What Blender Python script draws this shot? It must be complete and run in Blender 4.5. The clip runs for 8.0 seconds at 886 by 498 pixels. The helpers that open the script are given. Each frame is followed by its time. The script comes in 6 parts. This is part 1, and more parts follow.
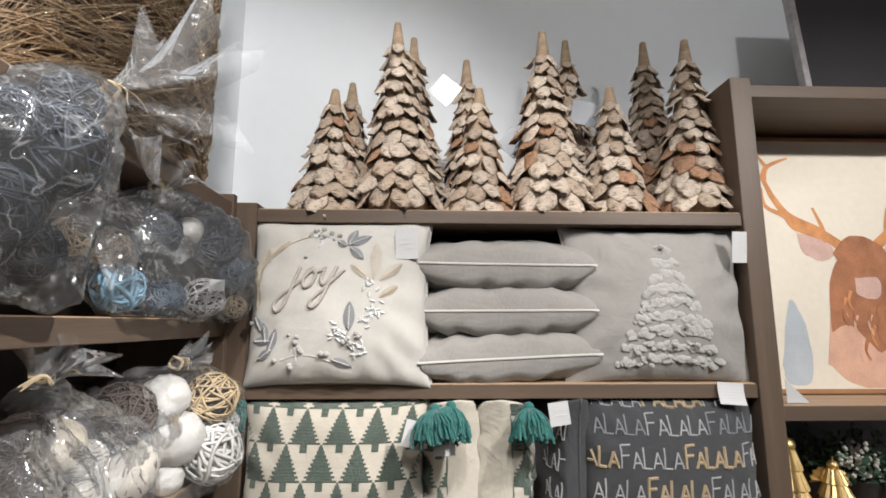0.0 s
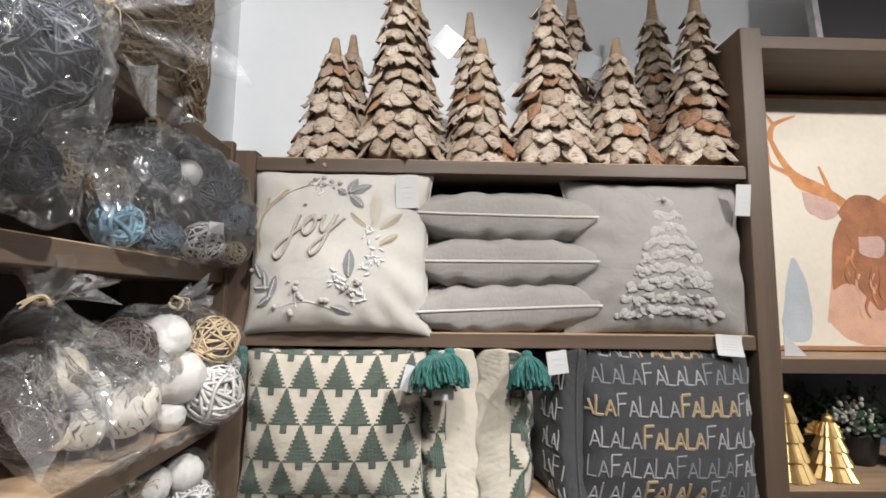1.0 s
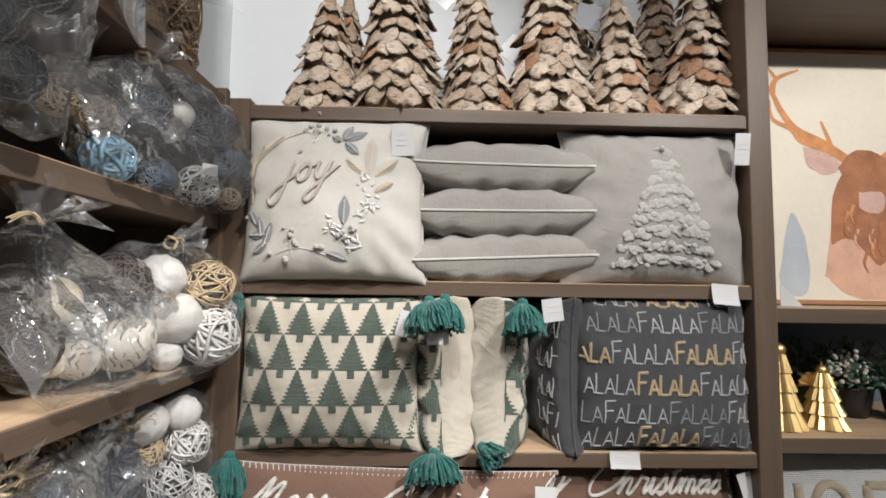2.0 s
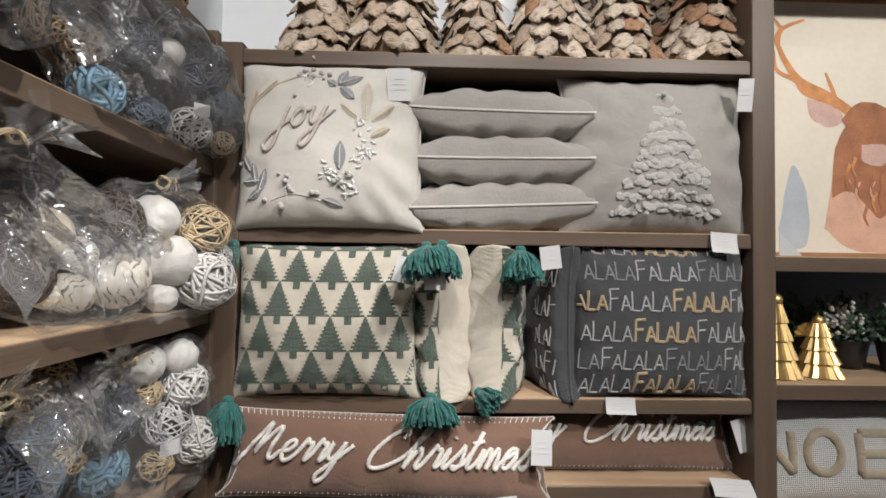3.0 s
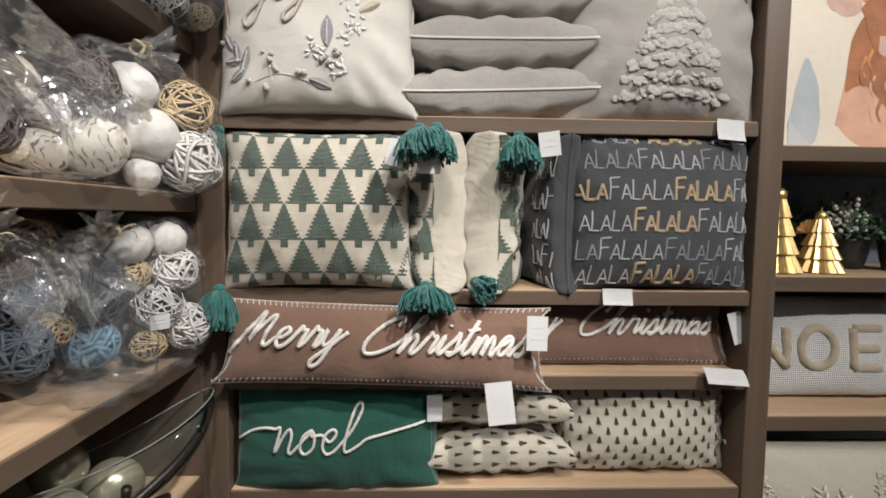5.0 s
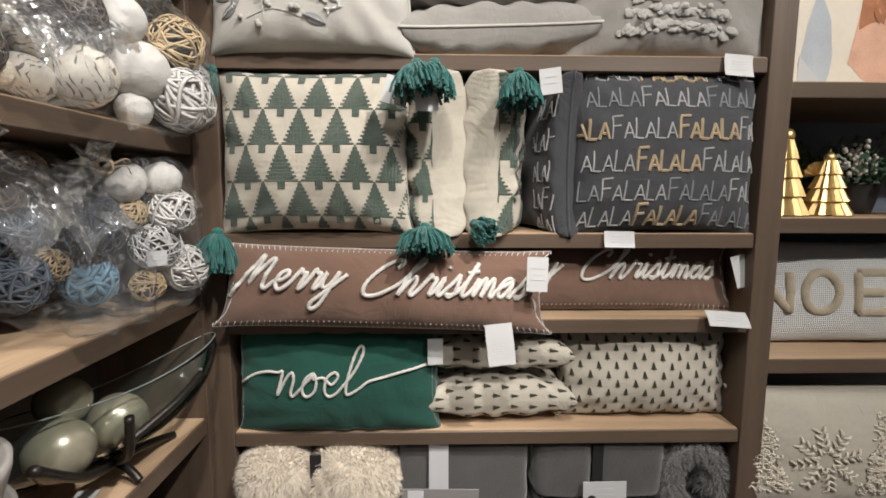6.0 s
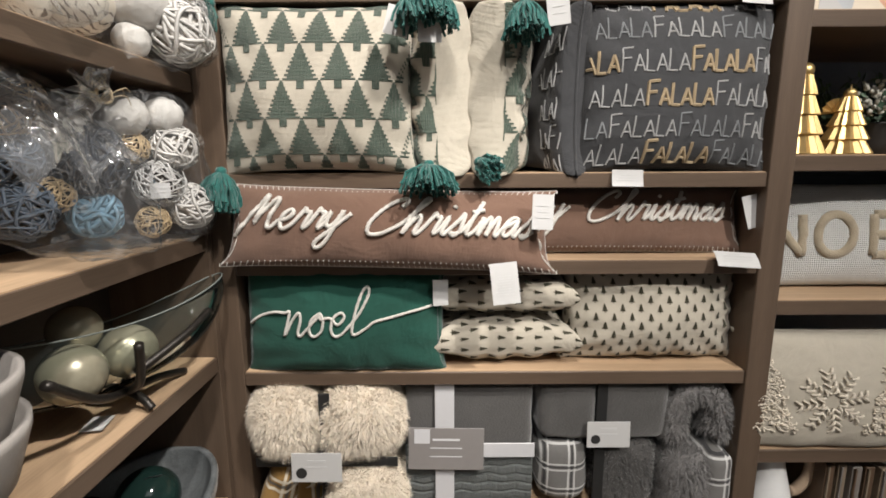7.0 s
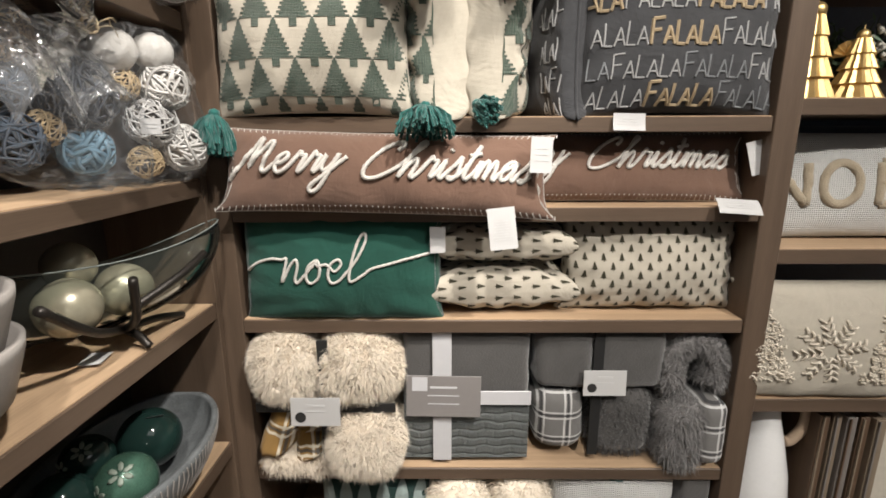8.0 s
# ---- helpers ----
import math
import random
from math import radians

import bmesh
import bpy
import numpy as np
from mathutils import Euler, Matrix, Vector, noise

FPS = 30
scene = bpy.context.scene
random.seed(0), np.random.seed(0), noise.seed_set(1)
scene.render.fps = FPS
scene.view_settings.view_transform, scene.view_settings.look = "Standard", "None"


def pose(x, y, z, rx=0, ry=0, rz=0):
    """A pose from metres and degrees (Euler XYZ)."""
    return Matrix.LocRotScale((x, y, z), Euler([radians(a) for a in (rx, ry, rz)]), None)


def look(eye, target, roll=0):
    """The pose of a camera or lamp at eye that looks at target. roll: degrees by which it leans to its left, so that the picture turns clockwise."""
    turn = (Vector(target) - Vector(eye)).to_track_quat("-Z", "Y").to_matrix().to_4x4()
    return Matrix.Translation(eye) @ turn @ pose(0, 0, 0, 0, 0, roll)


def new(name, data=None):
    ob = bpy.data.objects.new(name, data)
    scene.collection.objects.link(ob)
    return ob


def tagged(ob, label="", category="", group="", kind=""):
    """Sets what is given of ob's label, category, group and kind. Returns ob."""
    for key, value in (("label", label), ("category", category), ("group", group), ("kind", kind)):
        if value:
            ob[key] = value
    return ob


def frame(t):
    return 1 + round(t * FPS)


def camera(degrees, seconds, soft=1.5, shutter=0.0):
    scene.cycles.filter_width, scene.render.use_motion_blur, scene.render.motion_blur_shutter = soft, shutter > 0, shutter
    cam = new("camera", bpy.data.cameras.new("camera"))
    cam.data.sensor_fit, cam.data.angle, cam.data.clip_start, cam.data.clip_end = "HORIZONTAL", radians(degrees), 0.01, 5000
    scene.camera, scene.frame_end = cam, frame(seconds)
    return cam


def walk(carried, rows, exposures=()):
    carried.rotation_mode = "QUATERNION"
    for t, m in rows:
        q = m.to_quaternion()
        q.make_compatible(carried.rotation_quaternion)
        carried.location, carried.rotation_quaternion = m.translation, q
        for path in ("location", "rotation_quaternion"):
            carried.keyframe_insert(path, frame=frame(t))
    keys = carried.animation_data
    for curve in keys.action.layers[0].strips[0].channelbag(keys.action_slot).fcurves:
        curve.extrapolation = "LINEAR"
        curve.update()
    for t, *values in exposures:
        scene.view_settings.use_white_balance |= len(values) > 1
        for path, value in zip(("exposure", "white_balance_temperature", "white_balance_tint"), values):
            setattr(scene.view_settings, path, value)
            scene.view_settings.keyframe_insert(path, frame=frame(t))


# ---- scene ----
cam = camera(86.0, 8.0, soft=1.7)
PATH = [
    (0.0, (-0.180, -1.123, 1.850), (-0.120, 0.853, 2.158), 0.1),
    (0.5, (-0.181, -1.114, 1.822), (-0.120, 0.870, 2.076), 0.4),
    (1.0, (-0.175, -1.109, 1.785), (-0.123, 0.879, 2.002), 0.7),
    (1.5, (-0.166, -1.104, 1.744), (-0.122, 0.887, 1.928), 0.8),
    (3.0, (-0.156, -1.085, 1.635), (-0.103, 0.914, 1.694), 0.8),
    (3.5, (-0.155, -1.077, 1.598), (-0.100, 0.922, 1.611), 0.8),
    (4.0, (-0.153, -1.070, 1.559), (-0.098, 0.929, 1.530), 0.8),
    (4.5, (-0.150, -1.061, 1.525), (-0.085, 0.935, 1.443), 0.7),
    (6.0, (-0.134, -1.050, 1.418), (-0.090, 0.935, 1.183), 0.15),
    (6.5, (-0.126, -1.050, 1.382), (-0.104, 0.928, 1.088), -0.1),
    (7.0, (-0.122, -1.053, 1.348), (-0.121, 0.915, 0.996), -0.25),
    (7.5, (-0.116, -1.055, 1.320), (-0.124, 0.901, 0.905), -0.2),
    (8.0, (-0.106, -1.056, 1.284), (-0.124, 0.892, 0.829), -0.2),
]
walk(cam, [(t, look(e, g, r)) for t, e, g, r in PATH], ((0.0, -0.44, 6260, 10), (1.5, -0.48, 6310, 10), (3.0, -0.64, 6360, 10), (4.5, -0.53, 6410, 10), (6.0, -0.50, 6490, 10), (8.0, -0.14, 6690, 10)))

# ---- light: the shop's ceiling spots, an added one, fill for the room's soft bounce ----
world = bpy.data.worlds.new("shop")
scene.world = world
world.use_nodes = True
world.node_tree.nodes["Background"].inputs[0].default_value = (1.0, 0.93, 0.85, 1)
world.node_tree.nodes["Background"].inputs[1].default_value = 0.055


def spot(x, y, z, tx, ty, tz, watts, angle=70, size=0.06, color=(1.0, 0.955, 0.90)):
    lamp = bpy.data.lights.new("ceiling_spot", "SPOT")
    lamp.energy, lamp.spot_size, lamp.spot_blend, lamp.shadow_soft_size, lamp.color = watts, radians(angle), 0.6, size, color
    ob = new("ceiling_spot", lamp)
    ob.matrix_world = look((x, y, z), (tx, ty, tz))
    return ob


spot(0.0, -1.15, 3.25, -0.05, 0.0, 1.0, 44, 98)
spot(-0.05, -1.7, 3.25, -0.72, -0.45, 2.12, 218, 88)
# Added lamp with no known fitting, brightens the dim lower corner bay.
spot(0.95, -1.3, 3.25, -0.80, -0.30, 0.80, 430, 42)
spot(1.6, -2.6, 3.25, 1.35, 0.0, 1.55, 440, 54)
spot(1.15, -1.9, 3.0, 0.40, 0.5, 2.95, 58, 64)
# Added soft fill that stands in for bounced light, not a ceiling fitting.
panel = bpy.data.lights.new("ceiling_panel", "AREA")
panel.shape, panel.size, panel.size_y, panel.energy, panel.color = "RECTANGLE", 3.0, 2.0, 32, (0.95, 0.975, 1.0)
new("ceiling_panel", panel).matrix_world = look((0.5, -1.75, 3.28), (0.45, -1.2, 0))

# ---- materials ----
def mat(name, color, rough=0.7, metal=0.0, vary=0.12, scale=6.0, bump=0.0, bump_scale=120.0, sheen=0.0, spec=0.5, rand=0.0):
    """A surface with broad and fine variation of tone, and fine relief."""
    m = bpy.data.materials.new(name)
    m.use_nodes = True
    nt = m.node_tree
    b = nt.nodes["Principled BSDF"]
    b.inputs["Roughness"].default_value, b.inputs["Metallic"].default_value = rough, metal
    b.inputs["Specular IOR Level"].default_value = spec
    if sheen:
        b.inputs["Sheen Weight"].default_value = sheen
    co = nt.nodes.new("ShaderNodeTexCoord")
    n1 = nt.nodes.new("ShaderNodeTexNoise")
    n1.inputs["Scale"].default_value, n1.inputs["Detail"].default_value = scale, 5
    nt.links.new(co.outputs["Object"], n1.inputs["Vector"])
    n2 = nt.nodes.new("ShaderNodeTexNoise")
    n2.inputs["Scale"].default_value, n2.inputs["Detail"].default_value = scale * 14, 3
    nt.links.new(co.outputs["Object"], n2.inputs["Vector"])
    add = nt.nodes.new("ShaderNodeMath")
    add.operation = "MULTIPLY_ADD"
    nt.links.new(n2.outputs["Fac"], add.inputs[0])
    add.inputs[1].default_value = 0.5
    nt.links.new(n1.outputs["Fac"], add.inputs[2])
    last = add.outputs[0]
    if rand:
        info = nt.nodes.new("ShaderNodeObjectInfo")
        more = nt.nodes.new("ShaderNodeMath")
        more.operation = "MULTIPLY_ADD"
        nt.links.new(info.outputs["Random"], more.inputs[0])
        more.inputs[1].default_value = rand
        nt.links.new(last, more.inputs[2])
        last = more.outputs[0]
    ramp = nt.nodes.new("ShaderNodeValToRGB")
    lo, hi = 0.45, 1.05 + rand
    ramp.color_ramp.elements[0].position, ramp.color_ramp.elements[1].position = lo / (hi + 0.2), min(1.0, hi / (hi + 0.2))
    ramp.color_ramp.elements[0].color = (*[c * (1 - vary) for c in color], 1)
    ramp.color_ramp.elements[1].color = (*[min(1.0, c * (1 + vary)) for c in color], 1)
    div = nt.nodes.new("ShaderNodeMath")
    div.operation = "DIVIDE"
    nt.links.new(last, div.inputs[0])
    div.inputs[1].default_value = hi + 0.2
    nt.links.new(div.outputs[0], ramp.inputs[0])
    nt.links.new(ramp.outputs[0], b.inputs["Base Color"])
    if bump:
        n3 = nt.nodes.new("ShaderNodeTexNoise")
        n3.inputs["Scale"].default_value, n3.inputs["Detail"].default_value = bump_scale, 4
        nt.links.new(co.outputs["Object"], n3.inputs["Vector"])
        bp = nt.nodes.new("ShaderNodeBump")
        bp.inputs["Strength"].default_value, bp.inputs["Distance"].default_value = bump, 0.003
        nt.links.new(n3.outputs["Fac"], bp.inputs["Height"])
        nt.links.new(bp.outputs[0], b.inputs["Normal"])
    return m


def fabric(name, color, thread=420.0, bump=0.5, vary=0.08, rough=0.9, sheen=0.15, crease=0.22):
    """Woven cloth: crossing threads in relief over soft broad variation."""
    m = mat(name, color, rough, 0, vary, 5.0, sheen=sheen, spec=0.2)
    nt = m.node_tree
    b = nt.nodes["Principled BSDF"]
    co = next(n for n in nt.nodes if n.type == "TEX_COORD")
    hs = []
    for d in ("X", "Z"):
        w = nt.nodes.new("ShaderNodeTexWave")
        w.bands_direction = d
        w.inputs["Scale"].default_value, w.inputs["Distortion"].default_value = thread / 6.283 * 1.0, 1.2
        w.inputs["Detail Scale"].default_value = 3.0
        nt.links.new(co.outputs["Object"], w.inputs["Vector"])
        hs.append(w)
    mx = nt.nodes.new("ShaderNodeMath")
    mx.operation = "ADD"
    nt.links.new(hs[0].outputs["Fac"], mx.inputs[0])
    nt.links.new(hs[1].outputs["Fac"], mx.inputs[1])
    bp = nt.nodes.new("ShaderNodeBump")
    bp.inputs["Strength"].default_value, bp.inputs["Distance"].default_value = bump, 0.0015
    nt.links.new(mx.outputs[0], bp.inputs["Height"])
    folds = nt.nodes.new("ShaderNodeTexNoise")
    folds.inputs["Scale"].default_value, folds.inputs["Detail"].default_value, folds.inputs["Distortion"].default_value = 11.0, 3.0, 1.6
    nt.links.new(co.outputs["Object"], folds.inputs["Vector"])
    b2 = nt.nodes.new("ShaderNodeBump")
    b2.inputs["Strength"].default_value, b2.inputs["Distance"].default_value = crease, 0.022
    nt.links.new(folds.outputs["Fac"], b2.inputs["Height"])
    nt.links.new(b2.outputs[0], bp.inputs["Normal"])
    nt.links.new(bp.outputs[0], b.inputs["Normal"])
    return m


def wood(name, color, rough=0.45, grain="X", vary=0.25):
    """Wood laminate with long grain."""
    m = mat(name, color, rough, 0, vary, 4.0, spec=0.35)
    nt = m.node_tree
    co = next(n for n in nt.nodes if n.type == "TEX_COORD")
    mp = nt.nodes.new("ShaderNodeMapping")
    mp.inputs["Scale"].default_value = (0.35, 9, 9) if grain == "X" else (9, 0.35, 9) if grain == "Y" else (9, 9, 0.35)
    nt.links.new(co.outputs["Object"], mp.inputs["Vector"])
    for n in [n for n in nt.nodes if n.type == "TEX_NOISE"]:
        nt.links.new(mp.outputs[0], n.inputs["Vector"])
    return m


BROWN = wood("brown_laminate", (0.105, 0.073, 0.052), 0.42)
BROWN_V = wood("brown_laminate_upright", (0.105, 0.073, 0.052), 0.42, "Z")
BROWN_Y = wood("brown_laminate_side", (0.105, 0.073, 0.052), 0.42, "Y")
# Tan shelf tops, made paler by overhead light put into the colour.
TAN_LIT = wood("tan_laminate_lit", (0.46, 0.32, 0.205), 0.5)
TAN_LIT_Y = wood("tan_laminate_side_lit", (0.48, 0.335, 0.215), 0.5, "Y")
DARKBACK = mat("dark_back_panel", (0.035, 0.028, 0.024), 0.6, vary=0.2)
SLATE = mat("slate_back_panel", (0.10, 0.12, 0.16), 0.6, vary=0.15)
WALLPAINT = mat("white_wall_paint", (0.76, 0.785, 0.81), 0.75, vary=0.03, scale=1.5, bump=0.12, bump_scale=180)
CEIL = mat("ceiling_paint", (0.7, 0.7, 0.68), 0.9, vary=0.03)
FLOORM = mat("floor_vinyl", (0.28, 0.22, 0.17), 0.5, vary=0.2)
LINEN = fabric("ivory_linen", (0.50, 0.478, 0.44), 1400, 0.3, crease=0.10)
COTTON = fabric("pale_grey_cotton", (0.285, 0.269, 0.25), 1500, 0.2)
CREAM = fabric("cream_canvas", (0.46, 0.42, 0.35), 800, 0.35)
GREYFAB = fabric("charcoal_cotton", (0.056, 0.057, 0.061), 900)
GREENFAB = fabric("forest_green_cotton", (0.016, 0.075, 0.056), 1000, 0.3)
MOCHA = fabric("mocha_velvet", (0.150, 0.088, 0.063), 1200, 0.2, sheen=0.35)
WHITEKNIT = fabric("white_waffle_knit", (0.60, 0.60, 0.585), 420, 1.0)

# ---- mesh helpers ----
def link_mesh(name, bm, material, parent=None, label="", smooth=False):
    me = bpy.data.meshes.new(name)
    bm.to_mesh(me)
    bm.free()
    me.materials.append(material)
    if smooth:
        me.shade_smooth()
    ob = new(name, me)
    if parent is not None:
        ob.parent = parent
    if label:
        ob["label"] = label
    return ob


def part(name, bm, material, parent, label="", smooth=False):
    return link_mesh(name, bm, material, parent, label, smooth)


def thing(name, label, category, m=None, group="", kind=""):
    """An Empty at the base of a thing, which parents its parts."""
    ob = new(name)
    ob.empty_display_size = 0.05
    if m is not None:
        ob.matrix_world = m
    return tagged(ob, label, category, group, kind)


def box_bm(x0, x1, y0, y1, z0, z1, bevel=0.0015):
    bm = bmesh.new()
    bmesh.ops.create_cube(bm, size=1)
    bmesh.ops.scale(bm, verts=bm.verts, vec=(x1 - x0, y1 - y0, z1 - z0))
    bmesh.ops.translate(bm, verts=bm.verts, vec=((x0 + x1) / 2, (y0 + y1) / 2, (z0 + z1) / 2))
    if bevel:
        bmesh.ops.bevel(bm, geom=bm.edges[:], offset=bevel, segments=1, affect="EDGES")
    return bm


def lathe_bm(profile, n=40, flute=0.0, flutes=0):
    """A turned form from (radius, height) pairs; flute: depth of folds round it."""
    bm = bmesh.new()
    rings = []
    for r, z in profile:
        ring = []
        for k in range(n):
            a = 2 * math.pi * k / n
            q = r * (1 - flute * (0.5 + 0.5 * math.cos(flutes * a))) if flutes else r
            ring.append(bm.verts.new((q * math.cos(a), q * math.sin(a), z)))
        rings.append(ring)
    for a, b in zip(rings, rings[1:]):
        for k in range(n):
            bm.faces.new((a[k], a[(k + 1) % n], b[(k + 1) % n], b[k]))
    if profile[0][0] > 1e-4:
        bm.faces.new(rings[0][::-1])
    if profile[-1][0] > 1e-4:
        bm.faces.new(rings[-1])
    bmesh.ops.remove_doubles(bm, verts=bm.verts, dist=1e-5)
    bmesh.ops.recalc_face_normals(bm, faces=bm.faces)
    return bm


def tube_into(bm, pts, r, n=6, closed=False, taper=False):
    """A tube of radius r along the points, added to bm."""
    pts = [Vector(p) for p in pts]
    rings = []
    up = Vector((0.13, 0.31, 0.94))
    for i, p in enumerate(pts):
        a, b = (pts[i - 1], pts[(i + 1) % len(pts)]) if closed else (pts[max(0, i - 1)], pts[min(len(pts) - 1, i + 1)])
        d = (b - a).normalized() if (b - a).length > 1e-9 else Vector((1, 0, 0))
        s = d.cross(up)
        s = s.normalized() if s.length > 1e-4 else d.orthogonal().normalized()
        u = s.cross(d)
        q = r * (1 - 0.85 * abs(2 * i / (len(pts) - 1) - 1) ** 4) if taper else r
        rings.append([bm.verts.new(p + q * (math.cos(2 * math.pi * k / n) * s + math.sin(2 * math.pi * k / n) * u)) for k in range(n)])
    for i in range(len(rings) - (0 if closed else 1)):
        a, b = rings[i], rings[(i + 1) % len(rings)]
        for k in range(n):
            bm.faces.new((a[k], a[(k + 1) % n], b[(k + 1) % n], b[k]))
    if not closed:
        bm.faces.new(rings[0][::-1])
        bm.faces.new(rings[-1])


def smooth_line(pts, steps=6):
    """Points along a smooth curve through the given ones."""
    pts = [Vector(p) for p in pts]
    out = []
    for i in range(len(pts) - 1):
        p0, p1, p2, p3 = pts[max(0, i - 1)], pts[i], pts[i + 1], pts[min(len(pts) - 1, i + 2)]
        for k in range(steps):
            t = k / steps
            out.append(0.5 * (2 * p1 + (p2 - p0) * t + (2 * p0 - 5 * p1 + 4 * p2 - p3) * t * t + (3 * p1 - p0 - 3 * p2 + p3) * t ** 3))
    out.append(pts[-1])
    return out


# ---- the room ----
BACK, LEFTW = 0.55, -0.885
tagged(link_mesh("floor", box_bm(LEFTW - 0.12, 4.12, -4.12, BACK + 0.12, -0.1, 0, 0), FLOORM), "brown vinyl shop floor", "floor", kind="structure")
tagged(link_mesh("wall_north", box_bm(LEFTW, 4, BACK, BACK + 0.12, 0, 3.3, 0), WALLPAINT), "white painted wall behind the shelving", "wall", kind="structure")
tagged(link_mesh("wall_west", box_bm(LEFTW - 0.12, LEFTW, -4, BACK + 0.12, 0, 3.3, 0), WALLPAINT), "white painted side wall", "wall", kind="structure")
tagged(link_mesh("wall_east", box_bm(4, 4.12, -4, BACK + 0.12, 0, 3.3, 0), WALLPAINT), "plain shop wall", "wall", kind="structure")
tagged(link_mesh("wall_south", box_bm(LEFTW - 0.12, 4.12, -4.12, -4, 0, 3.3, 0), WALLPAINT), "plain shop wall", "wall", kind="structure")
tagged(link_mesh("ceiling", box_bm(LEFTW - 0.12, 4.12, -4.12, BACK + 0.12, 3.3, 3.4, 0), CEIL), "white shop ceiling", "ceiling", kind="structure")

# ---- shelving ----
DEPTH = BACK - 0.02
H = 0.59
bay = thing("shelving_unit", "dark brown laminate shelving bay filled with cushions", "shelving")
part("upright", box_bm(-0.645, -0.592, 0, DEPTH, 0, 2.135), BROWN_V, bay)
part("upright", box_bm(0.592, 0.646, -0.004, DEPTH, 0, 2.477), BROWN_V, bay)
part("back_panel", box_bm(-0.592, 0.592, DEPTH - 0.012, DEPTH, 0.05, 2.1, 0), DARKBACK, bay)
for top in (2.12, 1.710, 1.327, 1.131, 0.863, 0.459, 0.11):
    sh = part("shelf", box_bm(-0.592, 0.592, 0.002, DEPTH - 0.012, top - 0.032, top), BROWN, bay)
    part("shelf_top", box_bm(-0.590, 0.590, 0.006, DEPTH - 0.014, top - 0.001, top + 0.002, 0), TAN_LIT, sh, "tan laminate top, paled by light put into its colour")

side_bay = thing("shelving_unit", "tall dark brown laminate shelving bay with slate back", "shelving")
part("upright", box_bm(1.62, 1.67, 0, DEPTH, 0, 2.477), BROWN_V, side_bay)
part("back_panel", box_bm(0.646, 1.62, 0.36, 0.372, 0.05, 2.44, 0), SLATE, side_bay)
part("top_board", box_bm(0.646, 1.62, 0.004, 0.36, 2.428, 2.462), BROWN, side_bay)
part("rail", box_bm(0.646, 1.62, 0.33, 0.352, 2.36, 2.40), BROWN, side_bay)
for top in (1.660, 1.363, 1.034, 0.656, 0.11):
    sh = part("shelf", box_bm(0.646, 1.62, 0.002, 0.36, top - 0.034, top), BROWN, side_bay)
    part("shelf_top", box_bm(0.648, 1.618, 0.006, 0.358, top - 0.001, top + 0.002, 0), TAN_LIT, sh, "tan laminate top, paled by light put into its colour")

LX = -0.64
corner = thing("shelving_unit", "dark brown laminate shelving bay holding bags and bowls", "shelving")
part("upright", box_bm(LEFTW + 0.01, LX + 0.002, -0.022, -0.003, 0, 2.15), BROWN_V, corner)
part("upright", box_bm(LEFTW + 0.01, LX, -1.45, -1.40, 0, 2.15), BROWN_V, corner)
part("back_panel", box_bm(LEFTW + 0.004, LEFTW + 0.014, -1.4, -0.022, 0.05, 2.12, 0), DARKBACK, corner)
for top in (2.131, 1.856, 1.532, 1.198, 0.912, 0.552, 0.2):
    sh = part("shelf", box_bm(LEFTW + 0.014, LX - 0.002, -1.40, -0.022, top - 0.036, top), BROWN_Y, corner)
    part("shelf_top", box_bm(LEFTW + 0.016, LX - 0.006, -1.398, -0.024, top - 0.001, top + 0.002, 0), TAN_LIT_Y, sh, "tan laminate top, paled by light put into its colour")

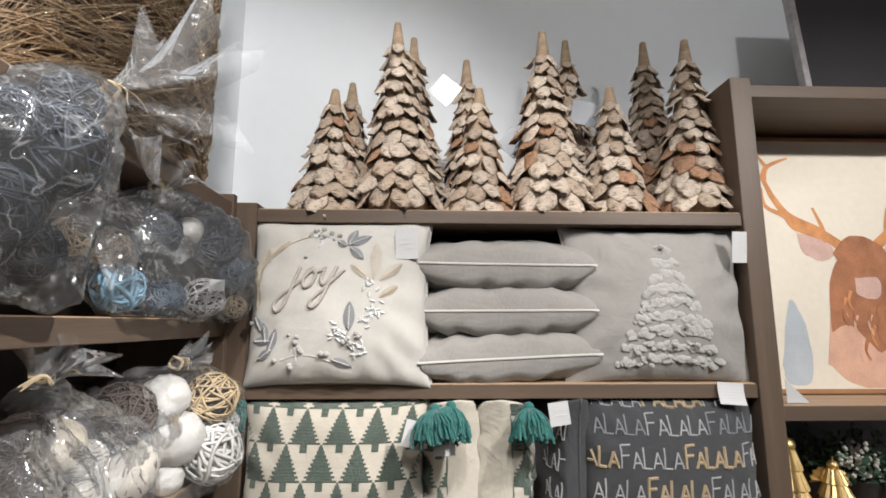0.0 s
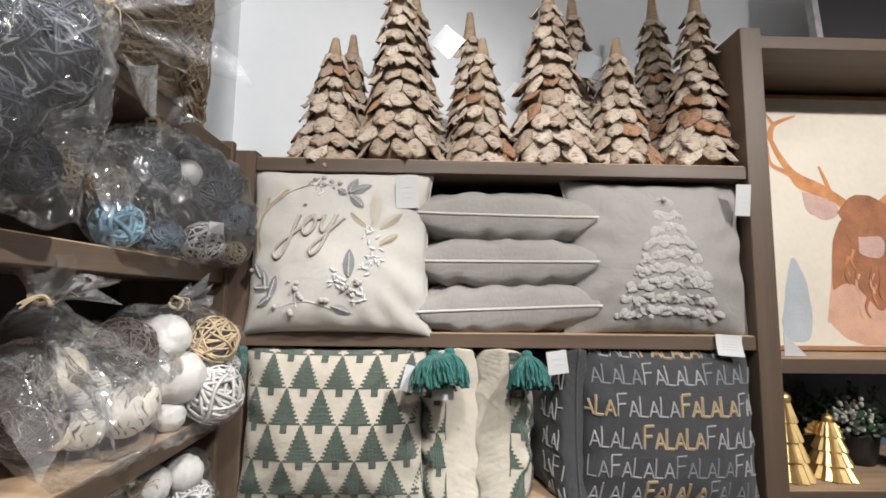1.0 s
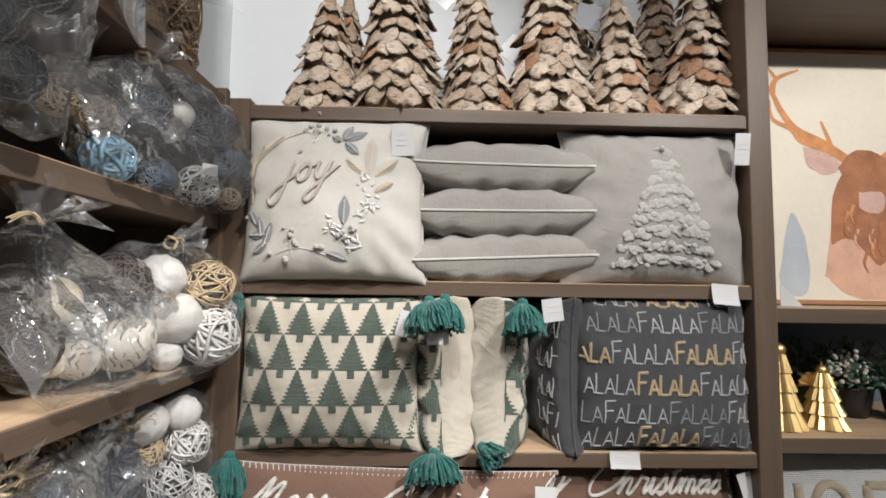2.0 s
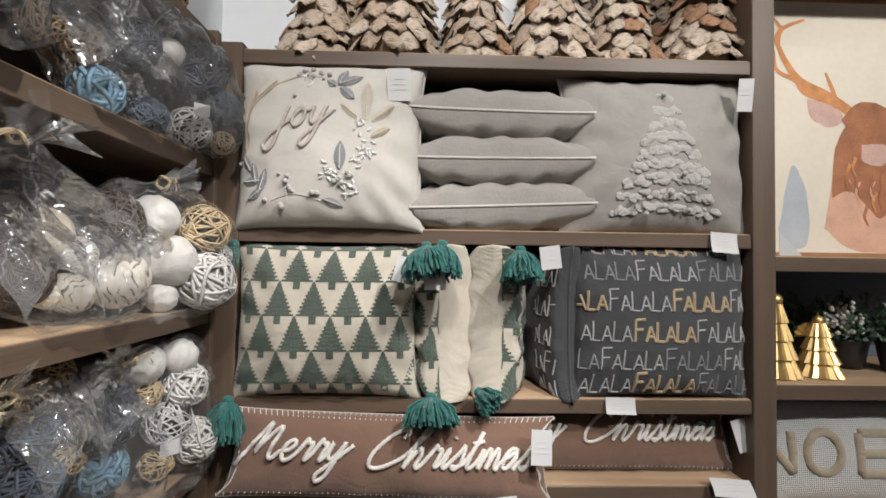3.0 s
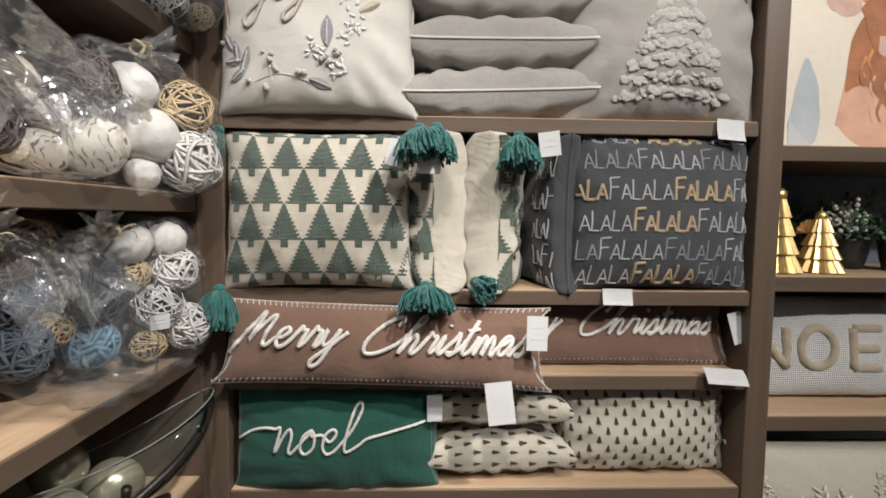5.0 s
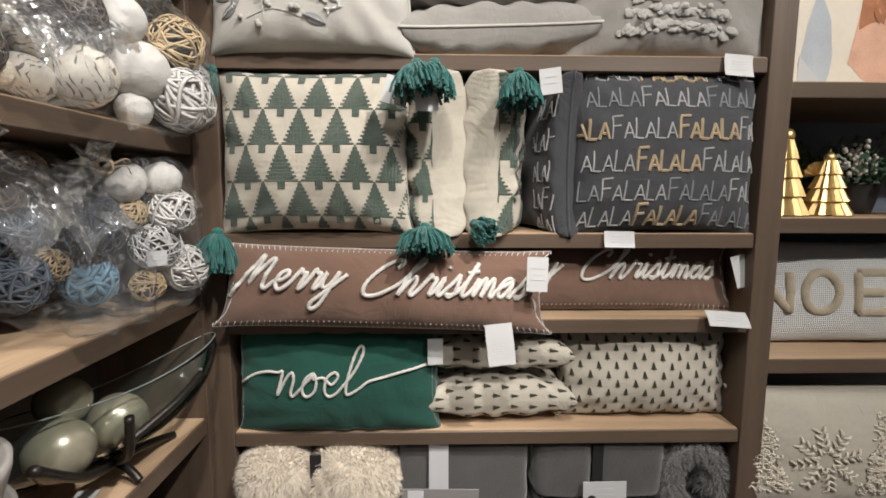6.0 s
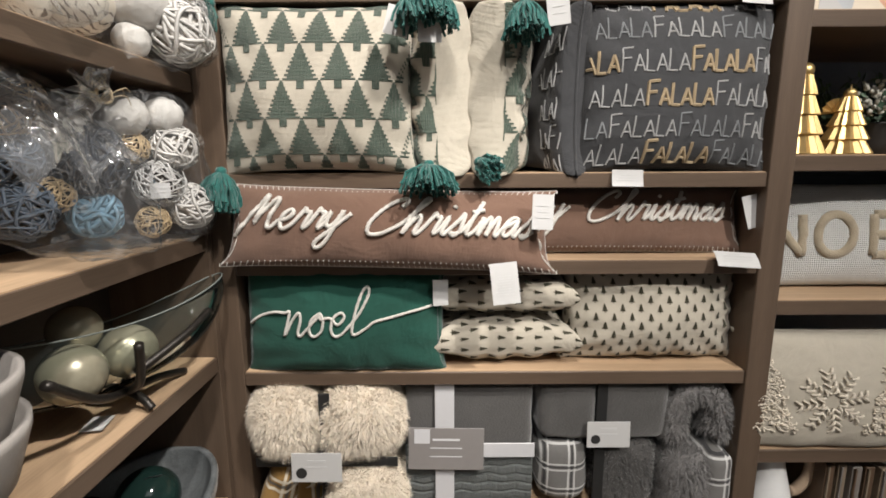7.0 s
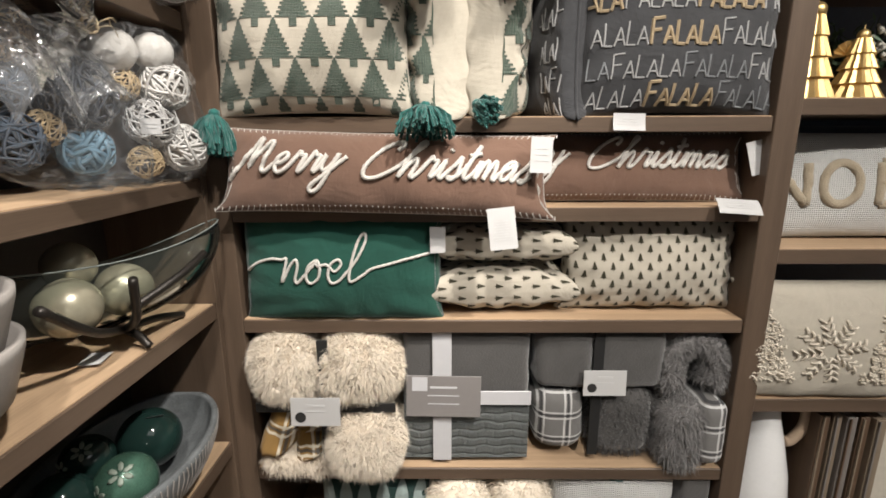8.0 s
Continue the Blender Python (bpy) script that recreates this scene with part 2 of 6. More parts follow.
# ---- cushions ----
class Puff:
    """The face of a stuffed cushion: from (x, z) on its cloth to a place in space. s = -1 is the front, 1 the back."""

    def __init__(self, w, h, thick, seed=0, bow=0.06, wrinkle=0.004, power=0.42, sag=0.0, crease=0.0):
        self.w, self.h, self.thick, self.seed, self.bow, self.wrinkle, self.power, self.sag, self.crease = w, h, thick, seed, bow, wrinkle, power, sag, crease

    def __call__(self, x, z, s=-1, lift=0.0):
        u, v = max(-1, min(1, 2 * x / self.w)), max(-1, min(1, 2 * z / self.h))
        px = x * (1 - self.bow * (1 - v * v) * abs(u))
        pz = z * (1 - self.bow * (1 - u * u) * abs(v))
        e = max(0.0, (1 - u * u) * (1 - v * v))
        ear = 1 + 0.045 * abs(u * v) ** 7
        px, pz = px * ear, pz * ear
        y = self.thick / 2 * e ** self.power
        if self.sag:
            y *= 1 + self.sag * (-v)
        edge = 1 - min(1.0, e * 1.4)
        q = Vector((px * 9, pz * 9, self.seed * 7.3 + s))
        n = noise.noise(q) + 0.5 * noise.noise(q * 2.3)
        ridge = math.sin(14 * math.atan2(v, u) + 5 * noise.noise(q * 0.7)) * edge * (e ** 0.25)
        y += self.wrinkle * (1.6 * n * min(1, e * 3) + 1.5 * ridge)
        if self.crease:
            y -= self.crease * math.exp(-((z / self.h * 10 + 2 * noise.noise(q * 0.4)) ** 2)) * min(1, e * 3)
        return Vector((px, s * (max(y, 0.0015) + lift), pz))

    def mesh(self, n=40, m=None):
        m = m or max(12, round(n * self.h / self.w))
        bm = bmesh.new()
        grid = {}
        for s in (-1, 1):
            for i in range(n + 1):
                for j in range(m + 1):
                    uu, vv = -1 + 2 * i / n, -1 + 2 * j / m
                    uu, vv = math.copysign(1 - (1 - abs(uu)) ** 1.4, uu), math.copysign(1 - (1 - abs(vv)) ** 1.4, vv)
                    grid[s, i, j] = bm.verts.new(self(uu * self.w / 2, vv * self.h / 2, s))
        for s in (-1, 1):
            for i in range(n):
                for j in range(m):
                    f = [grid[s, i, j], grid[s, i + 1, j], grid[s, i + 1, j + 1], grid[s, i, j + 1]]
                    bm.faces.new(f if s < 0 else f[::-1])
        rim = [(i, 0) for i in range(n)] + [(n, j) for j in range(m)] + [(i, m) for i in range(n, 0, -1)] + [(0, j) for j in range(m, 0, -1)]
        for a, b in zip(rim, rim[1:] + rim[:1]):
            bm.faces.new((grid[1, a[0], a[1]], grid[1, b[0], b[1]], grid[-1, b[0], b[1]], grid[-1, a[0], a[1]]))
        return bm

    def rim(self, n=24):
        w, h = self.w / 2, self.h / 2
        pts = []
        for k in range(n):
            pts.append((-w + 2 * w * k / n, -h))
        for k in range(n):
            pts.append((w, -h + 2 * h * k / n))
        for k in range(n):
            pts.append((w - 2 * w * k / n, h))
        for k in range(n):
            pts.append((-w, h - 2 * h * k / n))
        return [Vector((self(x, z).x, 0, self(x, z).z)) for x, z in pts]


def cushion(name, label, m, puff, material, piping=None, group="", n=44):
    """A cushion whose cover's middle is at the pose m."""
    root = thing(name, label, "cushion", m, group)
    part("cover", puff.mesh(n), material, root, smooth=True)
    if piping:
        bm = bmesh.new()
        tube_into(bm, puff.rim(), 0.0035, 6, True)
        part("piping", bm, piping, root, smooth=True)
    return root


def stand(x, y, z, w, h, thick, lean=8, turn=0, roll=0):
    """Pose of a cushion that stands on z, leaning back."""
    return pose(x, y, z + h / 2 * math.cos(radians(lean)), -lean, roll, turn)


joy_p = Puff(0.418, 0.385, 0.15, 1, power=0.33, bow=0.035)
joy = cushion("cushion", "ivory linen cushion embroidered with joy and a leafy wreath", pose(-0.387, 0.02, 1.712 + 0.186, -3, 0, 0), joy_p, LINEN, LINEN)
flats = []
for i, (z, r, dx, tilt) in enumerate(((1.772, 2, 0.004, 2.6), (1.882, -1, 0.006, 0.4), (1.992, 1, 0.002, -0.5))):
    fp = Puff(0.410, 0.40, 0.162, 10 + i, wrinkle=0.0066, power=0.25, bow=0.015)
    # Piping takes the paler linen in place of cotton, to look lit.
    flats.append(cushion("cushion", "pale grey cotton cushion lying flat in a stack of three", pose(dx, 0.195, z, 0, -tilt, 0) @ pose(0, 0, 0, -90 + 1, 0, r), fp, COTTON, LINEN, "stacked plain cushions"))
wool_p = Puff(0.445, 0.385, 0.15, 4, wrinkle=0.006)
wool = cushion("cushion", "pale grey cushion with a tufted wool Christmas tree", pose(0.378, 0.05, 1.712 + 0.186, -3, 0, 0), wool_p, COTTON, COTTON)
green_p = Puff(0.42, 0.355, 0.14, 5)
green = cushion("cushion", "cream cushion woven with rows of green trees", pose(-0.388, 0.02, 1.329 + 0.175, -3, 0, 0), green_p, CREAM)
fala_p = Puff(0.425, 0.365, 0.16, 6, power=0.33)
fala = cushion("cushion", "charcoal grey cushion lettered with FALALA in rows", pose(0.382, 0.045, 1.329 + 0.177, -3, 0, 0), fala_p, GREYFAB, GREYFAB)
merry_p = Puff(0.70, 0.175, 0.10, 7, bow=0.03)
merry = cushion("lumbar_cushion", "long mocha velvet lumbar cushion lettered Merry Christmas", pose(-0.238, -0.022, 1.133 + 0.077, -14, 1.6, 0), merry_p, MOCHA)
merry2_p = Puff(0.69, 0.165, 0.10, 8, bow=0.03)
merry2 = cushion("lumbar_cushion", "second mocha velvet lumbar cushion half hidden behind another", pose(0.252, 0.10, 1.133 + 0.083, -14, 0, 0), merry2_p, MOCHA)
noel_p = Puff(0.462, 0.262, 0.13, 9, bow=0.012, power=0.33)
noel = cushion("lumbar_cushion", "forest green lumbar cushion with white corded script", pose(-0.352, 0.040, 0.865 + 0.127, -4, 0, 0), noel_p, GREENFAB)
tree_up = Puff(0.35, 0.34, 0.122, 21, wrinkle=0.005, power=0.25)
prints = [cushion("cushion", "cream cushion printed with tiny dark trees, stacked", pose(0.02, 0.185, 0.865 + 0.058, -91, 0, 2), tree_up, CREAM, None, "stacked printed cushions")]
tree_up2 = Puff(0.34, 0.33, 0.112, 22, wrinkle=0.005, power=0.25)
prints.append(cushion("cushion", "cream cushion printed with tiny dark trees, stacked", pose(0.022, 0.18, 0.865 + 0.170, -92, 0, -2), tree_up2, CREAM, None, "stacked printed cushions"))
print_p = Puff(0.435, 0.245, 0.15, 23, wrinkle=0.007, power=0.34)
printed = cushion("lumbar_cushion", "plump cream cushion printed with tiny dark trees", pose(0.388, 0.105, 0.865 + 0.121, -4, 0, 0), print_p, CREAM)
edge_a = Puff(0.40, 0.345, 0.166, 31, wrinkle=0.0085, power=0.13)
side_a = cushion("cushion", "cream cushion with a woven tree strip, seen edge on", pose(-0.152, 0.190, 1.329 + 0.170, 0, 0, -78), edge_a, CREAM, None, "cream cushions standing edge on")
edge_b = Puff(0.40, 0.345, 0.158, 32, wrinkle=0.0085, power=0.13)
side_b = cushion("cushion", "cream cushion with a woven tree strip, seen edge on", pose(0.022, 0.190, 1.329 + 0.170, 0, 0, 80), edge_b, CREAM, None, "cream cushions standing edge on")
edge_c = Puff(0.40, 0.345, 0.095, 33, wrinkle=0.003, power=0.13)
side_c = cushion("cushion", "charcoal lettered cushion standing edge on", pose(0.128, 0.20, 1.329 + 0.170, 0, 0, -78), edge_c, GREYFAB, GREYFAB)
word_p = Puff(0.70, 0.262, 0.15, 41, bow=0.02, power=0.3)
word = cushion("lumbar_cushion", "white waffle knit lumbar cushion lettered NOEL in beige", pose(1.014, 0.155, 1.036 + 0.128, -6, 0, 0), word_p, WHITEKNIT)
tuft_p = Puff(0.66, 0.29, 0.16, 42, bow=0.02, power=0.3)
tuft = cushion("lumbar_cushion", "cream lumbar cushion with tufted trees and snowflake", pose(0.930, 0.05, 0.658 + 0.142, -6, 0, 0), tuft_p, CREAM)

# ---- stitching, lettering, tags and tassels ----
YARN = mat("white_yarn", (0.58, 0.555, 0.515), 0.85, vary=0.08, scale=60, bump=0.5, bump_scale=500, sheen=0.3)
CORD = mat("taupe_beaded_cord", (0.42, 0.37, 0.33), 0.5, vary=0.2, scale=200, bump=0.6, bump_scale=600)
SAGE = mat("grey_felt_leaf", (0.20, 0.205, 0.215), 0.85, vary=0.15, scale=40, bump=0.4, bump_scale=400)
GOLDTHREAD = mat("pale_gold_thread", (0.50, 0.42, 0.31), 0.5, vary=0.2, scale=60)
SILVERT = mat("silver_thread", (0.55, 0.55, 0.54), 0.35, vary=0.2, scale=80)
WOOL = mat("ivory_wool_tuft", (0.36, 0.347, 0.325), 0.95, vary=0.08, scale=40, bump=0.9, bump_scale=180, sheen=0.4)
TREEGREEN = fabric("woven_green_thread", (0.050, 0.084, 0.066), 700, 0.9, 0.25)
tree_nt = TREEGREEN.node_tree
weave_co = next(n for n in tree_nt.nodes if n.type == "TEX_COORD")
weave_map = tree_nt.nodes.new("ShaderNodeMapping")
weave_map.inputs["Rotation"].default_value = (0, radians(45), 0)
tree_nt.links.new(weave_co.outputs["Object"], weave_map.inputs["Vector"])
weave = tree_nt.nodes.new("ShaderNodeTexChecker")
weave.inputs["Scale"].default_value = 400.0
tree_nt.links.new(weave_map.outputs[0], weave.inputs["Vector"])
weave_fac = tree_nt.nodes.new("ShaderNodeMath")
weave_fac.operation = "MULTIPLY"
weave_fac.inputs[1].default_value = 0.34
tree_nt.links.new(weave.outputs["Fac"], weave_fac.inputs[0])
weave_mix = tree_nt.nodes.new("ShaderNodeMix")
weave_mix.data_type = "RGBA"
weave_mix.inputs[7].default_value = (0.32, 0.31, 0.26, 1)
tree_nt.links.new(weave_fac.outputs[0], weave_mix.inputs[0])
tree_nt.links.new(next(n for n in tree_nt.nodes if n.type == "VALTORGB").outputs[0], weave_mix.inputs[6])
tree_nt.links.new(weave_mix.outputs[2], tree_nt.nodes["Principled BSDF"].inputs["Base Color"])
TREEDARK = fabric("dark_brown_print", (0.045, 0.042, 0.028), 900, 0.3)
TASSEL = mat("teal_green_yarn", (0.002, 0.085, 0.074), 0.8, vary=0.3, scale=50, bump=0.4, bump_scale=500, sheen=0.3)
LETTER = mat("pale_grey_stitched_letters", (0.34, 0.34, 0.34), 0.7, vary=0.15, scale=60, bump=0.4, bump_scale=500)
LETTERDIM = mat("mid_grey_stitched_letters", (0.20, 0.21, 0.22), 0.7, vary=0.15, scale=60, bump=0.4, bump_scale=500)
LETTERGOLD = mat("beige_tufted_letters", (0.37, 0.285, 0.18), 0.9, vary=0.15, scale=60, bump=0.8, bump_scale=400)
LETTERTAN = mat("taupe_plush_letters", (0.36, 0.30, 0.215), 0.95, vary=0.12, scale=60, bump=0.8, bump_scale=300, sheen=0.4)
CARD = mat("white_card", (0.50, 0.497, 0.495), 0.6, vary=0.02)
INK = mat("grey_ink", (0.52, 0.52, 0.52), 0.7, vary=0.1)
BLACKINK = mat("black_ink", (0.02, 0.02, 0.02), 0.6, vary=0.1)

# Strokes of each script letter: (advance, points), baseline 0, small letters 1 high.
SCRIPT = {
    "e": (0.78, ((0, .45), (.35, .52), (.55, .8), (.4, 1), (.15, .8), (.12, .35), (.3, .05), (.55, .1), (.78, .4))),
    "r": (0.68, ((0, .4), (.18, .9), (.25, 1.08), (.36, .88), (.55, .88), (.5, .4), (.5, .08), (.68, .3))),
    "y": (1.0, ((0, .4), (.1, .95), (.1, .4), (.28, .15), (.5, .4), (.65, 1), (.55, .2), (.4, -.65), (.12, -.9), (-.02, -.6), (.35, -.1), (1.05, .85))),
    "M": (1.9, ((0, -.35), (.3, .5), (.75, 1.5), (.92, 1.75), (.8, .95), (.68, .35), (.95, .95), (1.35, 1.55), (1.5, 1.5), (1.38, .8), (1.38, .25), (1.6, .08), (1.9, .45))),
    "C": (1.55, ((1.15, 1.35), (1.3, 1.65), (1.05, 1.8), (.5, 1.35), (.12, .6), (.22, .05), (.65, -.02), (1.1, .2), (1.55, .6))),
    "h": (0.95, ((0, .6), (.35, 1.25), (.62, 1.75), (.48, 1.85), (.3, 1.2), (.12, .05), (.32, .6), (.55, .95), (.66, .7), (.6, .15), (.74, .05), (.95, .4))),
    "i": (0.45, ((0, .4), (.2, .95), (.15, .2), (.28, .05), (.45, .35))),
    "s": (0.62, ((0, .35), (.25, .8), (.36, 1.1), (.44, .6), (.45, .2), (.25, 0), (.1, .14), (.35, .12), (.62, .35))),
    "t": (0.52, ((0, .4), (.25, 1.2), (.3, 1.75), (.2, 1), (.15, .25), (.28, .05), (.52, .35))),
    "m": (1.15, ((0, .4), (.14, .95), (.16, .05), (.3, .7), (.44, .97), (.54, .6), (.53, .05), (.66, .7), (.8, .97), (.9, .6), (.9, .15), (1.0, .05), (1.15, .4))),
    "a": (0.85, ((0, .4), (.55, .88), (.3, .97), (.08, .6), (.15, .12), (.35, .1), (.55, .5), (.62, .97), (.58, .3), (.68, .05), (.85, .4))),
    "n": (0.95, ((0, .95), (.14, .98), (.1, .05), (.3, .65), (.52, .99), (.65, .7), (.62, .2), (.74, .03), (.95, .3))),
    "o": (0.85, ((0, .3), (.45, .97), (.16, .75), (.12, .25), (.35, .02), (.6, .25), (.6, .7), (.45, .97), (.5, .75), (.85, .8))),
    "l": (0.70, ((0, .3), (.35, 1.0), (.56, 1.75), (.44, 2.05), (.26, 1.7), (.15, .6), (.25, .08), (.7, .35))),
    "j": (0.55, ((.3, 1.0), (.22, .2), (.1, -.75), (-.15, -1.05), (-.42, -.75), (-.2, -.35), (.3, .1), (.55, .35))),
}
MARKS = {"i": ((.22, 1.4), (.25, 1.5)), "j": ((.33, 1.42), (.36, 1.5)), "t": ((.02, 1.2), (.52, 1.32))}


def laid(puff, pts, lift, slant=0.0, s=-1):
    return [puff(x + slant * z, z, s, lift) for x, z in pts]


def script(word, puff, x0, z0, size, radius, material, parent, slant=0.25, before=(), after=(), stretch=1.0):
    """One corded line of joined script, sewn on the cushion's front."""
    line, x = [(a, b) for a, b in before], 0.0
    marks = []
    for ch in word:
        adv, pts = SCRIPT[ch]
        line += [(x + px, pz) for px, pz in (pts if not line else pts[1:])]
        if ch in MARKS:
            marks.append([(x + px, pz) for px, pz in MARKS[ch]])
        x += adv
    line += [(x + a, b) for a, b in after]
    bm = bmesh.new()
    for some in [line] + marks:
        flat = smooth_line([(px * stretch + slant * pz, pz, 0) for px, pz in some], 7)
        pts = [puff(x0 + p.x * size, z0 + p.y * size, -1, radius * 0.6) for p in flat]
        n0 = len(bm.verts)
        tube_into(bm, pts, radius, 7)
        bm.verts.ensure_lookup_table()
        for i in range(len(pts)):
            q = 1 + 0.16 * (1 if i % 2 else -1)
            for v in bm.verts[n0 + 7 * i: n0 + 7 * i + 7]:
                v.co = pts[i] + (v.co - pts[i]) * q
    return part("lettering", bm, material, parent, smooth=True)


def leaf_on(bm, puff, x, z, ang, ln, wd, lift=0.002):
    """A flat leaf sewn on the cushion, added to bm."""
    ca, sa = math.cos(ang), math.sin(ang)
    left, right, mid = [], [], []
    for k in range(7):
        t = k / 6
        w = wd * math.sin(math.pi * min(1, t * 0.97 + 0.02)) ** 0.8
        for side, out in ((1, left), (-1, right), (0, mid)):
            out.append(bm.verts.new(puff(x + ca * ln * t - sa * w * side, z + sa * ln * t + ca * w * side, -1, lift + (0.002 if side == 0 else 0))))
    for k in range(6):
        bm.faces.new((mid[k], mid[k + 1], left[k + 1], left[k]))
        bm.faces.new((right[k], right[k + 1], mid[k + 1], mid[k]))


def seam_stitch(name, puff, material, parent, step=0.0105, size=0.009):
    """Blanket stitch round the cushion's rim."""
    bm = bmesh.new()
    rim = puff.rim(60)
    tube_into(bm, rim, 0.0013, 4, True)
    for i in range(0, len(rim)):
        p = rim[i]
        c = Vector((p.x * (1 - size / abs(puff.w / 2)), 0, p.z * (1 - size / abs(puff.h / 2))))
        e = puff(c.x, c.z, -1, 0.001)
        tube_into(bm, [p + Vector((0, -0.001, 0)), e], 0.0012, 4)
    return tagged(part(name, bm, material, parent), kind="stuff")


def tag(label, m, w, h, bars=4, material=None, fold=0.0):
    """A swing tag: a slightly bent card with lines of small print."""
    root = thing("price_tag", label, "tag", m)
    bm = bmesh.new()
    n = 6
    front, back = [], []
    for k in range(n + 1):
        z = -h * k / n
        y = fold * (k / n) ** 2
        for x in (-w / 2, w / 2):
            front.append(bm.verts.new((x, y, z)))
            back.append(bm.verts.new((x, y + 0.0008, z)))
    for k in range(n):
        a = 2 * k
        bm.faces.new((front[a], front[a + 2], front[a + 3], front[a + 1]))
        bm.faces.new((back[a], back[a + 1], back[a + 3], back[a + 2]))
        bm.faces.new((front[a], back[a], back[a + 2], front[a + 2]))
        bm.faces.new((front[a + 1], front[a + 3], back[a + 3], back[a + 1]))
    part("card", bm, material or CARD, root)
    rng = random.Random(int(1000 * w + 7 * bars))
    for k in range(bars):
        z = -h * (0.32 + 0.5 * k / max(1, bars))
        ww = w * rng.uniform(0.4, 0.72)
        y = fold * (z / h) ** 2 - 0.0009
        part("print_bar", box_bm(-ww / 2, ww / 2, y, y + 0.0006, z - 0.0012, z + 0.0006, 0), INK, root)
    return root


def tassel(m, length=0.07, spread=0.03, seed=0, label="teal green yarn tassel at the corner of a cushion"):
    """A knotted tassel that hangs down from its pose."""
    root = thing("tassel", label, "tassel", m, "cushion tassels")
    rng = random.Random(seed)
    bm = bmesh.new()
    for k in range(130):
        a, r = rng.uniform(0, 6.283), spread * math.sqrt(rng.random())
        x, y = r * math.cos(a), r * math.sin(a)
        ln = length * rng.uniform(0.75, 1.05)
        pts = [(x * 0.15, y * 0.15, -0.004), (x * 0.6, y * 0.6, -ln * 0.25)]
        for q in (0.5, 0.75, 1.0):
            pts.append((x * (0.7 + 0.4 * q) + rng.uniform(-.003, .003), y * (0.7 + 0.4 * q) + rng.uniform(-.003, .003), -ln * q))
        tube_into(bm, pts, 0.0030, 4)
    tagged(part("yarn", bm, TASSEL, root), kind="stuff")
    part("knot", lathe_bm([(0.001, 0.009), (0.009, 0.006), (0.012, 0), (0.010, -0.008), (0.004, -0.012)], 12), TASSEL, root, smooth=True)
    return root


# joy wreath
script("joy", joy_p, -0.112, 0.026, 0.050, 0.0038, CORD, joy, 0.3, stretch=0.95)
FELT_LEAVES = ((0.024, 0.130, 0.42, 0.056, 0.011), (0.022, 0.128, 1.15, 0.046, 0.011), (0.026, 0.124, -0.72, 0.044, 0.011), (0.018, 0.126, 2.6, 0.024, 0.009),
               (-0.150, -0.122, 1.30, 0.060, 0.011), (-0.158, -0.098, 1.75, 0.048, 0.009), (-0.148, -0.092, 3.15, 0.044, 0.010), (-0.140, -0.110, 3.75, 0.044, 0.010),
               (-0.172, -0.070, 2.05, 0.040, 0.009), (0.032, -0.070, 1.57, 0.066, 0.013), (-0.006, -0.134, -0.35, 0.048, 0.010))
bm = bmesh.new()
for x, z, a, ln, wd in FELT_LEAVES:
    fb = bmesh.new()
    leaf_on(fb, joy_p, x, z, a, ln, wd)
    part("felt_leaf", fb, SAGE, joy, "grey felt leaf with a white stitched vein")
    ca, sa = math.cos(a), math.sin(a)
    zig = []
    for k in range(13):
        t = 0.05 + 0.80 * k / 12
        o = 0.0013 * (1 if k % 2 else -1)
        zig.append(joy_p(x + ca * ln * t - sa * o, z + sa * ln * t + ca * o, -1, 0.0048))
    tube_into(bm, zig, 0.0012, 4)
tagged(part("white_stitching", bm, YARN, joy), kind="stuff")
bm = bmesh.new()
rng = random.Random(5)
FERNS = ((0.086, 0.046, 1.55, 0.086, 0.016), (0.078, 0.044, 2.45, 0.058, 0.013), (0.098, 0.044, 0.68, 0.062, 0.013), (0.098, 0.006, 0.55, 0.046, 0.010),
         (-0.166, 0.098, 0.72, 0.062, 0.013), (-0.186, 0.060, 1.25, 0.060, 0.012), (-0.190, 0.020, 1.50, 0.058, 0.011), (-0.186, -0.020, 1.62, 0.046, 0.010))
for x, z, a0, ln, side in FERNS:
    for k in range(12):
        t = k / 11
        px, pz = x + math.cos(a0) * ln * t, z + math.sin(a0) * ln * t
        for sd in (-1, 1):
            a = a0 + sd * 0.85
            q = side * math.sin(math.pi * (0.15 + 0.8 * t)) + 0.002
            tube_into(bm, [joy_p(px, pz, -1, 0.0006), joy_p(px + math.cos(a) * q, pz + math.sin(a) * q, -1, 0.0012)], 0.0009, 4)
    tube_into(bm, [joy_p(x + math.cos(a0) * ln * q / 5, z + math.sin(a0) * ln * q / 5, -1, 0.001) for q in range(6)], 0.0009, 4)
tube_into(bm, [joy_p(-0.180 + 0.115 * k / 9, 0.075 + 0.075 * math.sin(k / 9 * 1.5), -1, 0.0012) for k in range(10)], 0.0018, 5)
tagged(part("gold_embroidery", bm, GOLDTHREAD, joy, "pale gold embroidered fern sprigs"), kind="stuff")
bm = bmesh.new()
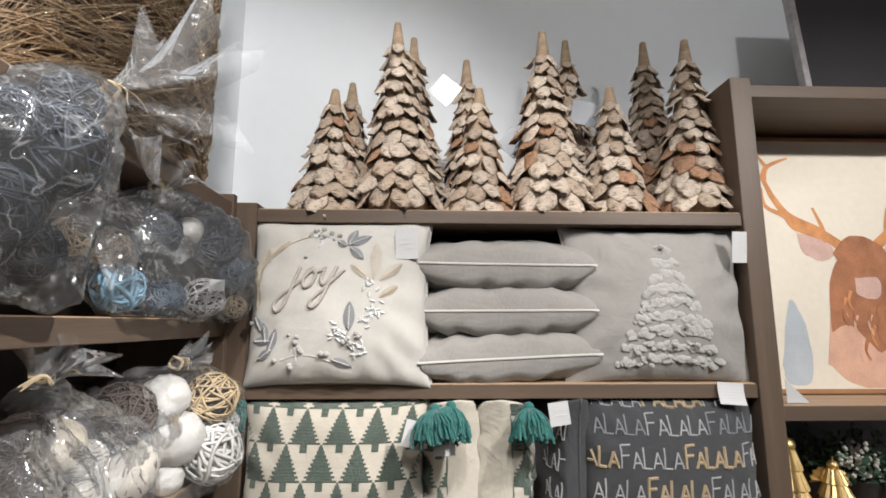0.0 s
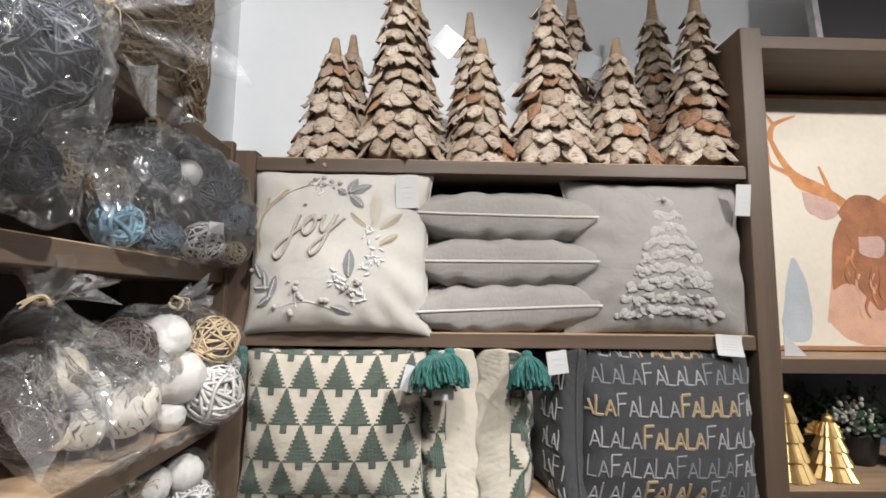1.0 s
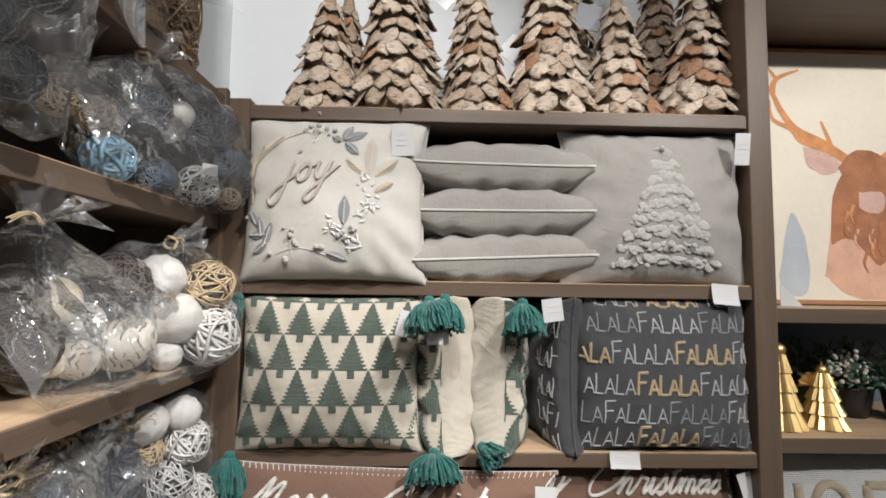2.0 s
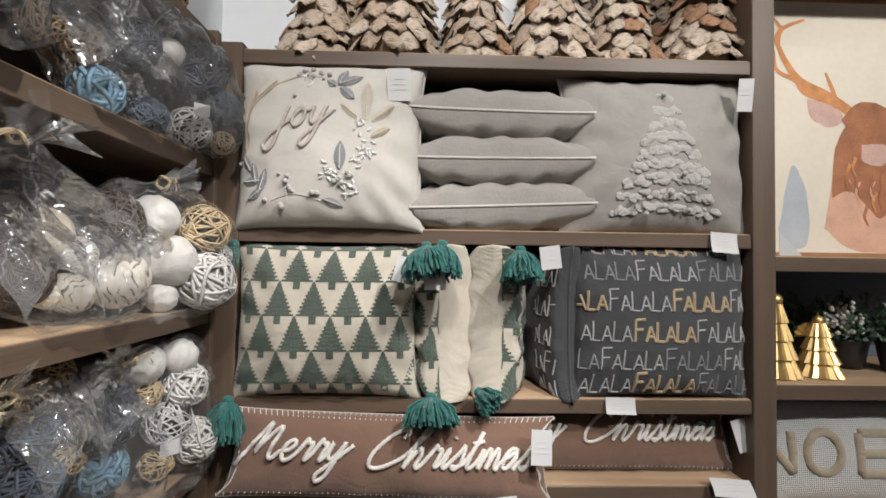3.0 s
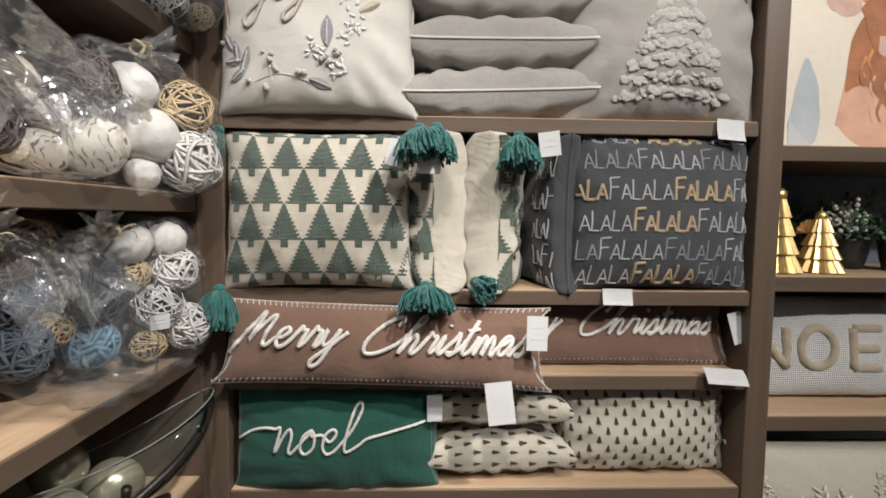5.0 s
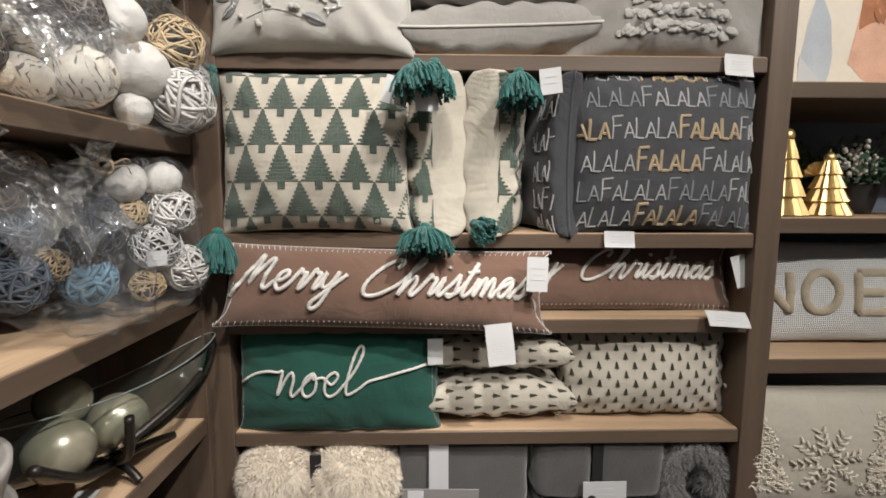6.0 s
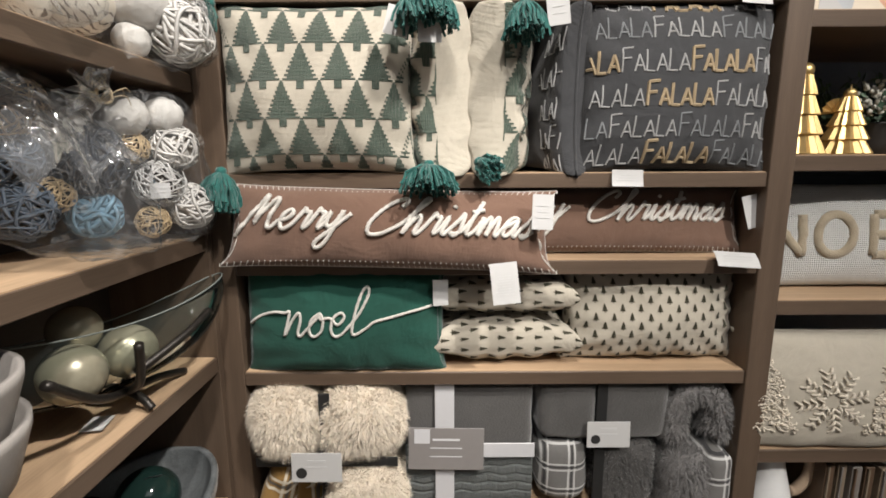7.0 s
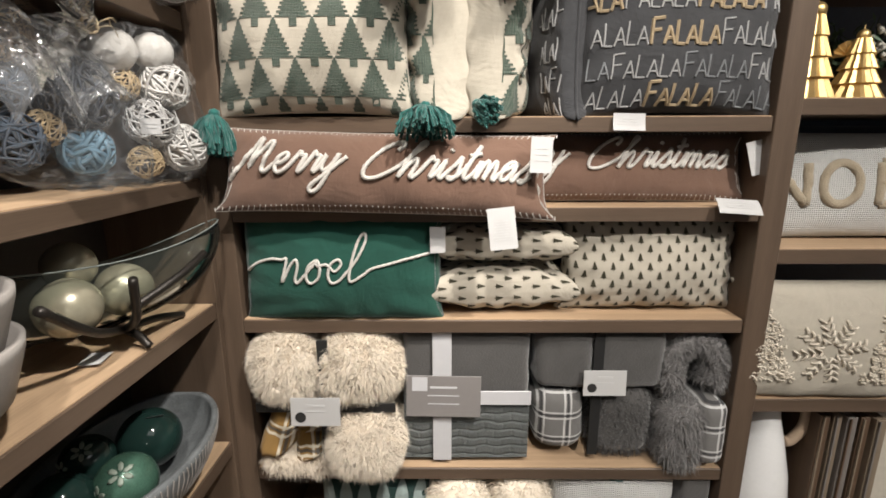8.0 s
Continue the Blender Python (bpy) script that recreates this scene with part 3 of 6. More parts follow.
for cx, cz, n, sp in ((-0.086, -0.082, 4, 0.010), (-0.079, -0.114, 3, 0.008), (-0.134, -0.136, 2, 0.006), (-0.099, -0.150, 2, 0.006), (-0.020, -0.120, 3, 0.007), (-0.047, 0.156, 12, 0.018), (-0.012, 0.152, 4, 0.008), (0.030, -0.098, 8, 0.014), (0.044, -0.080, 4, 0.010), (-0.205, 0.082, 1, 0.004), (-0.196, -0.052, 1, 0.004)):
    for k in range(n):
        r = rng.uniform(0.0035, 0.0065)
        mm = Matrix.Translation(joy_p(cx + rng.gauss(0, sp * 0.7), cz + rng.gauss(0, sp * 0.6), -1, r * 0.4))
        bmesh.ops.create_icosphere(bm, subdivisions=2, radius=r, matrix=mm)
tagged(part("beadwork", bm, WOOL, joy, "white wool beads and petals", True), kind="stuff")
bm = bmesh.new()
tube_into(bm, [joy_p(-0.120 + 0.0115 * k, -0.136 + 0.012 * math.sin(k * 0.35), -1, 0.0008) for k in range(11)], 0.0012, 4)
tube_into(bm, [joy_p(-0.090 + 0.001 * k, -0.095 - 0.006 * k, -1, 0.0008) for k in range(8)], 0.0010, 4)
for cx, cz, n, sp in ((0.078, 0.030, 9, 0.012), (0.090, -0.018, 12, 0.013), (0.072, -0.052, 10, 0.013), (0.008, -0.082, 16, 0.014), (0.052, -0.112, 14, 0.013), (-0.047, 0.150, 10, 0.016)):
    for k in range(n):
        x, z, a = cx + rng.gauss(0, sp * 0.7), cz + rng.gauss(0, sp * 0.7), rng.uniform(0, 6.28)
        leaf_on(bm, joy_p, x, z, a, 0.013, 0.0036, 0.0016)
tagged(part("silver_stitching", bm, SILVERT, joy), kind="stuff")

# tufted wool tree: ragged tiers of soft lumps
bm = bmesh.new()
rng = random.Random(8)
for tier in range(9):
    z = 0.128 - tier * 0.033
    half = 0.014 + 0.0135 * tier
    for k in range(7 + 4 * tier):
        x = -half + 2 * half * (k + rng.uniform(0.1, 0.9)) / (7 + 4 * tier)
        zz = z + rng.uniform(-0.008, 0.008) - 0.012 * (abs(x) / half) ** 2 * (1 if tier > 1 else 0)
        r = rng.uniform(0.0065, 0.0105)
        mm = Matrix.Translation(wool_p(x + 0.005, zz, -1, 0.0)) @ pose(0, 0, 0, 0, 40 * x / half + rng.uniform(-25, 25), 0) @ Matrix.Diagonal((rng.uniform(1.1, 1.7), 0.30, rng.uniform(0.8, 1.2), 1))
        bmesh.ops.create_icosphere(bm, subdivisions=2, radius=r, matrix=mm)
for v in bm.verts:
    v.co += 0.0034 * Vector((noise.noise(v.co * 130), noise.noise(v.co * 130 + Vector((9, 0, 0))), noise.noise(v.co * 130 + Vector((0, 9, 0)))))
part("wool_tree", bm, WOOL, wool, "tufted ivory wool tree", True)
for x, z in ((-0.075, -0.125), (0.01, -0.105), (0.055, -0.145), (-0.045, -0.155), (0.06, -0.105), (0.0, 0.135), (0.035, -0.06)):
    bm = bmesh.new()
    bmesh.ops.create_icosphere(bm, subdivisions=2, radius=0.0065, matrix=Matrix.Translation(wool_p(x, z, -1, 0.012)))
    part("wool_ball", bm, WOOL, wool, smooth=True)


def unrolled(puff, along):
    """A map from length along the cloth, measured from the middle, to the flat coordinate."""
    half = (puff.w if along == "x" else puff.h) / 2
    ts = [math.sin(math.pi / 2 * k / 200) * half for k in range(201)]
    pts = [puff(t, 0) if along == "x" else puff(0, t) for t in ts]
    arc = [0.0]
    for p, q in zip(pts, pts[1:]):
        arc.append(arc[-1] + (q - p).length)
    return arc[-1], lambda d: math.copysign(float(np.interp(abs(d), arc, ts)), d)


def stepped_trees(puff, parent, x0, x1, z0, z1, pitch, row, s=-1, fx=lambda v: v, seg=0.012, lift=0.0011, drop=0.022, phase=0.0):
    """Woven trees with stepped sides in staggered rows."""
    rows = int((z1 - z0) / row) + 2
    for j in range(-1, rows):
        zb = z1 - drop - (j + 1) * row
        off = pitch / 2 if j % 2 else 0
        for i in range(-1, int((x1 - x0) / pitch) + 2):
            cx = x0 + i * pitch + off + phase
            steps = 18
            bm = bmesh.new()
            strips = [(zb + row * k / steps, zb + row * (k + 1) / steps, pitch * 0.465 * (1 - k / (steps + 0.6)) * (1.0 if k % 2 == 0 else 0.79)) for k in range(steps)]
            strips.append((zb - row * 0.22, zb, pitch * 0.10))
            for a, b, hw in strips:
                l, r = max(x0, cx - hw), min(x1, cx + hw)
                a, b = max(a, z0), min(b, z1)
                if r - l < 1e-4 or b - a < 1e-5:
                    continue
                n = max(1, int((r - l) / seg))
                lo = [bm.verts.new(puff(fx(l + (r - l) * q / n), a, s, lift)) for q in range(n + 1)]
                hi = [bm.verts.new(puff(fx(l + (r - l) * q / n), b, s, lift)) for q in range(n + 1)]
                for q in range(n):
                    f = (lo[q], lo[q + 1], hi[q + 1], hi[q])
                    bm.faces.new(f if s < 0 else f[::-1])
            if bm.verts:
                part("woven_tree", bm, TREEGREEN, parent)
            else:
                bm.free()


stepped_trees(green_p, green, -0.208, 0.208, -0.175, 0.175, 0.0785, 0.0765, drop=0.0135, phase=-0.0095)
for puff, ob, sgn in ((edge_a, side_a, 1), (edge_b, side_b, -1)):
    ln, fx = unrolled(puff, "x")
    lo, hi = sorted((sgn * (ln - 0.122), sgn * (ln - 0.004)))
    stepped_trees(puff, ob, lo, hi, -0.166, 0.166, 0.0815, 0.0765, -1, fx, 0.003, 0.0035)


def tiny_trees(puff, parent, px=0.043, pz=0.0215, turn=False):
    """Small printed trees in staggered rows, over both faces of the cushion and round its edges."""
    bm = bmesh.new()
    ax, fx = unrolled(puff, "x")
    az, fz = unrolled(puff, "z")
    for s in (-1, 1):
        j, z = 0, -az + 0.012
        while z < az - 0.018:
            x = -ax + 0.010 + (px / 2 if j % 2 else 0)
            while x < ax - 0.010:
                for a, b, w in ((0.0, 0.008, 0.0074), (0.006, 0.0125, 0.0055), (0.0105, 0.0175, 0.0036), (-0.003, 0.0, 0.0018)):
                    if turn:
                        tri = ((x + a, z - w), (x + a, z + w), (x + b, z + w * 0.25), (x + b, z - w * 0.25))
                        tri = tri[::-1]
                    else:
                        tri = ((x - w, z + a), (x + w, z + a), (x + w * 0.25, z + b), (x - w * 0.25, z + b))
                    vs = [bm.verts.new(puff(fx(u), fz(v), s, 0.0016)) for u, v in tri]
                    bm.faces.new(vs if s < 0 else vs[::-1])
                x += px
            z += pz
            j += 1
    return tagged(part("tree_print", bm, TREEDARK, parent, "small dark printed trees"), kind="stuff")


tiny_trees(print_p, printed)
tiny_trees(tree_up, prints[0], 0.043, 0.0225, True)
tiny_trees(tree_up2, prints[1], 0.043, 0.0225, True)

# FALALA in rows
STICK = {"F": (0.62, (((0, 0), (.04, 1)), ((.04, 1), (.58, 1.04)), ((.02, .55), (.45, .58)))),
         "A": (0.60, (((0, 0), (.25, .78)), ((.25, .78), (.52, 0)), ((.1, .26), (.42, .26)))),
         "L": (0.52, (((.04, .98), (0, .02)), ((0, .02), (.42, 0))))}


def falala(puff, parent, x0, x1, z, size, start, kinds, s=-1):
    x = x0 - start
    order = iter(kinds * 3)
    while x < x1:
        kind = next(order)
        for ch in "FALALA":
            adv, lines = STICK[ch]
            tall = 1.0 if ch == "F" else 0.95 if ch == "L" else 0.92
            bm = bmesh.new()
            for (ax, az), (bx, bz) in lines:
                pts = []
                for q in range(5):
                    px, pz = x + size * (ax + (bx - ax) * q / 4), z + 1.17 * size * tall * (az + (bz - az) * q / 4)
                    pts.append((px, pz))
                if all(x0 < p[0] < x1 for p in pts):
                    tube_into(bm, [puff(px, pz, s, 0.0008) for px, pz in pts], 0.0035 if kind is LETTERGOLD else 0.0019, 5)
            if bm.verts:
                part("letter", bm, kind, parent)
            else:
                bm.free()
            x += size * adv
        x += size * 0.06


rng = random.Random(14)
for j, (z, st, kinds) in enumerate(((0.158, 0.0, (LETTER, LETTERGOLD, LETTER)), (0.095, 0.006, (LETTERDIM, LETTER, LETTERDIM)), (0.024, 0.075, (LETTERGOLD, LETTER)), (-0.045, 0.019, (LETTER, LETTERGOLD)), (-0.110, 0.092, (LETTERDIM, LETTER)), (-0.168, 0.013, (LETTER, LETTERGOLD, LETTERDIM)))):
    falala(fala_p, fala, -0.207, 0.209, z, 0.0412, st, kinds)
    falala(edge_c, side_c, 0.10, 0.196, z - 0.01, 0.0425, st, (LETTER, kinds[1], LETTER))

# corded script
script("Merry", merry_p, -0.332, -0.012, 0.042, 0.0046, YARN, merry, 0.45, stretch=1.13)
script("Christmas", merry_p, -0.052, -0.018, 0.043, 0.0046, YARN, merry, 0.45, stretch=1.14)
script("Christmas", merry2_p, -0.045, -0.012, 0.041, 0.0040, YARN, merry2, 0.45, stretch=1.13)
script("y", merry2_p, -0.135, -0.012, 0.040, 0.0040, YARN, merry2, 0.45)
script("noel", noel_p, -0.138, -0.034, 0.056, 0.0034, YARN, noel, 0.2, before=((-1.5, .45), (-1.1, .8), (-.5, 1.0), (-.05, .98)), after=((.3, .62), (0.95, .8), (1.7, 1.02), (2.45, 1.2)), stretch=1.03)
seam_stitch("blanket_stitch", merry_p, YARN, merry)
seam_stitch("blanket_stitch", merry2_p, YARN, merry2)
seam_stitch("blanket_stitch", noel_p, SAGE, noel)


def block_letter(puff, parent, ch, x0, z0, w, h, r):
    """A plush block letter made of fat padded strokes."""
    shapes = {"N": (((0, 0), (0, 1)), ((0, 1), (1, 0)), ((1, 0), (1, 1))), "E": (((0, 0), (0, 1)), ((0, 1), (.9, 1)), ((0, .5), (.8, .5)), ((0, 0), (.9, 0))), "L": (((0, 1), (0, 0)), ((0, 0), (.9, 0)))}
    bm = bmesh.new()
    if ch == "O":
        pts = [puff(x0 + w * (0.5 + 0.5 * math.cos(a)), z0 + h * (0.5 + 0.5 * math.sin(a)), -1, 0.001) for a in [2 * math.pi * k / 28 for k in range(28)]]
        tube_into(bm, pts, r, 8, True)
    else:
        for (ax, az), (bx, bz) in shapes[ch]:
            tube_into(bm, [puff(x0 + w * (ax + (bx - ax) * q / 8), z0 + h * (az + (bz - az) * q / 8), -1, 0.001) for q in range(9)], r, 8)
    for v in bm.verts:
        v.co.y += r * 0.45
        v.co += 0.001 * Vector((noise.noise(v.co * 300), noise.noise(v.co * 300 + Vector((5, 0, 0))), 0))
    part("letter", bm, LETTERTAN, parent, "beige plush letter", True)


for ch, x in (("N", -0.338), ("O", -0.222), ("E", -0.094), ("L", 0.026)):
    block_letter(word_p, word, ch, x, -0.045, 0.080, 0.098, 0.0125)

# tufted trees and snowflake on the cream lumbar cushion
bm = bmesh.new()
rng = random.Random(3)
for cx in (-0.285, -0.005):
    for k in range(330):
        t = rng.random() ** 0.7
        z = 0.10 - 0.19 * t
        hw = 0.008 + 0.055 * t
        x = cx + rng.uniform(-hw, hw)
        a = rng.uniform(0, 6.28)
        tube_into(bm, [tuft_p(x, z, -1, 0.001), tuft_p(x + 0.005 * math.cos(a), z + 0.005 * math.sin(a), -1, 0.006), tuft_p(x + 0.010 * math.cos(a), z + 0.010 * math.sin(a), -1, 0.002)], 0.0022, 4)
for k in range(8):
    a = k * math.pi / 4 + 0.2
    for q in range(4):
        r = 0.018 + q * 0.016
        bx, bz = -0.145 + r * math.cos(a), -0.01 + r * math.sin(a)
        for sd in (-1, 1):
            tube_into(bm, smooth_line([tuft_p(bx, bz, -1, 0.001), tuft_p(bx + 0.009 * math.cos(a + sd * .8), bz + 0.009 * math.sin(a + sd * .8), -1, 0.007), tuft_p(bx + 0.019 * math.cos(a + sd * .8), bz + 0.019 * math.sin(a + sd * .8), -1, 0.001)], 3), 0.0027, 5)
tagged(part("tufting", bm, mat("beige_tufting", (0.66, 0.60, 0.51), 0.95, vary=0.15, scale=60, bump=0.6, bump_scale=300), tuft, "beige tufted trees and snowflake"), kind="stuff")

# tassels and tags
tassel(pose(-0.165, -0.075, 1.672, -18, 0, 20), 0.075, 0.052, 1)
tassel(pose(-0.130, -0.065, 1.676, -10, 12, 20), 0.068, 0.045, 2)
tassel(pose(0.045, -0.03, 1.668, -12, 0, 0), 0.075, 0.044, 3)
tassel(pose(-0.150, -0.055, 1.348, -20, 0, 0), 0.062, 0.056, 4)
tassel(pose(-0.045, -0.03, 1.352, -60, 30, 60), 0.05, 0.028, 5)
tassel(pose(-0.585, -0.045, 1.336, -8, 4, 0), 0.085, 0.043, 6)
tassel(pose(-0.592, -0.02, 1.672, -8, 10, 0), 0.055, 0.018, 7)
tag("white swing tag with small print on the ivory cushion", pose(-0.233, -0.035, 2.068, 4, -3, 3), 0.052, 0.072, 3)
tag("white swing tag hanging on the grey tree cushion", pose(0.565, -0.025, 2.068, 4, 3, -12), 0.032, 0.075, 3)
tag("white price label folded over the shelf edge", pose(0.523, -0.004, 1.714, -2, 4, 0), 0.062, 0.048, 4, fold=-0.012)
tag("white price label on the shelf edge", pose(0.282, -0.004, 1.334, -2, 1, 0), 0.068, 0.036, 3, fold=-0.008)
tag("white swing tag on the mocha cushion", pose(0.085, -0.078, 1.286, -6, 2, 0), 0.044, 0.072, 3)
tag("white care label hanging from the mocha cushion", pose(0.005, -0.07, 1.142, -10, -6, 0), 0.058, 0.088, 8)
tag("white swing tag beside the green tassel", pose(-0.145, -0.085, 1.618, -3, 0, 8), 0.046, 0.040, 2)
tag("white swing tag behind the green tassel", pose(-0.200, -0.078, 1.645, -3, 14, 0), 0.048, 0.055, 2)
tag("pale tag on the charcoal cushion", pose(0.110, -0.03, 1.676, 4, -8, 0), 0.046, 0.052, 2)
tag("crumpled white label under the mocha cushion", pose(0.535, 0.0, 1.150, -60, 4, 0), 0.095, 0.04, 3, fold=0.01)
tag("pale swing tag on the mocha cushion behind", pose(0.575, 0.03, 1.275, -6, -14, 0), 0.035, 0.075, 2)
tag("white label at the corner of the green cushion", pose(-0.128, -0.005, 1.09, -4, 0, 10), 0.035, 0.06, 2)

# ---- birch-bark trees on the top shelf ----
def bark_mat(name, light, dark):
    m = mat(name, light, 0.8, vary=0.3, scale=2.5, bump=0.8, bump_scale=9, rand=0.45)
    next(n for n in m.node_tree.nodes if n.type == "BUMP").inputs["Distance"].default_value = 0.010
    nt = m.node_tree
    b = nt.nodes["Principled BSDF"]
    ramp = next(n for n in nt.nodes if n.type == "VALTORGB")
    co = next(n for n in nt.nodes if n.type == "TEX_COORD")
    mp = nt.nodes.new("ShaderNodeMapping")
    mp.inputs["Scale"].default_value = (1.6, 6, 8)
    nt.links.new(co.outputs["Object"], mp.inputs["Vector"])
    no = nt.nodes.new("ShaderNodeTexNoise")
    no.inputs["Scale"].default_value, no.inputs["Detail"].default_value = 1.6, 6
    nt.links.new(mp.outputs[0], no.inputs["Vector"])
    r2 = nt.nodes.new("ShaderNodeValToRGB")
    r2.color_ramp.elements[0].position, r2.color_ramp.elements[1].position = 0.28, 0.46
    nt.links.new(no.outputs["Fac"], r2.inputs[0])
    mix = nt.nodes.new("ShaderNodeMix")
    mix.data_type = "RGBA"
    nt.links.new(r2.outputs[0], mix.inputs[0])
    mix.inputs[6].default_value = (*dark, 1)
    nt.links.new(ramp.outputs[0], mix.inputs[7])
    nt.links.new(mix.outputs[2], b.inputs["Base Color"])
    return m


BARK = [bark_mat("birch_bark_pale", (0.52, 0.43, 0.345), (0.13, 0.085, 0.06)), bark_mat("birch_bark_tan", (0.42, 0.325, 0.245), (0.10, 0.065, 0.045)), bark_mat("birch_bark_rust", (0.34, 0.19, 0.11), (0.10, 0.055, 0.035))]
TWINE = mat("jute_twine", (0.33, 0.24, 0.16), 0.9, vary=0.3, scale=60, bump=0.8, bump_scale=300)
FROST = mat("frosted_plastic_tag", (0.22, 0.23, 0.25), 0.3, vary=0.05)


def scale_mesh(seed, material):
    """One curled scale of bark, hung from its top edge, 1 wide and about 1 long."""
    rng = random.Random(seed)
    bm = bmesh.new()
    n, k = 6, 6
    grid = {}
    for s in (0, 1):
        for i in range(n + 1):
            for j in range(k + 1):
                v = j / k
                half = 0.5 * (1 - max(0, v - 0.35) ** 2 * 1.9) * (1 + 0.06 * math.sin(seed + 5 * v)) if v > 0.35 else 0.5 * (0.82 + 0.5 * v)
                u = -1 + 2 * i / n
                x = u * max(0.12, half)
                y = -0.16 * (1 - u * u) - 0.10 * v * v * (1 + 0.8 * math.sin(seed * 3 + u * 2)) - (0.045 if s == 0 else 0)
                z = -v * (1.0 - 0.10 * u * u) + 0.03 * math.sin(seed + 4 * u)
                grid[s, i, j] = bm.verts.new((x, y + 0.03 * math.sin(7 * v + seed + 3 * u), z))
    for i in range(n):
        for j in range(k):
            f = [grid[0, i, j], grid[0, i, j + 1], grid[0, i + 1, j + 1], grid[0, i + 1, j]]
            bm.faces.new(f)
            bm.faces.new([grid[1, i, j], grid[1, i + 1, j], grid[1, i + 1, j + 1], grid[1, i, j + 1]])
    rim = [(i, 0) for i in range(n)] + [(n, j) for j in range(k)] + [(i, k) for i in range(n, 0, -1)] + [(0, j) for j in range(k, 0, -1)]
    for a, b in zip(rim, rim[1:] + rim[:1]):
        bm.faces.new((grid[0, a[0], a[1]], grid[0, b[0], b[1]], grid[1, b[0], b[1]], grid[1, a[0], a[1]]))
    bmesh.ops.recalc_face_normals(bm, faces=bm.faces)
    me = bpy.data.meshes.new("bark_scale")
    bm.to_mesh(me)
    bm.free()
    me.materials.append(material)
    me.shade_smooth()
    return me


SCALES = [scale_mesh(s, BARK[k]) for s, k in ((1, 0), (2, 0), (3, 1), (4, 1), (5, 1), (6, 2), (7, 0), (8, 1), (9, 0), (10, 0))]


def bark_tree(x, y, height, radius, seed, label, lean=0.0):
    root = thing("bark_tree", label, "decorative tree", pose(x, y, 2.123, 0, lean, 0), "birch bark trees")
    rng = random.Random(seed)
    part("core", lathe_bm([(radius * 0.82, 0), (radius * 0.5, height * 0.45), (0.022, height * 0.82), (0.018, height * 0.86)], 20), TWINE, root, smooth=True)
    prof, n = [], 18
    for k in range(n + 1):
        t = k / n
        prof.append(((0.021 - 0.012 * t) * (1 + 0.10 * (k % 2)), height * (0.82 + 0.18 * t)))
    prof.append((0.0005, height * 1.003))
    part("twine_tip", lathe_bm(prof, 14), TWINE, root, "jute twine wound round the tip")
    rows = max(8, round(height / 0.046))
    for j in range(rows):
        t = j / (rows - 1)
        z = height * (0.10 + 0.75 * t)
        r = radius * (0.86 - 0.66 * t ** 0.9)
        size = (0.062 - 0.024 * t) * (radius / 0.1) ** 0.4
        count = max(5, round(2 * math.pi * r / (size * 0.72)))
        a0 = rng.uniform(0, 6.28)
        for k in range(count):
            a = a0 + 2 * math.pi * k / count + rng.uniform(-0.12, 0.12)
            ob = new("bark_scale", rng.choice(SCALES))
            ob.parent = root
            q = size * rng.uniform(0.9, 1.15)
            tilt = rng.uniform(14, 34) + (8 if rng.random() < 0.15 else 0)
            m = Matrix.Rotation(a + math.pi / 2, 4, "Z") @ Matrix.Translation((0, -r, z + rng.uniform(-0.006, 0.006))) @ pose(0, 0, 0, -tilt, rng.uniform(-14, 14), rng.uniform(-8, 8))
            ob.matrix_basis = m @ Matrix.Diagonal((q, q, q * 1.05, 1))
    return root


for n, (x, y, h, r, lean, what) in enumerate((
    (-0.447, 0.12, 0.365, 0.092, 1, "short birch bark tree with a twine tip on the top shelf"),
    (-0.262, 0.12, 0.570, 0.106, -1, "tall birch bark tree with overlapping pale scales"),
    (-0.048, 0.12, 0.375, 0.082, 1, "short slim birch bark tree with a twine tip"),
    (0.140, 0.12, 0.552, 0.104, 0, "tall birch bark tree with curled brown scales"),
    (0.327, 0.12, 0.385, 0.090, 0, "short birch bark tree with dark curled scales"),
    (0.535, 0.12, 0.535, 0.088, 2, "tall slim birch bark tree with rusty lower scales"),
    (-0.425, 0.30, 0.480, 0.085, 0, "birch bark tree standing behind a shorter one"),
    (-0.232, 0.30, 0.640, 0.095, 0, "tall birch bark tree standing behind another"),
    (-0.062, 0.30, 0.565, 0.080, 0, "slim birch bark tree standing behind a shorter one"),
    (0.262, 0.30, 0.640, 0.092, 0, "tall birch bark tree standing behind another"),
    (0.520, 0.30, 0.640, 0.092, 0, "tall pale birch bark tree standing at the back"))):
    bark_tree(x, y, h, r, 40 + n, what, lean)

for x, y, z, a, s in ((-0.135, 0.2, 2.535, 40, 0.075), (0.068, 0.22, 2.38, 42, 0.07), (0.265, 0.16, 2.45, 12, 0.07), (0.625, 0.30, 2.40, 20, 0.08)):
    root = thing("price_tag", "pale grey plastic tag hanging from a bark tree", "tag", pose(x, y, z, 3, a, 0))
    part("card", box_bm(-s / 2, s / 2, -0.0006, 0.0006, -s / 2, s / 2, 0), FROST, root)

# ---- bags of woven balls on the corner bay ----
def strand_mat(name, color):
    return mat(name, color, 0.6, vary=0.3, scale=4, bump=0.3, bump_scale=40, rand=0.1)


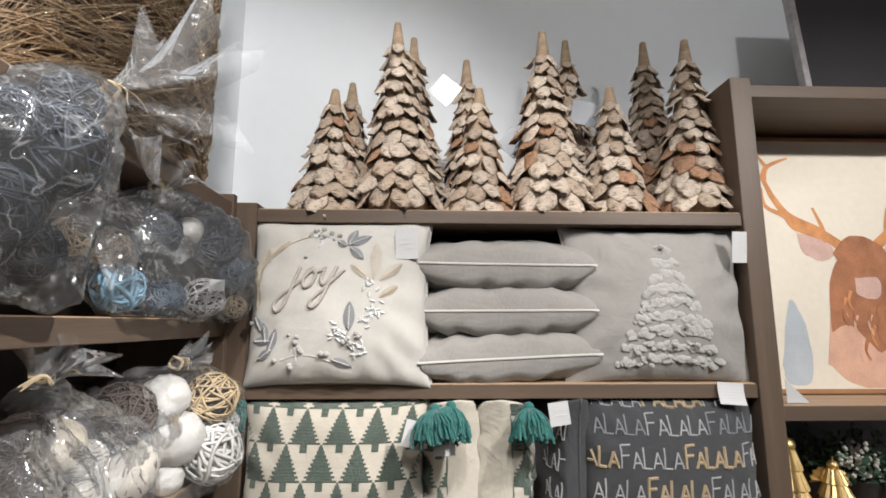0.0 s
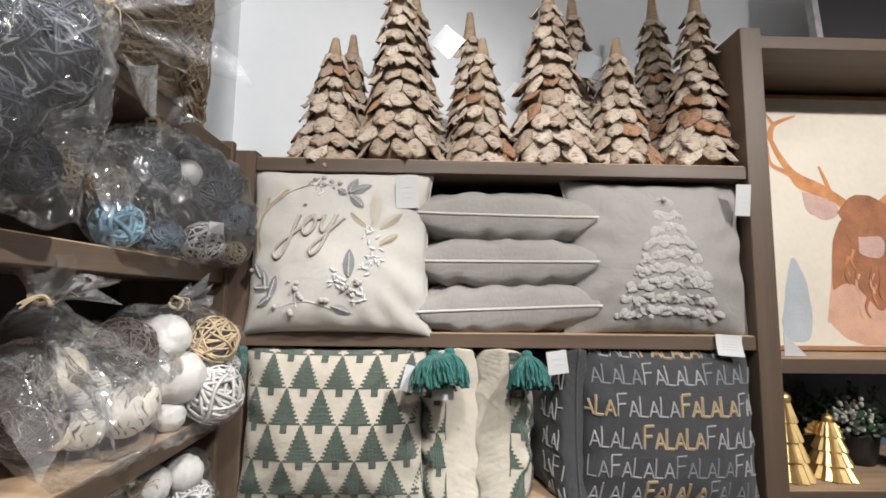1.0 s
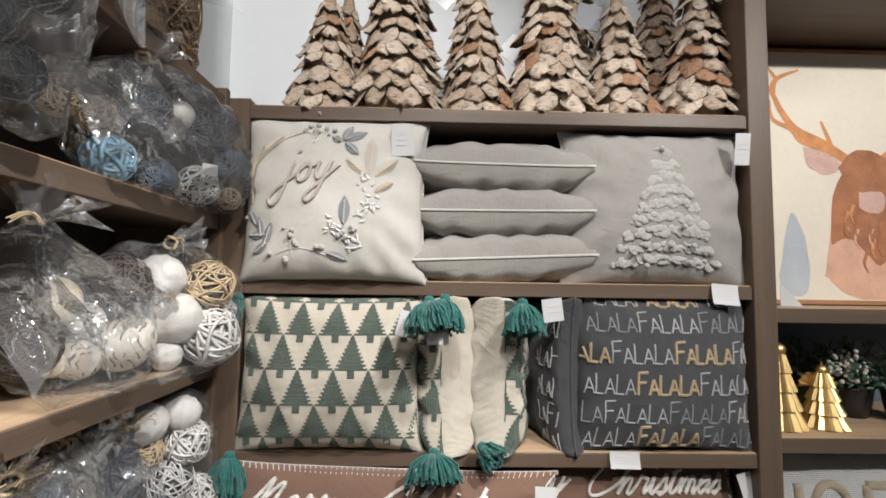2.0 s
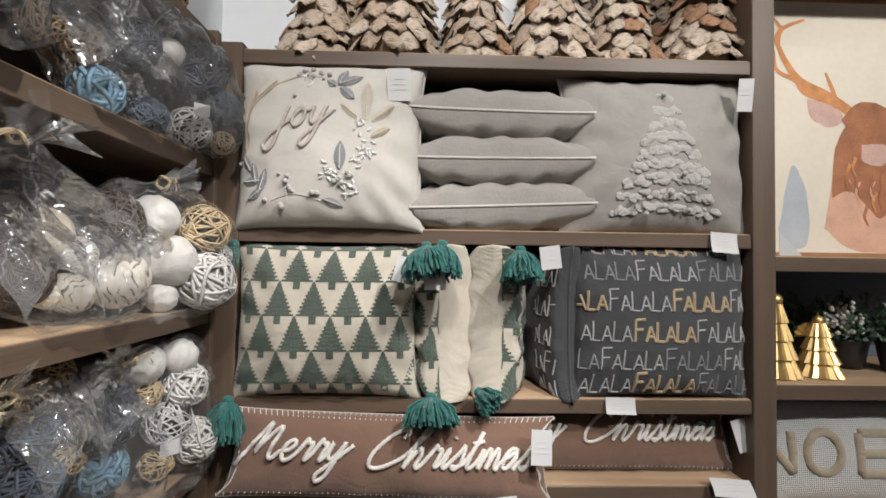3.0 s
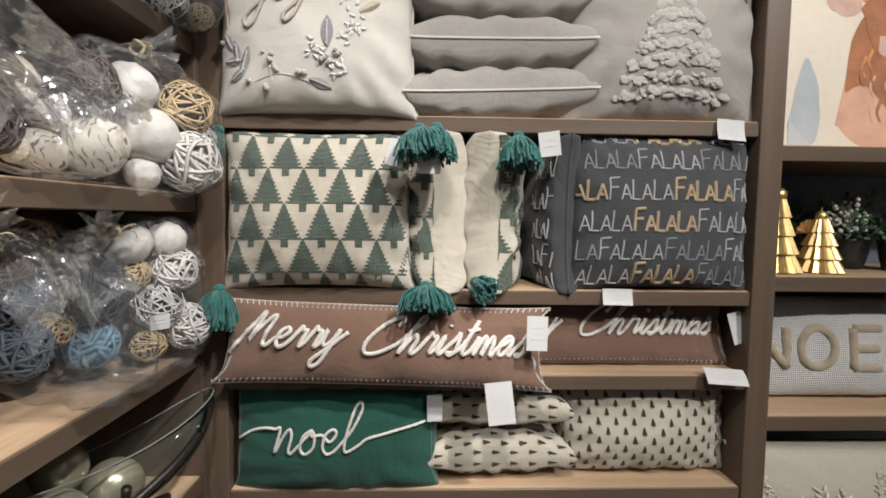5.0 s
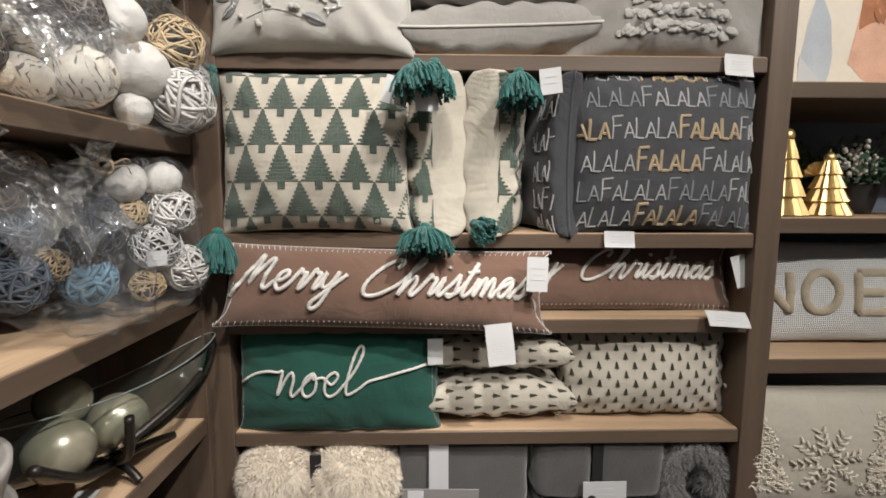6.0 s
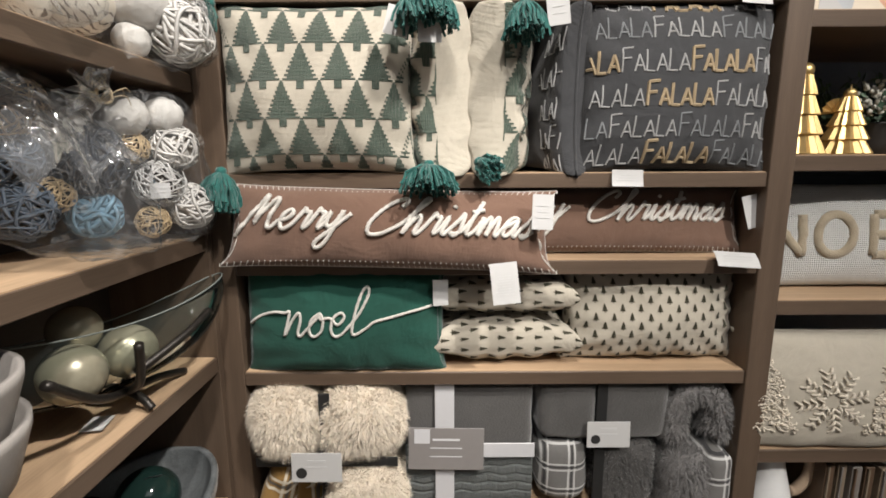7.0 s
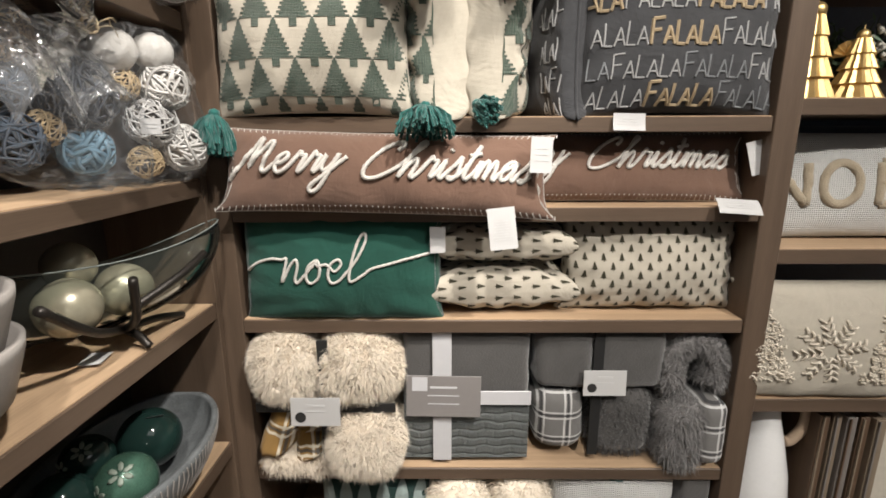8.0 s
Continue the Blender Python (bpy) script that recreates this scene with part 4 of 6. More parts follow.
SLATEB = strand_mat("slate_blue_vine", (0.036, 0.044, 0.060))
GREYW = strand_mat("whitewashed_vine", (0.55, 0.54, 0.53))
NATUR = strand_mat("natural_rattan", (0.52, 0.39, 0.23))
TWIG = strand_mat("dark_brown_twig", (0.085, 0.062, 0.05))
WHITEV = strand_mat("white_painted_rattan", (0.62, 0.60, 0.575))
BLUEV = strand_mat("sky_blue_rattan", (0.17, 0.30, 0.40))
VIOLB = strand_mat("dusty_blue_vine", (0.078, 0.104, 0.140))
PAPER = mat("white_paper_wrap", (0.54, 0.52, 0.49), 0.75, vary=0.06, scale=3, bump=0.5, bump_scale=6)
DOTS = mat("cream_seed_shell", (0.62, 0.55, 0.44), 0.8, vary=0.3, scale=5, bump=1.0, bump_scale=9)


def swirl_mat():
    m = mat("cream_marbled_shell", (0.68, 0.62, 0.53), 0.5, vary=0.05, scale=20)
    nt = m.node_tree
    b = nt.nodes["Principled BSDF"]
    ramp = next(n for n in nt.nodes if n.type == "VALTORGB")
    co = next(n for n in nt.nodes if n.type == "TEX_COORD")
    wv = nt.nodes.new("ShaderNodeTexWave")
    wv.inputs["Scale"].default_value, wv.inputs["Distortion"].default_value, wv.inputs["Detail Scale"].default_value = 1.5, 7.0, 1.2
    nt.links.new(co.outputs["Object"], wv.inputs["Vector"])
    r2 = nt.nodes.new("ShaderNodeValToRGB")
    r2.color_ramp.elements[0].position, r2.color_ramp.elements[1].position = 0.03, 0.13
    brk = nt.nodes.new("ShaderNodeTexNoise")
    brk.inputs["Scale"].default_value = 2.6
    nt.links.new(co.outputs["Object"], brk.inputs["Vector"])
    gap = nt.nodes.new("ShaderNodeMath")
    gap.operation = "MULTIPLY_ADD"
    nt.links.new(brk.outputs["Fac"], gap.inputs[0])
    gap.inputs[1].default_value, gap.inputs[2].default_value = 1.5, -0.75
    add = nt.nodes.new("ShaderNodeMath")
    nt.links.new(wv.outputs["Fac"], add.inputs[0])
    nt.links.new(gap.outputs[0], add.inputs[1])
    nt.links.new(add.outputs[0], r2.inputs[0])
    mix = nt.nodes.new("ShaderNodeMix")
    mix.data_type = "RGBA"
    nt.links.new(r2.outputs[0], mix.inputs[0])
    mix.inputs[6].default_value = (0.16, 0.125, 0.10, 1)
    nt.links.new(ramp.outputs[0], mix.inputs[7])
    nt.links.new(mix.outputs[2], b.inputs["Base Color"])
    return m


SWIRL = swirl_mat()


def film_mat(name, haze, gloss, crinkle, crease=0.15):
    """Clear crinkled film: mostly see-through, with sharp glints. haze: how milky, gloss: how shiny, crease: how strong
    the painted streaks.
    """
    m = bpy.data.materials.new(name)
    m.use_nodes = True
    nt = m.node_tree
    nt.nodes.remove(nt.nodes["Principled BSDF"])
    out = nt.nodes["Material Output"]
    tr, gl, df = nt.nodes.new("ShaderNodeBsdfTransparent"), nt.nodes.new("ShaderNodeBsdfGlossy"), nt.nodes.new("ShaderNodeBsdfDiffuse")
    tr.inputs[0].default_value = (0.985, 0.99, 0.995, 1)
    gl.inputs["Roughness"].default_value = 0.10
    df.inputs[0].default_value = (0.93, 0.94, 0.96, 1)
    co = nt.nodes.new("ShaderNodeTexCoord")
    hs = []
    for sc, amp in ((10.0, 1.0), (28.0, 0.6), (80.0, 0.2)):
        no = nt.nodes.new("ShaderNodeTexNoise")
        no.noise_type = "RIDGED_MULTIFRACTAL"
        no.inputs["Scale"].default_value, no.inputs["Detail"].default_value, no.inputs["Distortion"].default_value = sc, 1.5, 0.6
        nt.links.new(co.outputs["Object"], no.inputs["Vector"])
        mp = nt.nodes.new("ShaderNodeMath")
        mp.operation = "MULTIPLY"
        nt.links.new(no.outputs["Fac"], mp.inputs[0])
        mp.inputs[1].default_value = amp
        hs.append(mp)
    ad = nt.nodes.new("ShaderNodeMath")
    nt.links.new(hs[0].outputs[0], ad.inputs[0])
    nt.links.new(hs[1].outputs[0], ad.inputs[1])
    first = ad
    ad = nt.nodes.new("ShaderNodeMath")
    nt.links.new(first.outputs[0], ad.inputs[0])
    nt.links.new(hs[2].outputs[0], ad.inputs[1])
    bp = nt.nodes.new("ShaderNodeBump")
    bp.inputs["Strength"].default_value, bp.inputs["Distance"].default_value = crinkle, 0.02
    nt.links.new(ad.outputs[0], bp.inputs["Height"])
    nt.links.new(bp.outputs[0], gl.inputs["Normal"])
    lw = nt.nodes.new("ShaderNodeFresnel")
    lw.inputs["IOR"].default_value = 1.5
    gain = nt.nodes.new("ShaderNodeMath")
    gain.operation = "MULTIPLY_ADD"
    gain.use_clamp = True
    nt.links.new(lw.outputs[0], gain.inputs[0])
    gain.inputs[1].default_value, gain.inputs[2].default_value = gloss, 0.0
    m1, m2 = nt.nodes.new("ShaderNodeMixShader"), nt.nodes.new("ShaderNodeMixShader")
    # thin white creases, more diffuse than the rest, painted in for bright highlights
    fold = nt.nodes.new("ShaderNodeTexNoise")
    fold.inputs["Scale"].default_value, fold.inputs["Detail"].default_value, fold.inputs["Distortion"].default_value = 15.0, 2.0, 1.2
    nt.links.new(co.outputs["Object"], fold.inputs["Vector"])
    off, mag = nt.nodes.new("ShaderNodeMath"), nt.nodes.new("ShaderNodeMath")
    off.operation, mag.operation = "SUBTRACT", "ABSOLUTE"
    nt.links.new(fold.outputs["Fac"], off.inputs[0])
    off.inputs[1].default_value = 0.5
    nt.links.new(off.outputs[0], mag.inputs[0])
    ridge = nt.nodes.new("ShaderNodeMapRange")
    for k, v in ((1, 0.0), (2, 0.014), (3, haze + crease), (4, haze)):
        ridge.inputs[k].default_value = v
    nt.links.new(mag.outputs[0], ridge.inputs[0])
    nt.links.new(ridge.outputs[0], m1.inputs[0])
    nt.links.new(tr.outputs[0], m1.inputs[1])
    nt.links.new(df.outputs[0], m1.inputs[2])
    nt.links.new(gain.outputs[0], m2.inputs[0])
    nt.links.new(m1.outputs[0], m2.inputs[1])
    nt.links.new(gl.outputs[0], m2.inputs[2])
    nt.links.new(m2.outputs[0], out.inputs["Surface"])
    return m


FILM = film_mat("clear_plastic_film", 0.017, 0.34, 0.7, 0.09)
STREAKY = film_mat("taut_plastic_film", 0.030, 0.75, 1.0, 0.11)
LOOSE = film_mat("bunched_plastic_film", 0.085, 0.75, 1.0, 0.14)
RAFFIA = mat("raffia_tie", (0.50, 0.40, 0.26), 0.7, vary=0.2, scale=40)


def to_mesh(name, bm, material, smooth=False):
    me = bpy.data.meshes.new(name)
    bm.to_mesh(me)
    bm.free()
    me.materials.append(material)
    if smooth:
        me.shade_smooth()
    return me


def wound_mesh(seed, count, r, flat, material):
    """Strands wound round a ball of radius 1. flat: how much wider than thick."""
    rng = random.Random(seed)
    bm = bmesh.new()
    for k in range(count):
        ax = Vector((rng.gauss(0, 1), rng.gauss(0, 1), rng.gauss(0, 1))).normalized()
        u = ax.orthogonal().normalized()
        v = ax.cross(u)
        tilt, rad = rng.uniform(-0.45, 0.45), rng.uniform(0.88, 1.0)
        a0, span = rng.uniform(0, 6.28), rng.uniform(3.2, 6.2)
        n = 18
        pts = []
        for q in range(n):
            a = a0 + span * q / (n - 1)
            p = (math.cos(a) * u + math.sin(a) * v) * math.sqrt(1 - tilt * tilt) + ax * (tilt + 0.08 * math.sin(3 * a + k))
            pts.append(p.normalized() * rad * (1 + 0.03 * math.sin(5 * a + k)))
        prev = None
        for q, p in enumerate(pts):
            d = (pts[min(n - 1, q + 1)] - pts[max(0, q - 1)]).normalized()
            nrm = p.normalized()
            s = d.cross(nrm).normalized()
            w = r * flat
            ring = [bm.verts.new(p + s * w), bm.verts.new(p + nrm * r * 0.8), bm.verts.new(p - s * w), bm.verts.new(p - nrm * r * 0.8)]
            if prev:
                for i in range(4):
                    bm.faces.new((prev[i], prev[(i + 1) % 4], ring[(i + 1) % 4], ring[i]))
            prev = ring
    return to_mesh("strands", bm, material, True)


def wrapped_mesh(seed, material, ridge=0.02, egg=1.0, sub=3):
    bm = bmesh.new()
    bmesh.ops.create_icosphere(bm, subdivisions=sub + 1, radius=1)
    for v in bm.verts:
        p = v.co.copy()
        v.co = p * (1 + ridge * math.sin(9 * p.x + 6 * p.z + 4 * noise.noise(p * 1.5 + Vector((seed, 0, 0)))) + 0.02 * noise.noise(p * 3 + Vector((seed, 3, 0))))
        v.co.y *= egg
    return to_mesh("shell", bm, material, True)


# Solid spheres coloured as the shade inside the hollow wound balls.
SHADE_CORE = wrapped_mesh(1, mat("hollow_shade", (0.05, 0.042, 0.035), 0.9, vary=0.2), 0.0, 1, 2)
SHADE_CORE_PALE = wrapped_mesh(2, mat("pale_hollow_shade", (0.30, 0.27, 0.23), 0.9, vary=0.2), 0.0, 1, 2)
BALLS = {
    "D": (wound_mesh(1, 70, 0.030, 1.3, SLATEB), SHADE_CORE, "slate blue vine ball"),
    "G": (wound_mesh(2, 42, 0.030, 1.2, GREYW), SHADE_CORE, "whitewashed vine ball"),
    "N": (wound_mesh(3, 34, 0.036, 1.2, NATUR), SHADE_CORE, "natural rattan ball"),
    "T": (wound_mesh(4, 90, 0.028, 1.1, TWIG), SHADE_CORE, "dark brown twig ball"),
    "S": (wound_mesh(5, 40, 0.030, 2.2, WHITEV), SHADE_CORE_PALE, "white painted rattan ball"),
    "B": (wound_mesh(6, 44, 0.028, 3.8, BLUEV), SHADE_CORE, "sky blue rattan strip ball"),
    "V": (wound_mesh(7, 60, 0.034, 1.5, VIOLB), SHADE_CORE, "dusty blue vine ball"),
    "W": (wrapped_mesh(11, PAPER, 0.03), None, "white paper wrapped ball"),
    "P": (wrapped_mesh(12, PAPER, 0.03), None, "white paper wrapped ball"),
    "E": (wrapped_mesh(13, SWIRL, 0.012, 1.25), None, "cream marbled oval ball with brown streaks"),
    "O": (wrapped_mesh(14, DOTS, 0.02), None, "cream ball covered in seed pods"),
}
BAGS = {
    "navy": ((-0.729, -0.385, 1.982, 0.032, "N"), (-0.711, -0.326, 1.975, 0.032, "N"), (-0.686, -0.243, 2.012, 0.047, "D"), (-0.704, -0.302, 1.907, 0.041, "B"), (-0.641, -0.099, 2.023, 0.059, "D"), (-0.597, -0.078, 1.955, 0.036, "V"), (-0.648, -0.116, 1.900, 0.042, "G"), (-0.602, -0.066, 1.884, 0.025, "N"), (-0.676, -0.209, 1.897, 0.034, "V"), (-0.666, -0.163, 2.033, 0.028, "W")),
    "white": ((-0.626, -0.094, 1.695, 0.053, "N"), (-0.660, -0.158, 1.632, 0.052, "P"), (-0.670, -0.190, 1.710, 0.044, "P"), (-0.614, -0.101, 1.592, 0.059, "S"), (-0.604, -0.071, 1.641, 0.029, "G"), (-0.696, -0.276, 1.695, 0.055, "T"), (-0.690, -0.257, 1.600, 0.049, "E"), (-0.713, -0.334, 1.580, 0.031, "E"), (-0.711, -0.326, 1.640, 0.029, "E"), (-0.664, -0.171, 1.564, 0.030, "P")),
    "twig": ((-0.725, -0.374, 1.670, 0.039, "O"), (-0.739, -0.421, 1.689, 0.038, "T"), (-0.734, -0.405, 1.606, 0.044, "T"), (-0.723, -0.365, 1.580, 0.022, "O"), (-0.749, -0.454, 1.645, 0.037, "T")),
    "mixed": ((-0.690, -0.173, 1.437, 0.037, "P"), (-0.655, -0.114, 1.440, 0.035, "P"), (-0.648, -0.103, 1.382, 0.046, "S"), (-0.689, -0.165, 1.380, 0.029, "N"), (-0.725, -0.232, 1.358, 0.062, "D"), (-0.665, -0.131, 1.314, 0.046, "G"), (-0.634, -0.086, 1.266, 0.046, "S"), (-0.675, -0.149, 1.242, 0.031, "N"), (-0.724, -0.229, 1.266, 0.043, "B"), (-0.739, -0.255, 1.410, 0.033, "P")),
    "blue": ((-0.752, -0.276, 1.302, 0.030, "N"), (-0.763, -0.295, 1.449, 0.032, "N"), (-0.784, -0.330, 1.412, 0.042, "N"), (-0.780, -0.323, 1.360, 0.047, "V"), (-0.777, -0.318, 1.281, 0.050, "V"), (-0.808, -0.370, 1.352, 0.046, "V")),
    "slate": ((-0.585, -0.625, 2.033, 0.053, "D"), (-0.585, -0.675, 2.045, 0.034, "D"), (-0.620, -0.605, 1.980, 0.026, "T"), (-0.620, -0.590, 1.930, 0.034, "D"), (-0.600, -0.586, 2.106, 0.034, "D"), (-0.600, -0.665, 1.965, 0.040, "D")),
}
for key in ("mixed", "blue"):
    BAGS[key] = tuple((x, y, min(z, 1.483 - r), r, k) for x, y, z, r, k in BAGS[key])
rng = random.Random(77)
for bag, balls in BAGS.items():
    for x, y, z, r, kind in balls:
        skin, core, label = BALLS[kind]
        root = thing("decorative_ball", label + " inside a clear bag", "ball", pose(x, y, z, rng.uniform(0, 360), rng.uniform(-40, 40), rng.uniform(0, 360)) if kind != "E" else pose(x, y, z, rng.uniform(-25, 25), rng.uniform(0, 360), rng.uniform(-20, 20)), "decorative balls in clear bags")
        ob = new("strands" if core else "shell", skin)
        ob.parent, ob.scale = root, (r, r, r)
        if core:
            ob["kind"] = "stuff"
            # inner sphere, its colour standing for shade between the strands
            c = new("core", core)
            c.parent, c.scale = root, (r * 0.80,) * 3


def crumple(p, seed, amp):
    q = p * 16 + Vector((seed * 3.1, 0, 0))
    a = abs(noise.noise(q)) + 0.6 * abs(noise.noise(q * 2.1 + Vector((4, 4, 0))))
    return amp * (a - 0.35)


def bag_bm(balls, floor_z, seed, pad=0.014, neck=None, key_low=False):
    """Film stretched over the balls, crumpled, with a gathered neck."""
    bm = bmesh.new()
    for x, y, z, r, kind in balls:
        bmesh.ops.create_icosphere(bm, subdivisions=1, radius=r * 1.04 + pad, matrix=Matrix.Translation((x, y, z)))
    ys = [b[1] for b in balls]
    lo, hi = min(ys) - 0.03, min(max(ys) + 0.05, -0.045)
    for k in range(9):
        y = lo + (hi - lo) * k / 8
        for dx, dz in ((0.034, 0.012), (0.040, 0.075), (0.026, 0.150)):
            bm.verts.new((LX + dx + 0.010 * math.sin(2.3 * k + seed), y, floor_z + dz))
    if neck:
        for k in range(6):
            bm.verts.new(Vector(neck[0]) + 0.022 * Vector((math.cos(k), math.sin(k), 0)))
    for f in bm.faces[:]:
        bm.faces.remove(f)
    res = bmesh.ops.convex_hull(bm, input=bm.verts[:])
    junk = [g for g in res["geom_interior"] + res["geom_unused"] if isinstance(g, bmesh.types.BMVert)]
    bmesh.ops.delete(bm, geom=list(set(junk)), context="VERTS")
    long = [e for e in bm.edges if e.calc_length() > 0.03]
    for _ in range(4):
        long = [e for e in bm.edges if e.calc_length() > 0.022]
        if not long:
            break
        bmesh.ops.subdivide_edges(bm, edges=long, cuts=1)
        bmesh.ops.triangulate(bm, faces=bm.faces[:])
    bmesh.ops.smooth_vert(bm, verts=bm.verts[:], factor=0.5, use_axis_x=True, use_axis_y=True, use_axis_z=True)
    bm.normal_update()
    for v in bm.verts:
        v.co += v.normal * crumple(v.co, seed, 0.020)
        v.co.x = max(v.co.x, LEFTW + 0.03)
        v.co.y = min(v.co.y, -0.03)
        if key_low:
            v.co.z = min(v.co.z, 1.490)
        elif floor_z < 1.6 and v.co.x < LX + 0.005:
            v.co.z = min(v.co.z, 1.812)
        if v.co.x < LX + 0.005:
            v.co.z = max(v.co.z, floor_z + 0.003)
        elif v.co.z < floor_z - 0.055:
            v.co.z = floor_z - 0.055
    return bm


def plastic_bag(key, floor_z, label, neck, seed):
    balls = BAGS[key]
    cx, cy = sum(b[0] for b in balls) / len(balls), sum(b[1] for b in balls) / len(balls)
    root = thing("plastic_bag", label, "bag", pose(cx, cy, floor_z))
    inv = Matrix.Translation((-cx, -cy, -floor_z))
    bm = bag_bm(balls, floor_z, seed, neck=neck, key_low=floor_z < 1.3)
    bmesh.ops.transform(bm, matrix=inv, verts=bm.verts)
    part("film", bm, STREAKY if key in ("slate", "navy") else FILM, root, smooth=True)
    # loose film lying in folds over the balls
    ys, top = [b[1] for b in balls], max(b[2] + b[3] for b in balls)
    top = min(top, 1.468) if key in ("mixed", "blue") else min(top, 2.072)
    bm = bmesh.new()
    nu, nv, grid = 46, 22, {}
    for i in range(nu + 1):
        for j in range(nv + 1):
            y = min(ys) - 0.05 + (max(ys) - min(ys) + 0.06) * i / nu
            t = j / nv
            x = -0.80 + (0.13 if key in ("mixed", "blue") else 0.16) * t
            q = Vector((x * 13, y * 13, seed * 5.0))
            fold = abs(noise.noise(q)) + 0.5 * abs(noise.noise(q * 2.4)) + 0.2 * abs(noise.noise(q * 6))
            z = top - 0.012 + 0.035 * (fold - 0.3) - 0.11 * max(0, t - 0.55) ** 1.5 * 3 - 0.06 * abs(2 * i / nu - 1) ** 3
            grid[i, j] = bm.verts.new((x + 0.03 * noise.noise(q * 1.3), min(-0.03, y + 0.02 * noise.noise(q * 1.1)), z))
    for i in range(nu):
        for j in range(nv):
            bm.faces.new((grid[i, j], grid[i + 1, j], grid[i + 1, j + 1], grid[i, j + 1]))
    for w in bm.verts:
        if floor_z < 1.3:
            w.co.z = min(w.co.z, 1.490)
    bmesh.ops.transform(bm, matrix=inv, verts=bm.verts)
    part("loose_film", bm, LOOSE, root, "loose crinkled film", True)
    # gathered mouth: a pleated flaring frill beyond the tie
    a, d = Vector(neck[0]), Vector(neck[1]).normalized()
    u = d.orthogonal().normalized()
    v = d.cross(u)
    bm = bmesh.new()
    rings = []
    r2 = random.Random(seed)
    for j in range(9):
        t = j / 8
        rad = 0.014 + 0.6 * neck[2] * t ** 1.3
        ring = []
        for k in range(44):
            an = 2 * math.pi * k / 44
            q = rad * (1 + (0.15 + 0.55 * t) * math.sin(7 * an + seed + 2 * t) * 0.6 + 0.25 * math.sin(17 * an + 3 * t) * t)
            ring.append(bm.verts.new(a + d * (0.7 * neck[3] * t + 0.012 * math.sin(5 * an + seed) * t) + q * (math.cos(an) * u + math.sin(an) * v * 0.7)))
        rings.append(ring)
    for p, q in zip(rings, rings[1:]):
        for k in range(44):
            bm.faces.new((p[k], p[(k + 1) % 44], q[(k + 1) % 44], q[k]))
    for w in bm.verts:
        w.co.x = max(w.co.x, LEFTW + 0.03)
        w.co.y = min(w.co.y, -0.03)
    bmesh.ops.transform(bm, matrix=inv, verts=bm.verts)
    part("gathered_mouth", bm, LOOSE, root, "crinkled open mouth of the bag", True)
    bm = bmesh.new()
    tube_into(bm, [a + 0.012 * (math.cos(t) * u + math.sin(t) * v) + d * (0.003 * math.sin(3 * t)) for t in [2 * math.pi * k / 16 for k in range(16)]], 0.0028, 6, True)
    for k in range(5):
        e = a + Vector((r2.uniform(0.0, 0.03), r2.uniform(-0.045, 0.045), r2.uniform(-0.015, 0.01)))
        tube_into(bm, smooth_line([a + 0.015 * u, (a + e) / 2 + Vector((0.01, 0, 0.008)), e], 5), 0.0009, 4)
    bmesh.ops.transform(bm, matrix=inv, verts=bm.verts)
    part("raffia_tie", bm, RAFFIA, root, "natural raffia tie")
    return root


plastic_bag("navy", 1.858, "clear plastic bag of blue and natural balls, tied with raffia", ((-0.66, -0.30, 2.085), (0.1, 0.5, 0.8), 0.05, 0.09), 1)
plastic_bag("slate", 1.858, "clear plastic bag of dark blue balls hanging over the shelf", ((-0.60, -0.525, 2.150), (0.14, 0.85, 0.30), 0.20, 0.17), 2)
plastic_bag("white", 1.534, "clear plastic bag of white and marbled balls, tied with raffia", ((-0.65, -0.20, 1.775), (0.1, 0.7, 0.15), 0.035, 0.09), 3)
plastic_bag("twig", 1.534, "clear plastic bag of brown twig balls", ((-0.66, -0.50, 1.78), (0.1, 0.25, 0.6), 0.07, 0.06), 4)
plastic_bag("mixed", 1.200, "clear plastic bag of white, blue and rattan balls", ((-0.67, -0.25, 1.46), (0.05, -0.5, 0.05), 0.035, 0.07), 5)
plastic_bag("blue", 1.200, "clear plastic bag of dusty blue vine balls", ((-0.66, -0.5, 1.46), (0.2, -0.3, 0.1), 0.04, 0.07), 6)
tag("small white price sticker on a plastic bag", pose(-0.606, -0.232, 1.318, 0, 0, 50), 0.032, 0.026, 2)
tag("small white price sticker on the upper plastic bag", pose(-0.600, -0.165, 1.935, 0, 0, 50), 0.030, 0.022, 2)

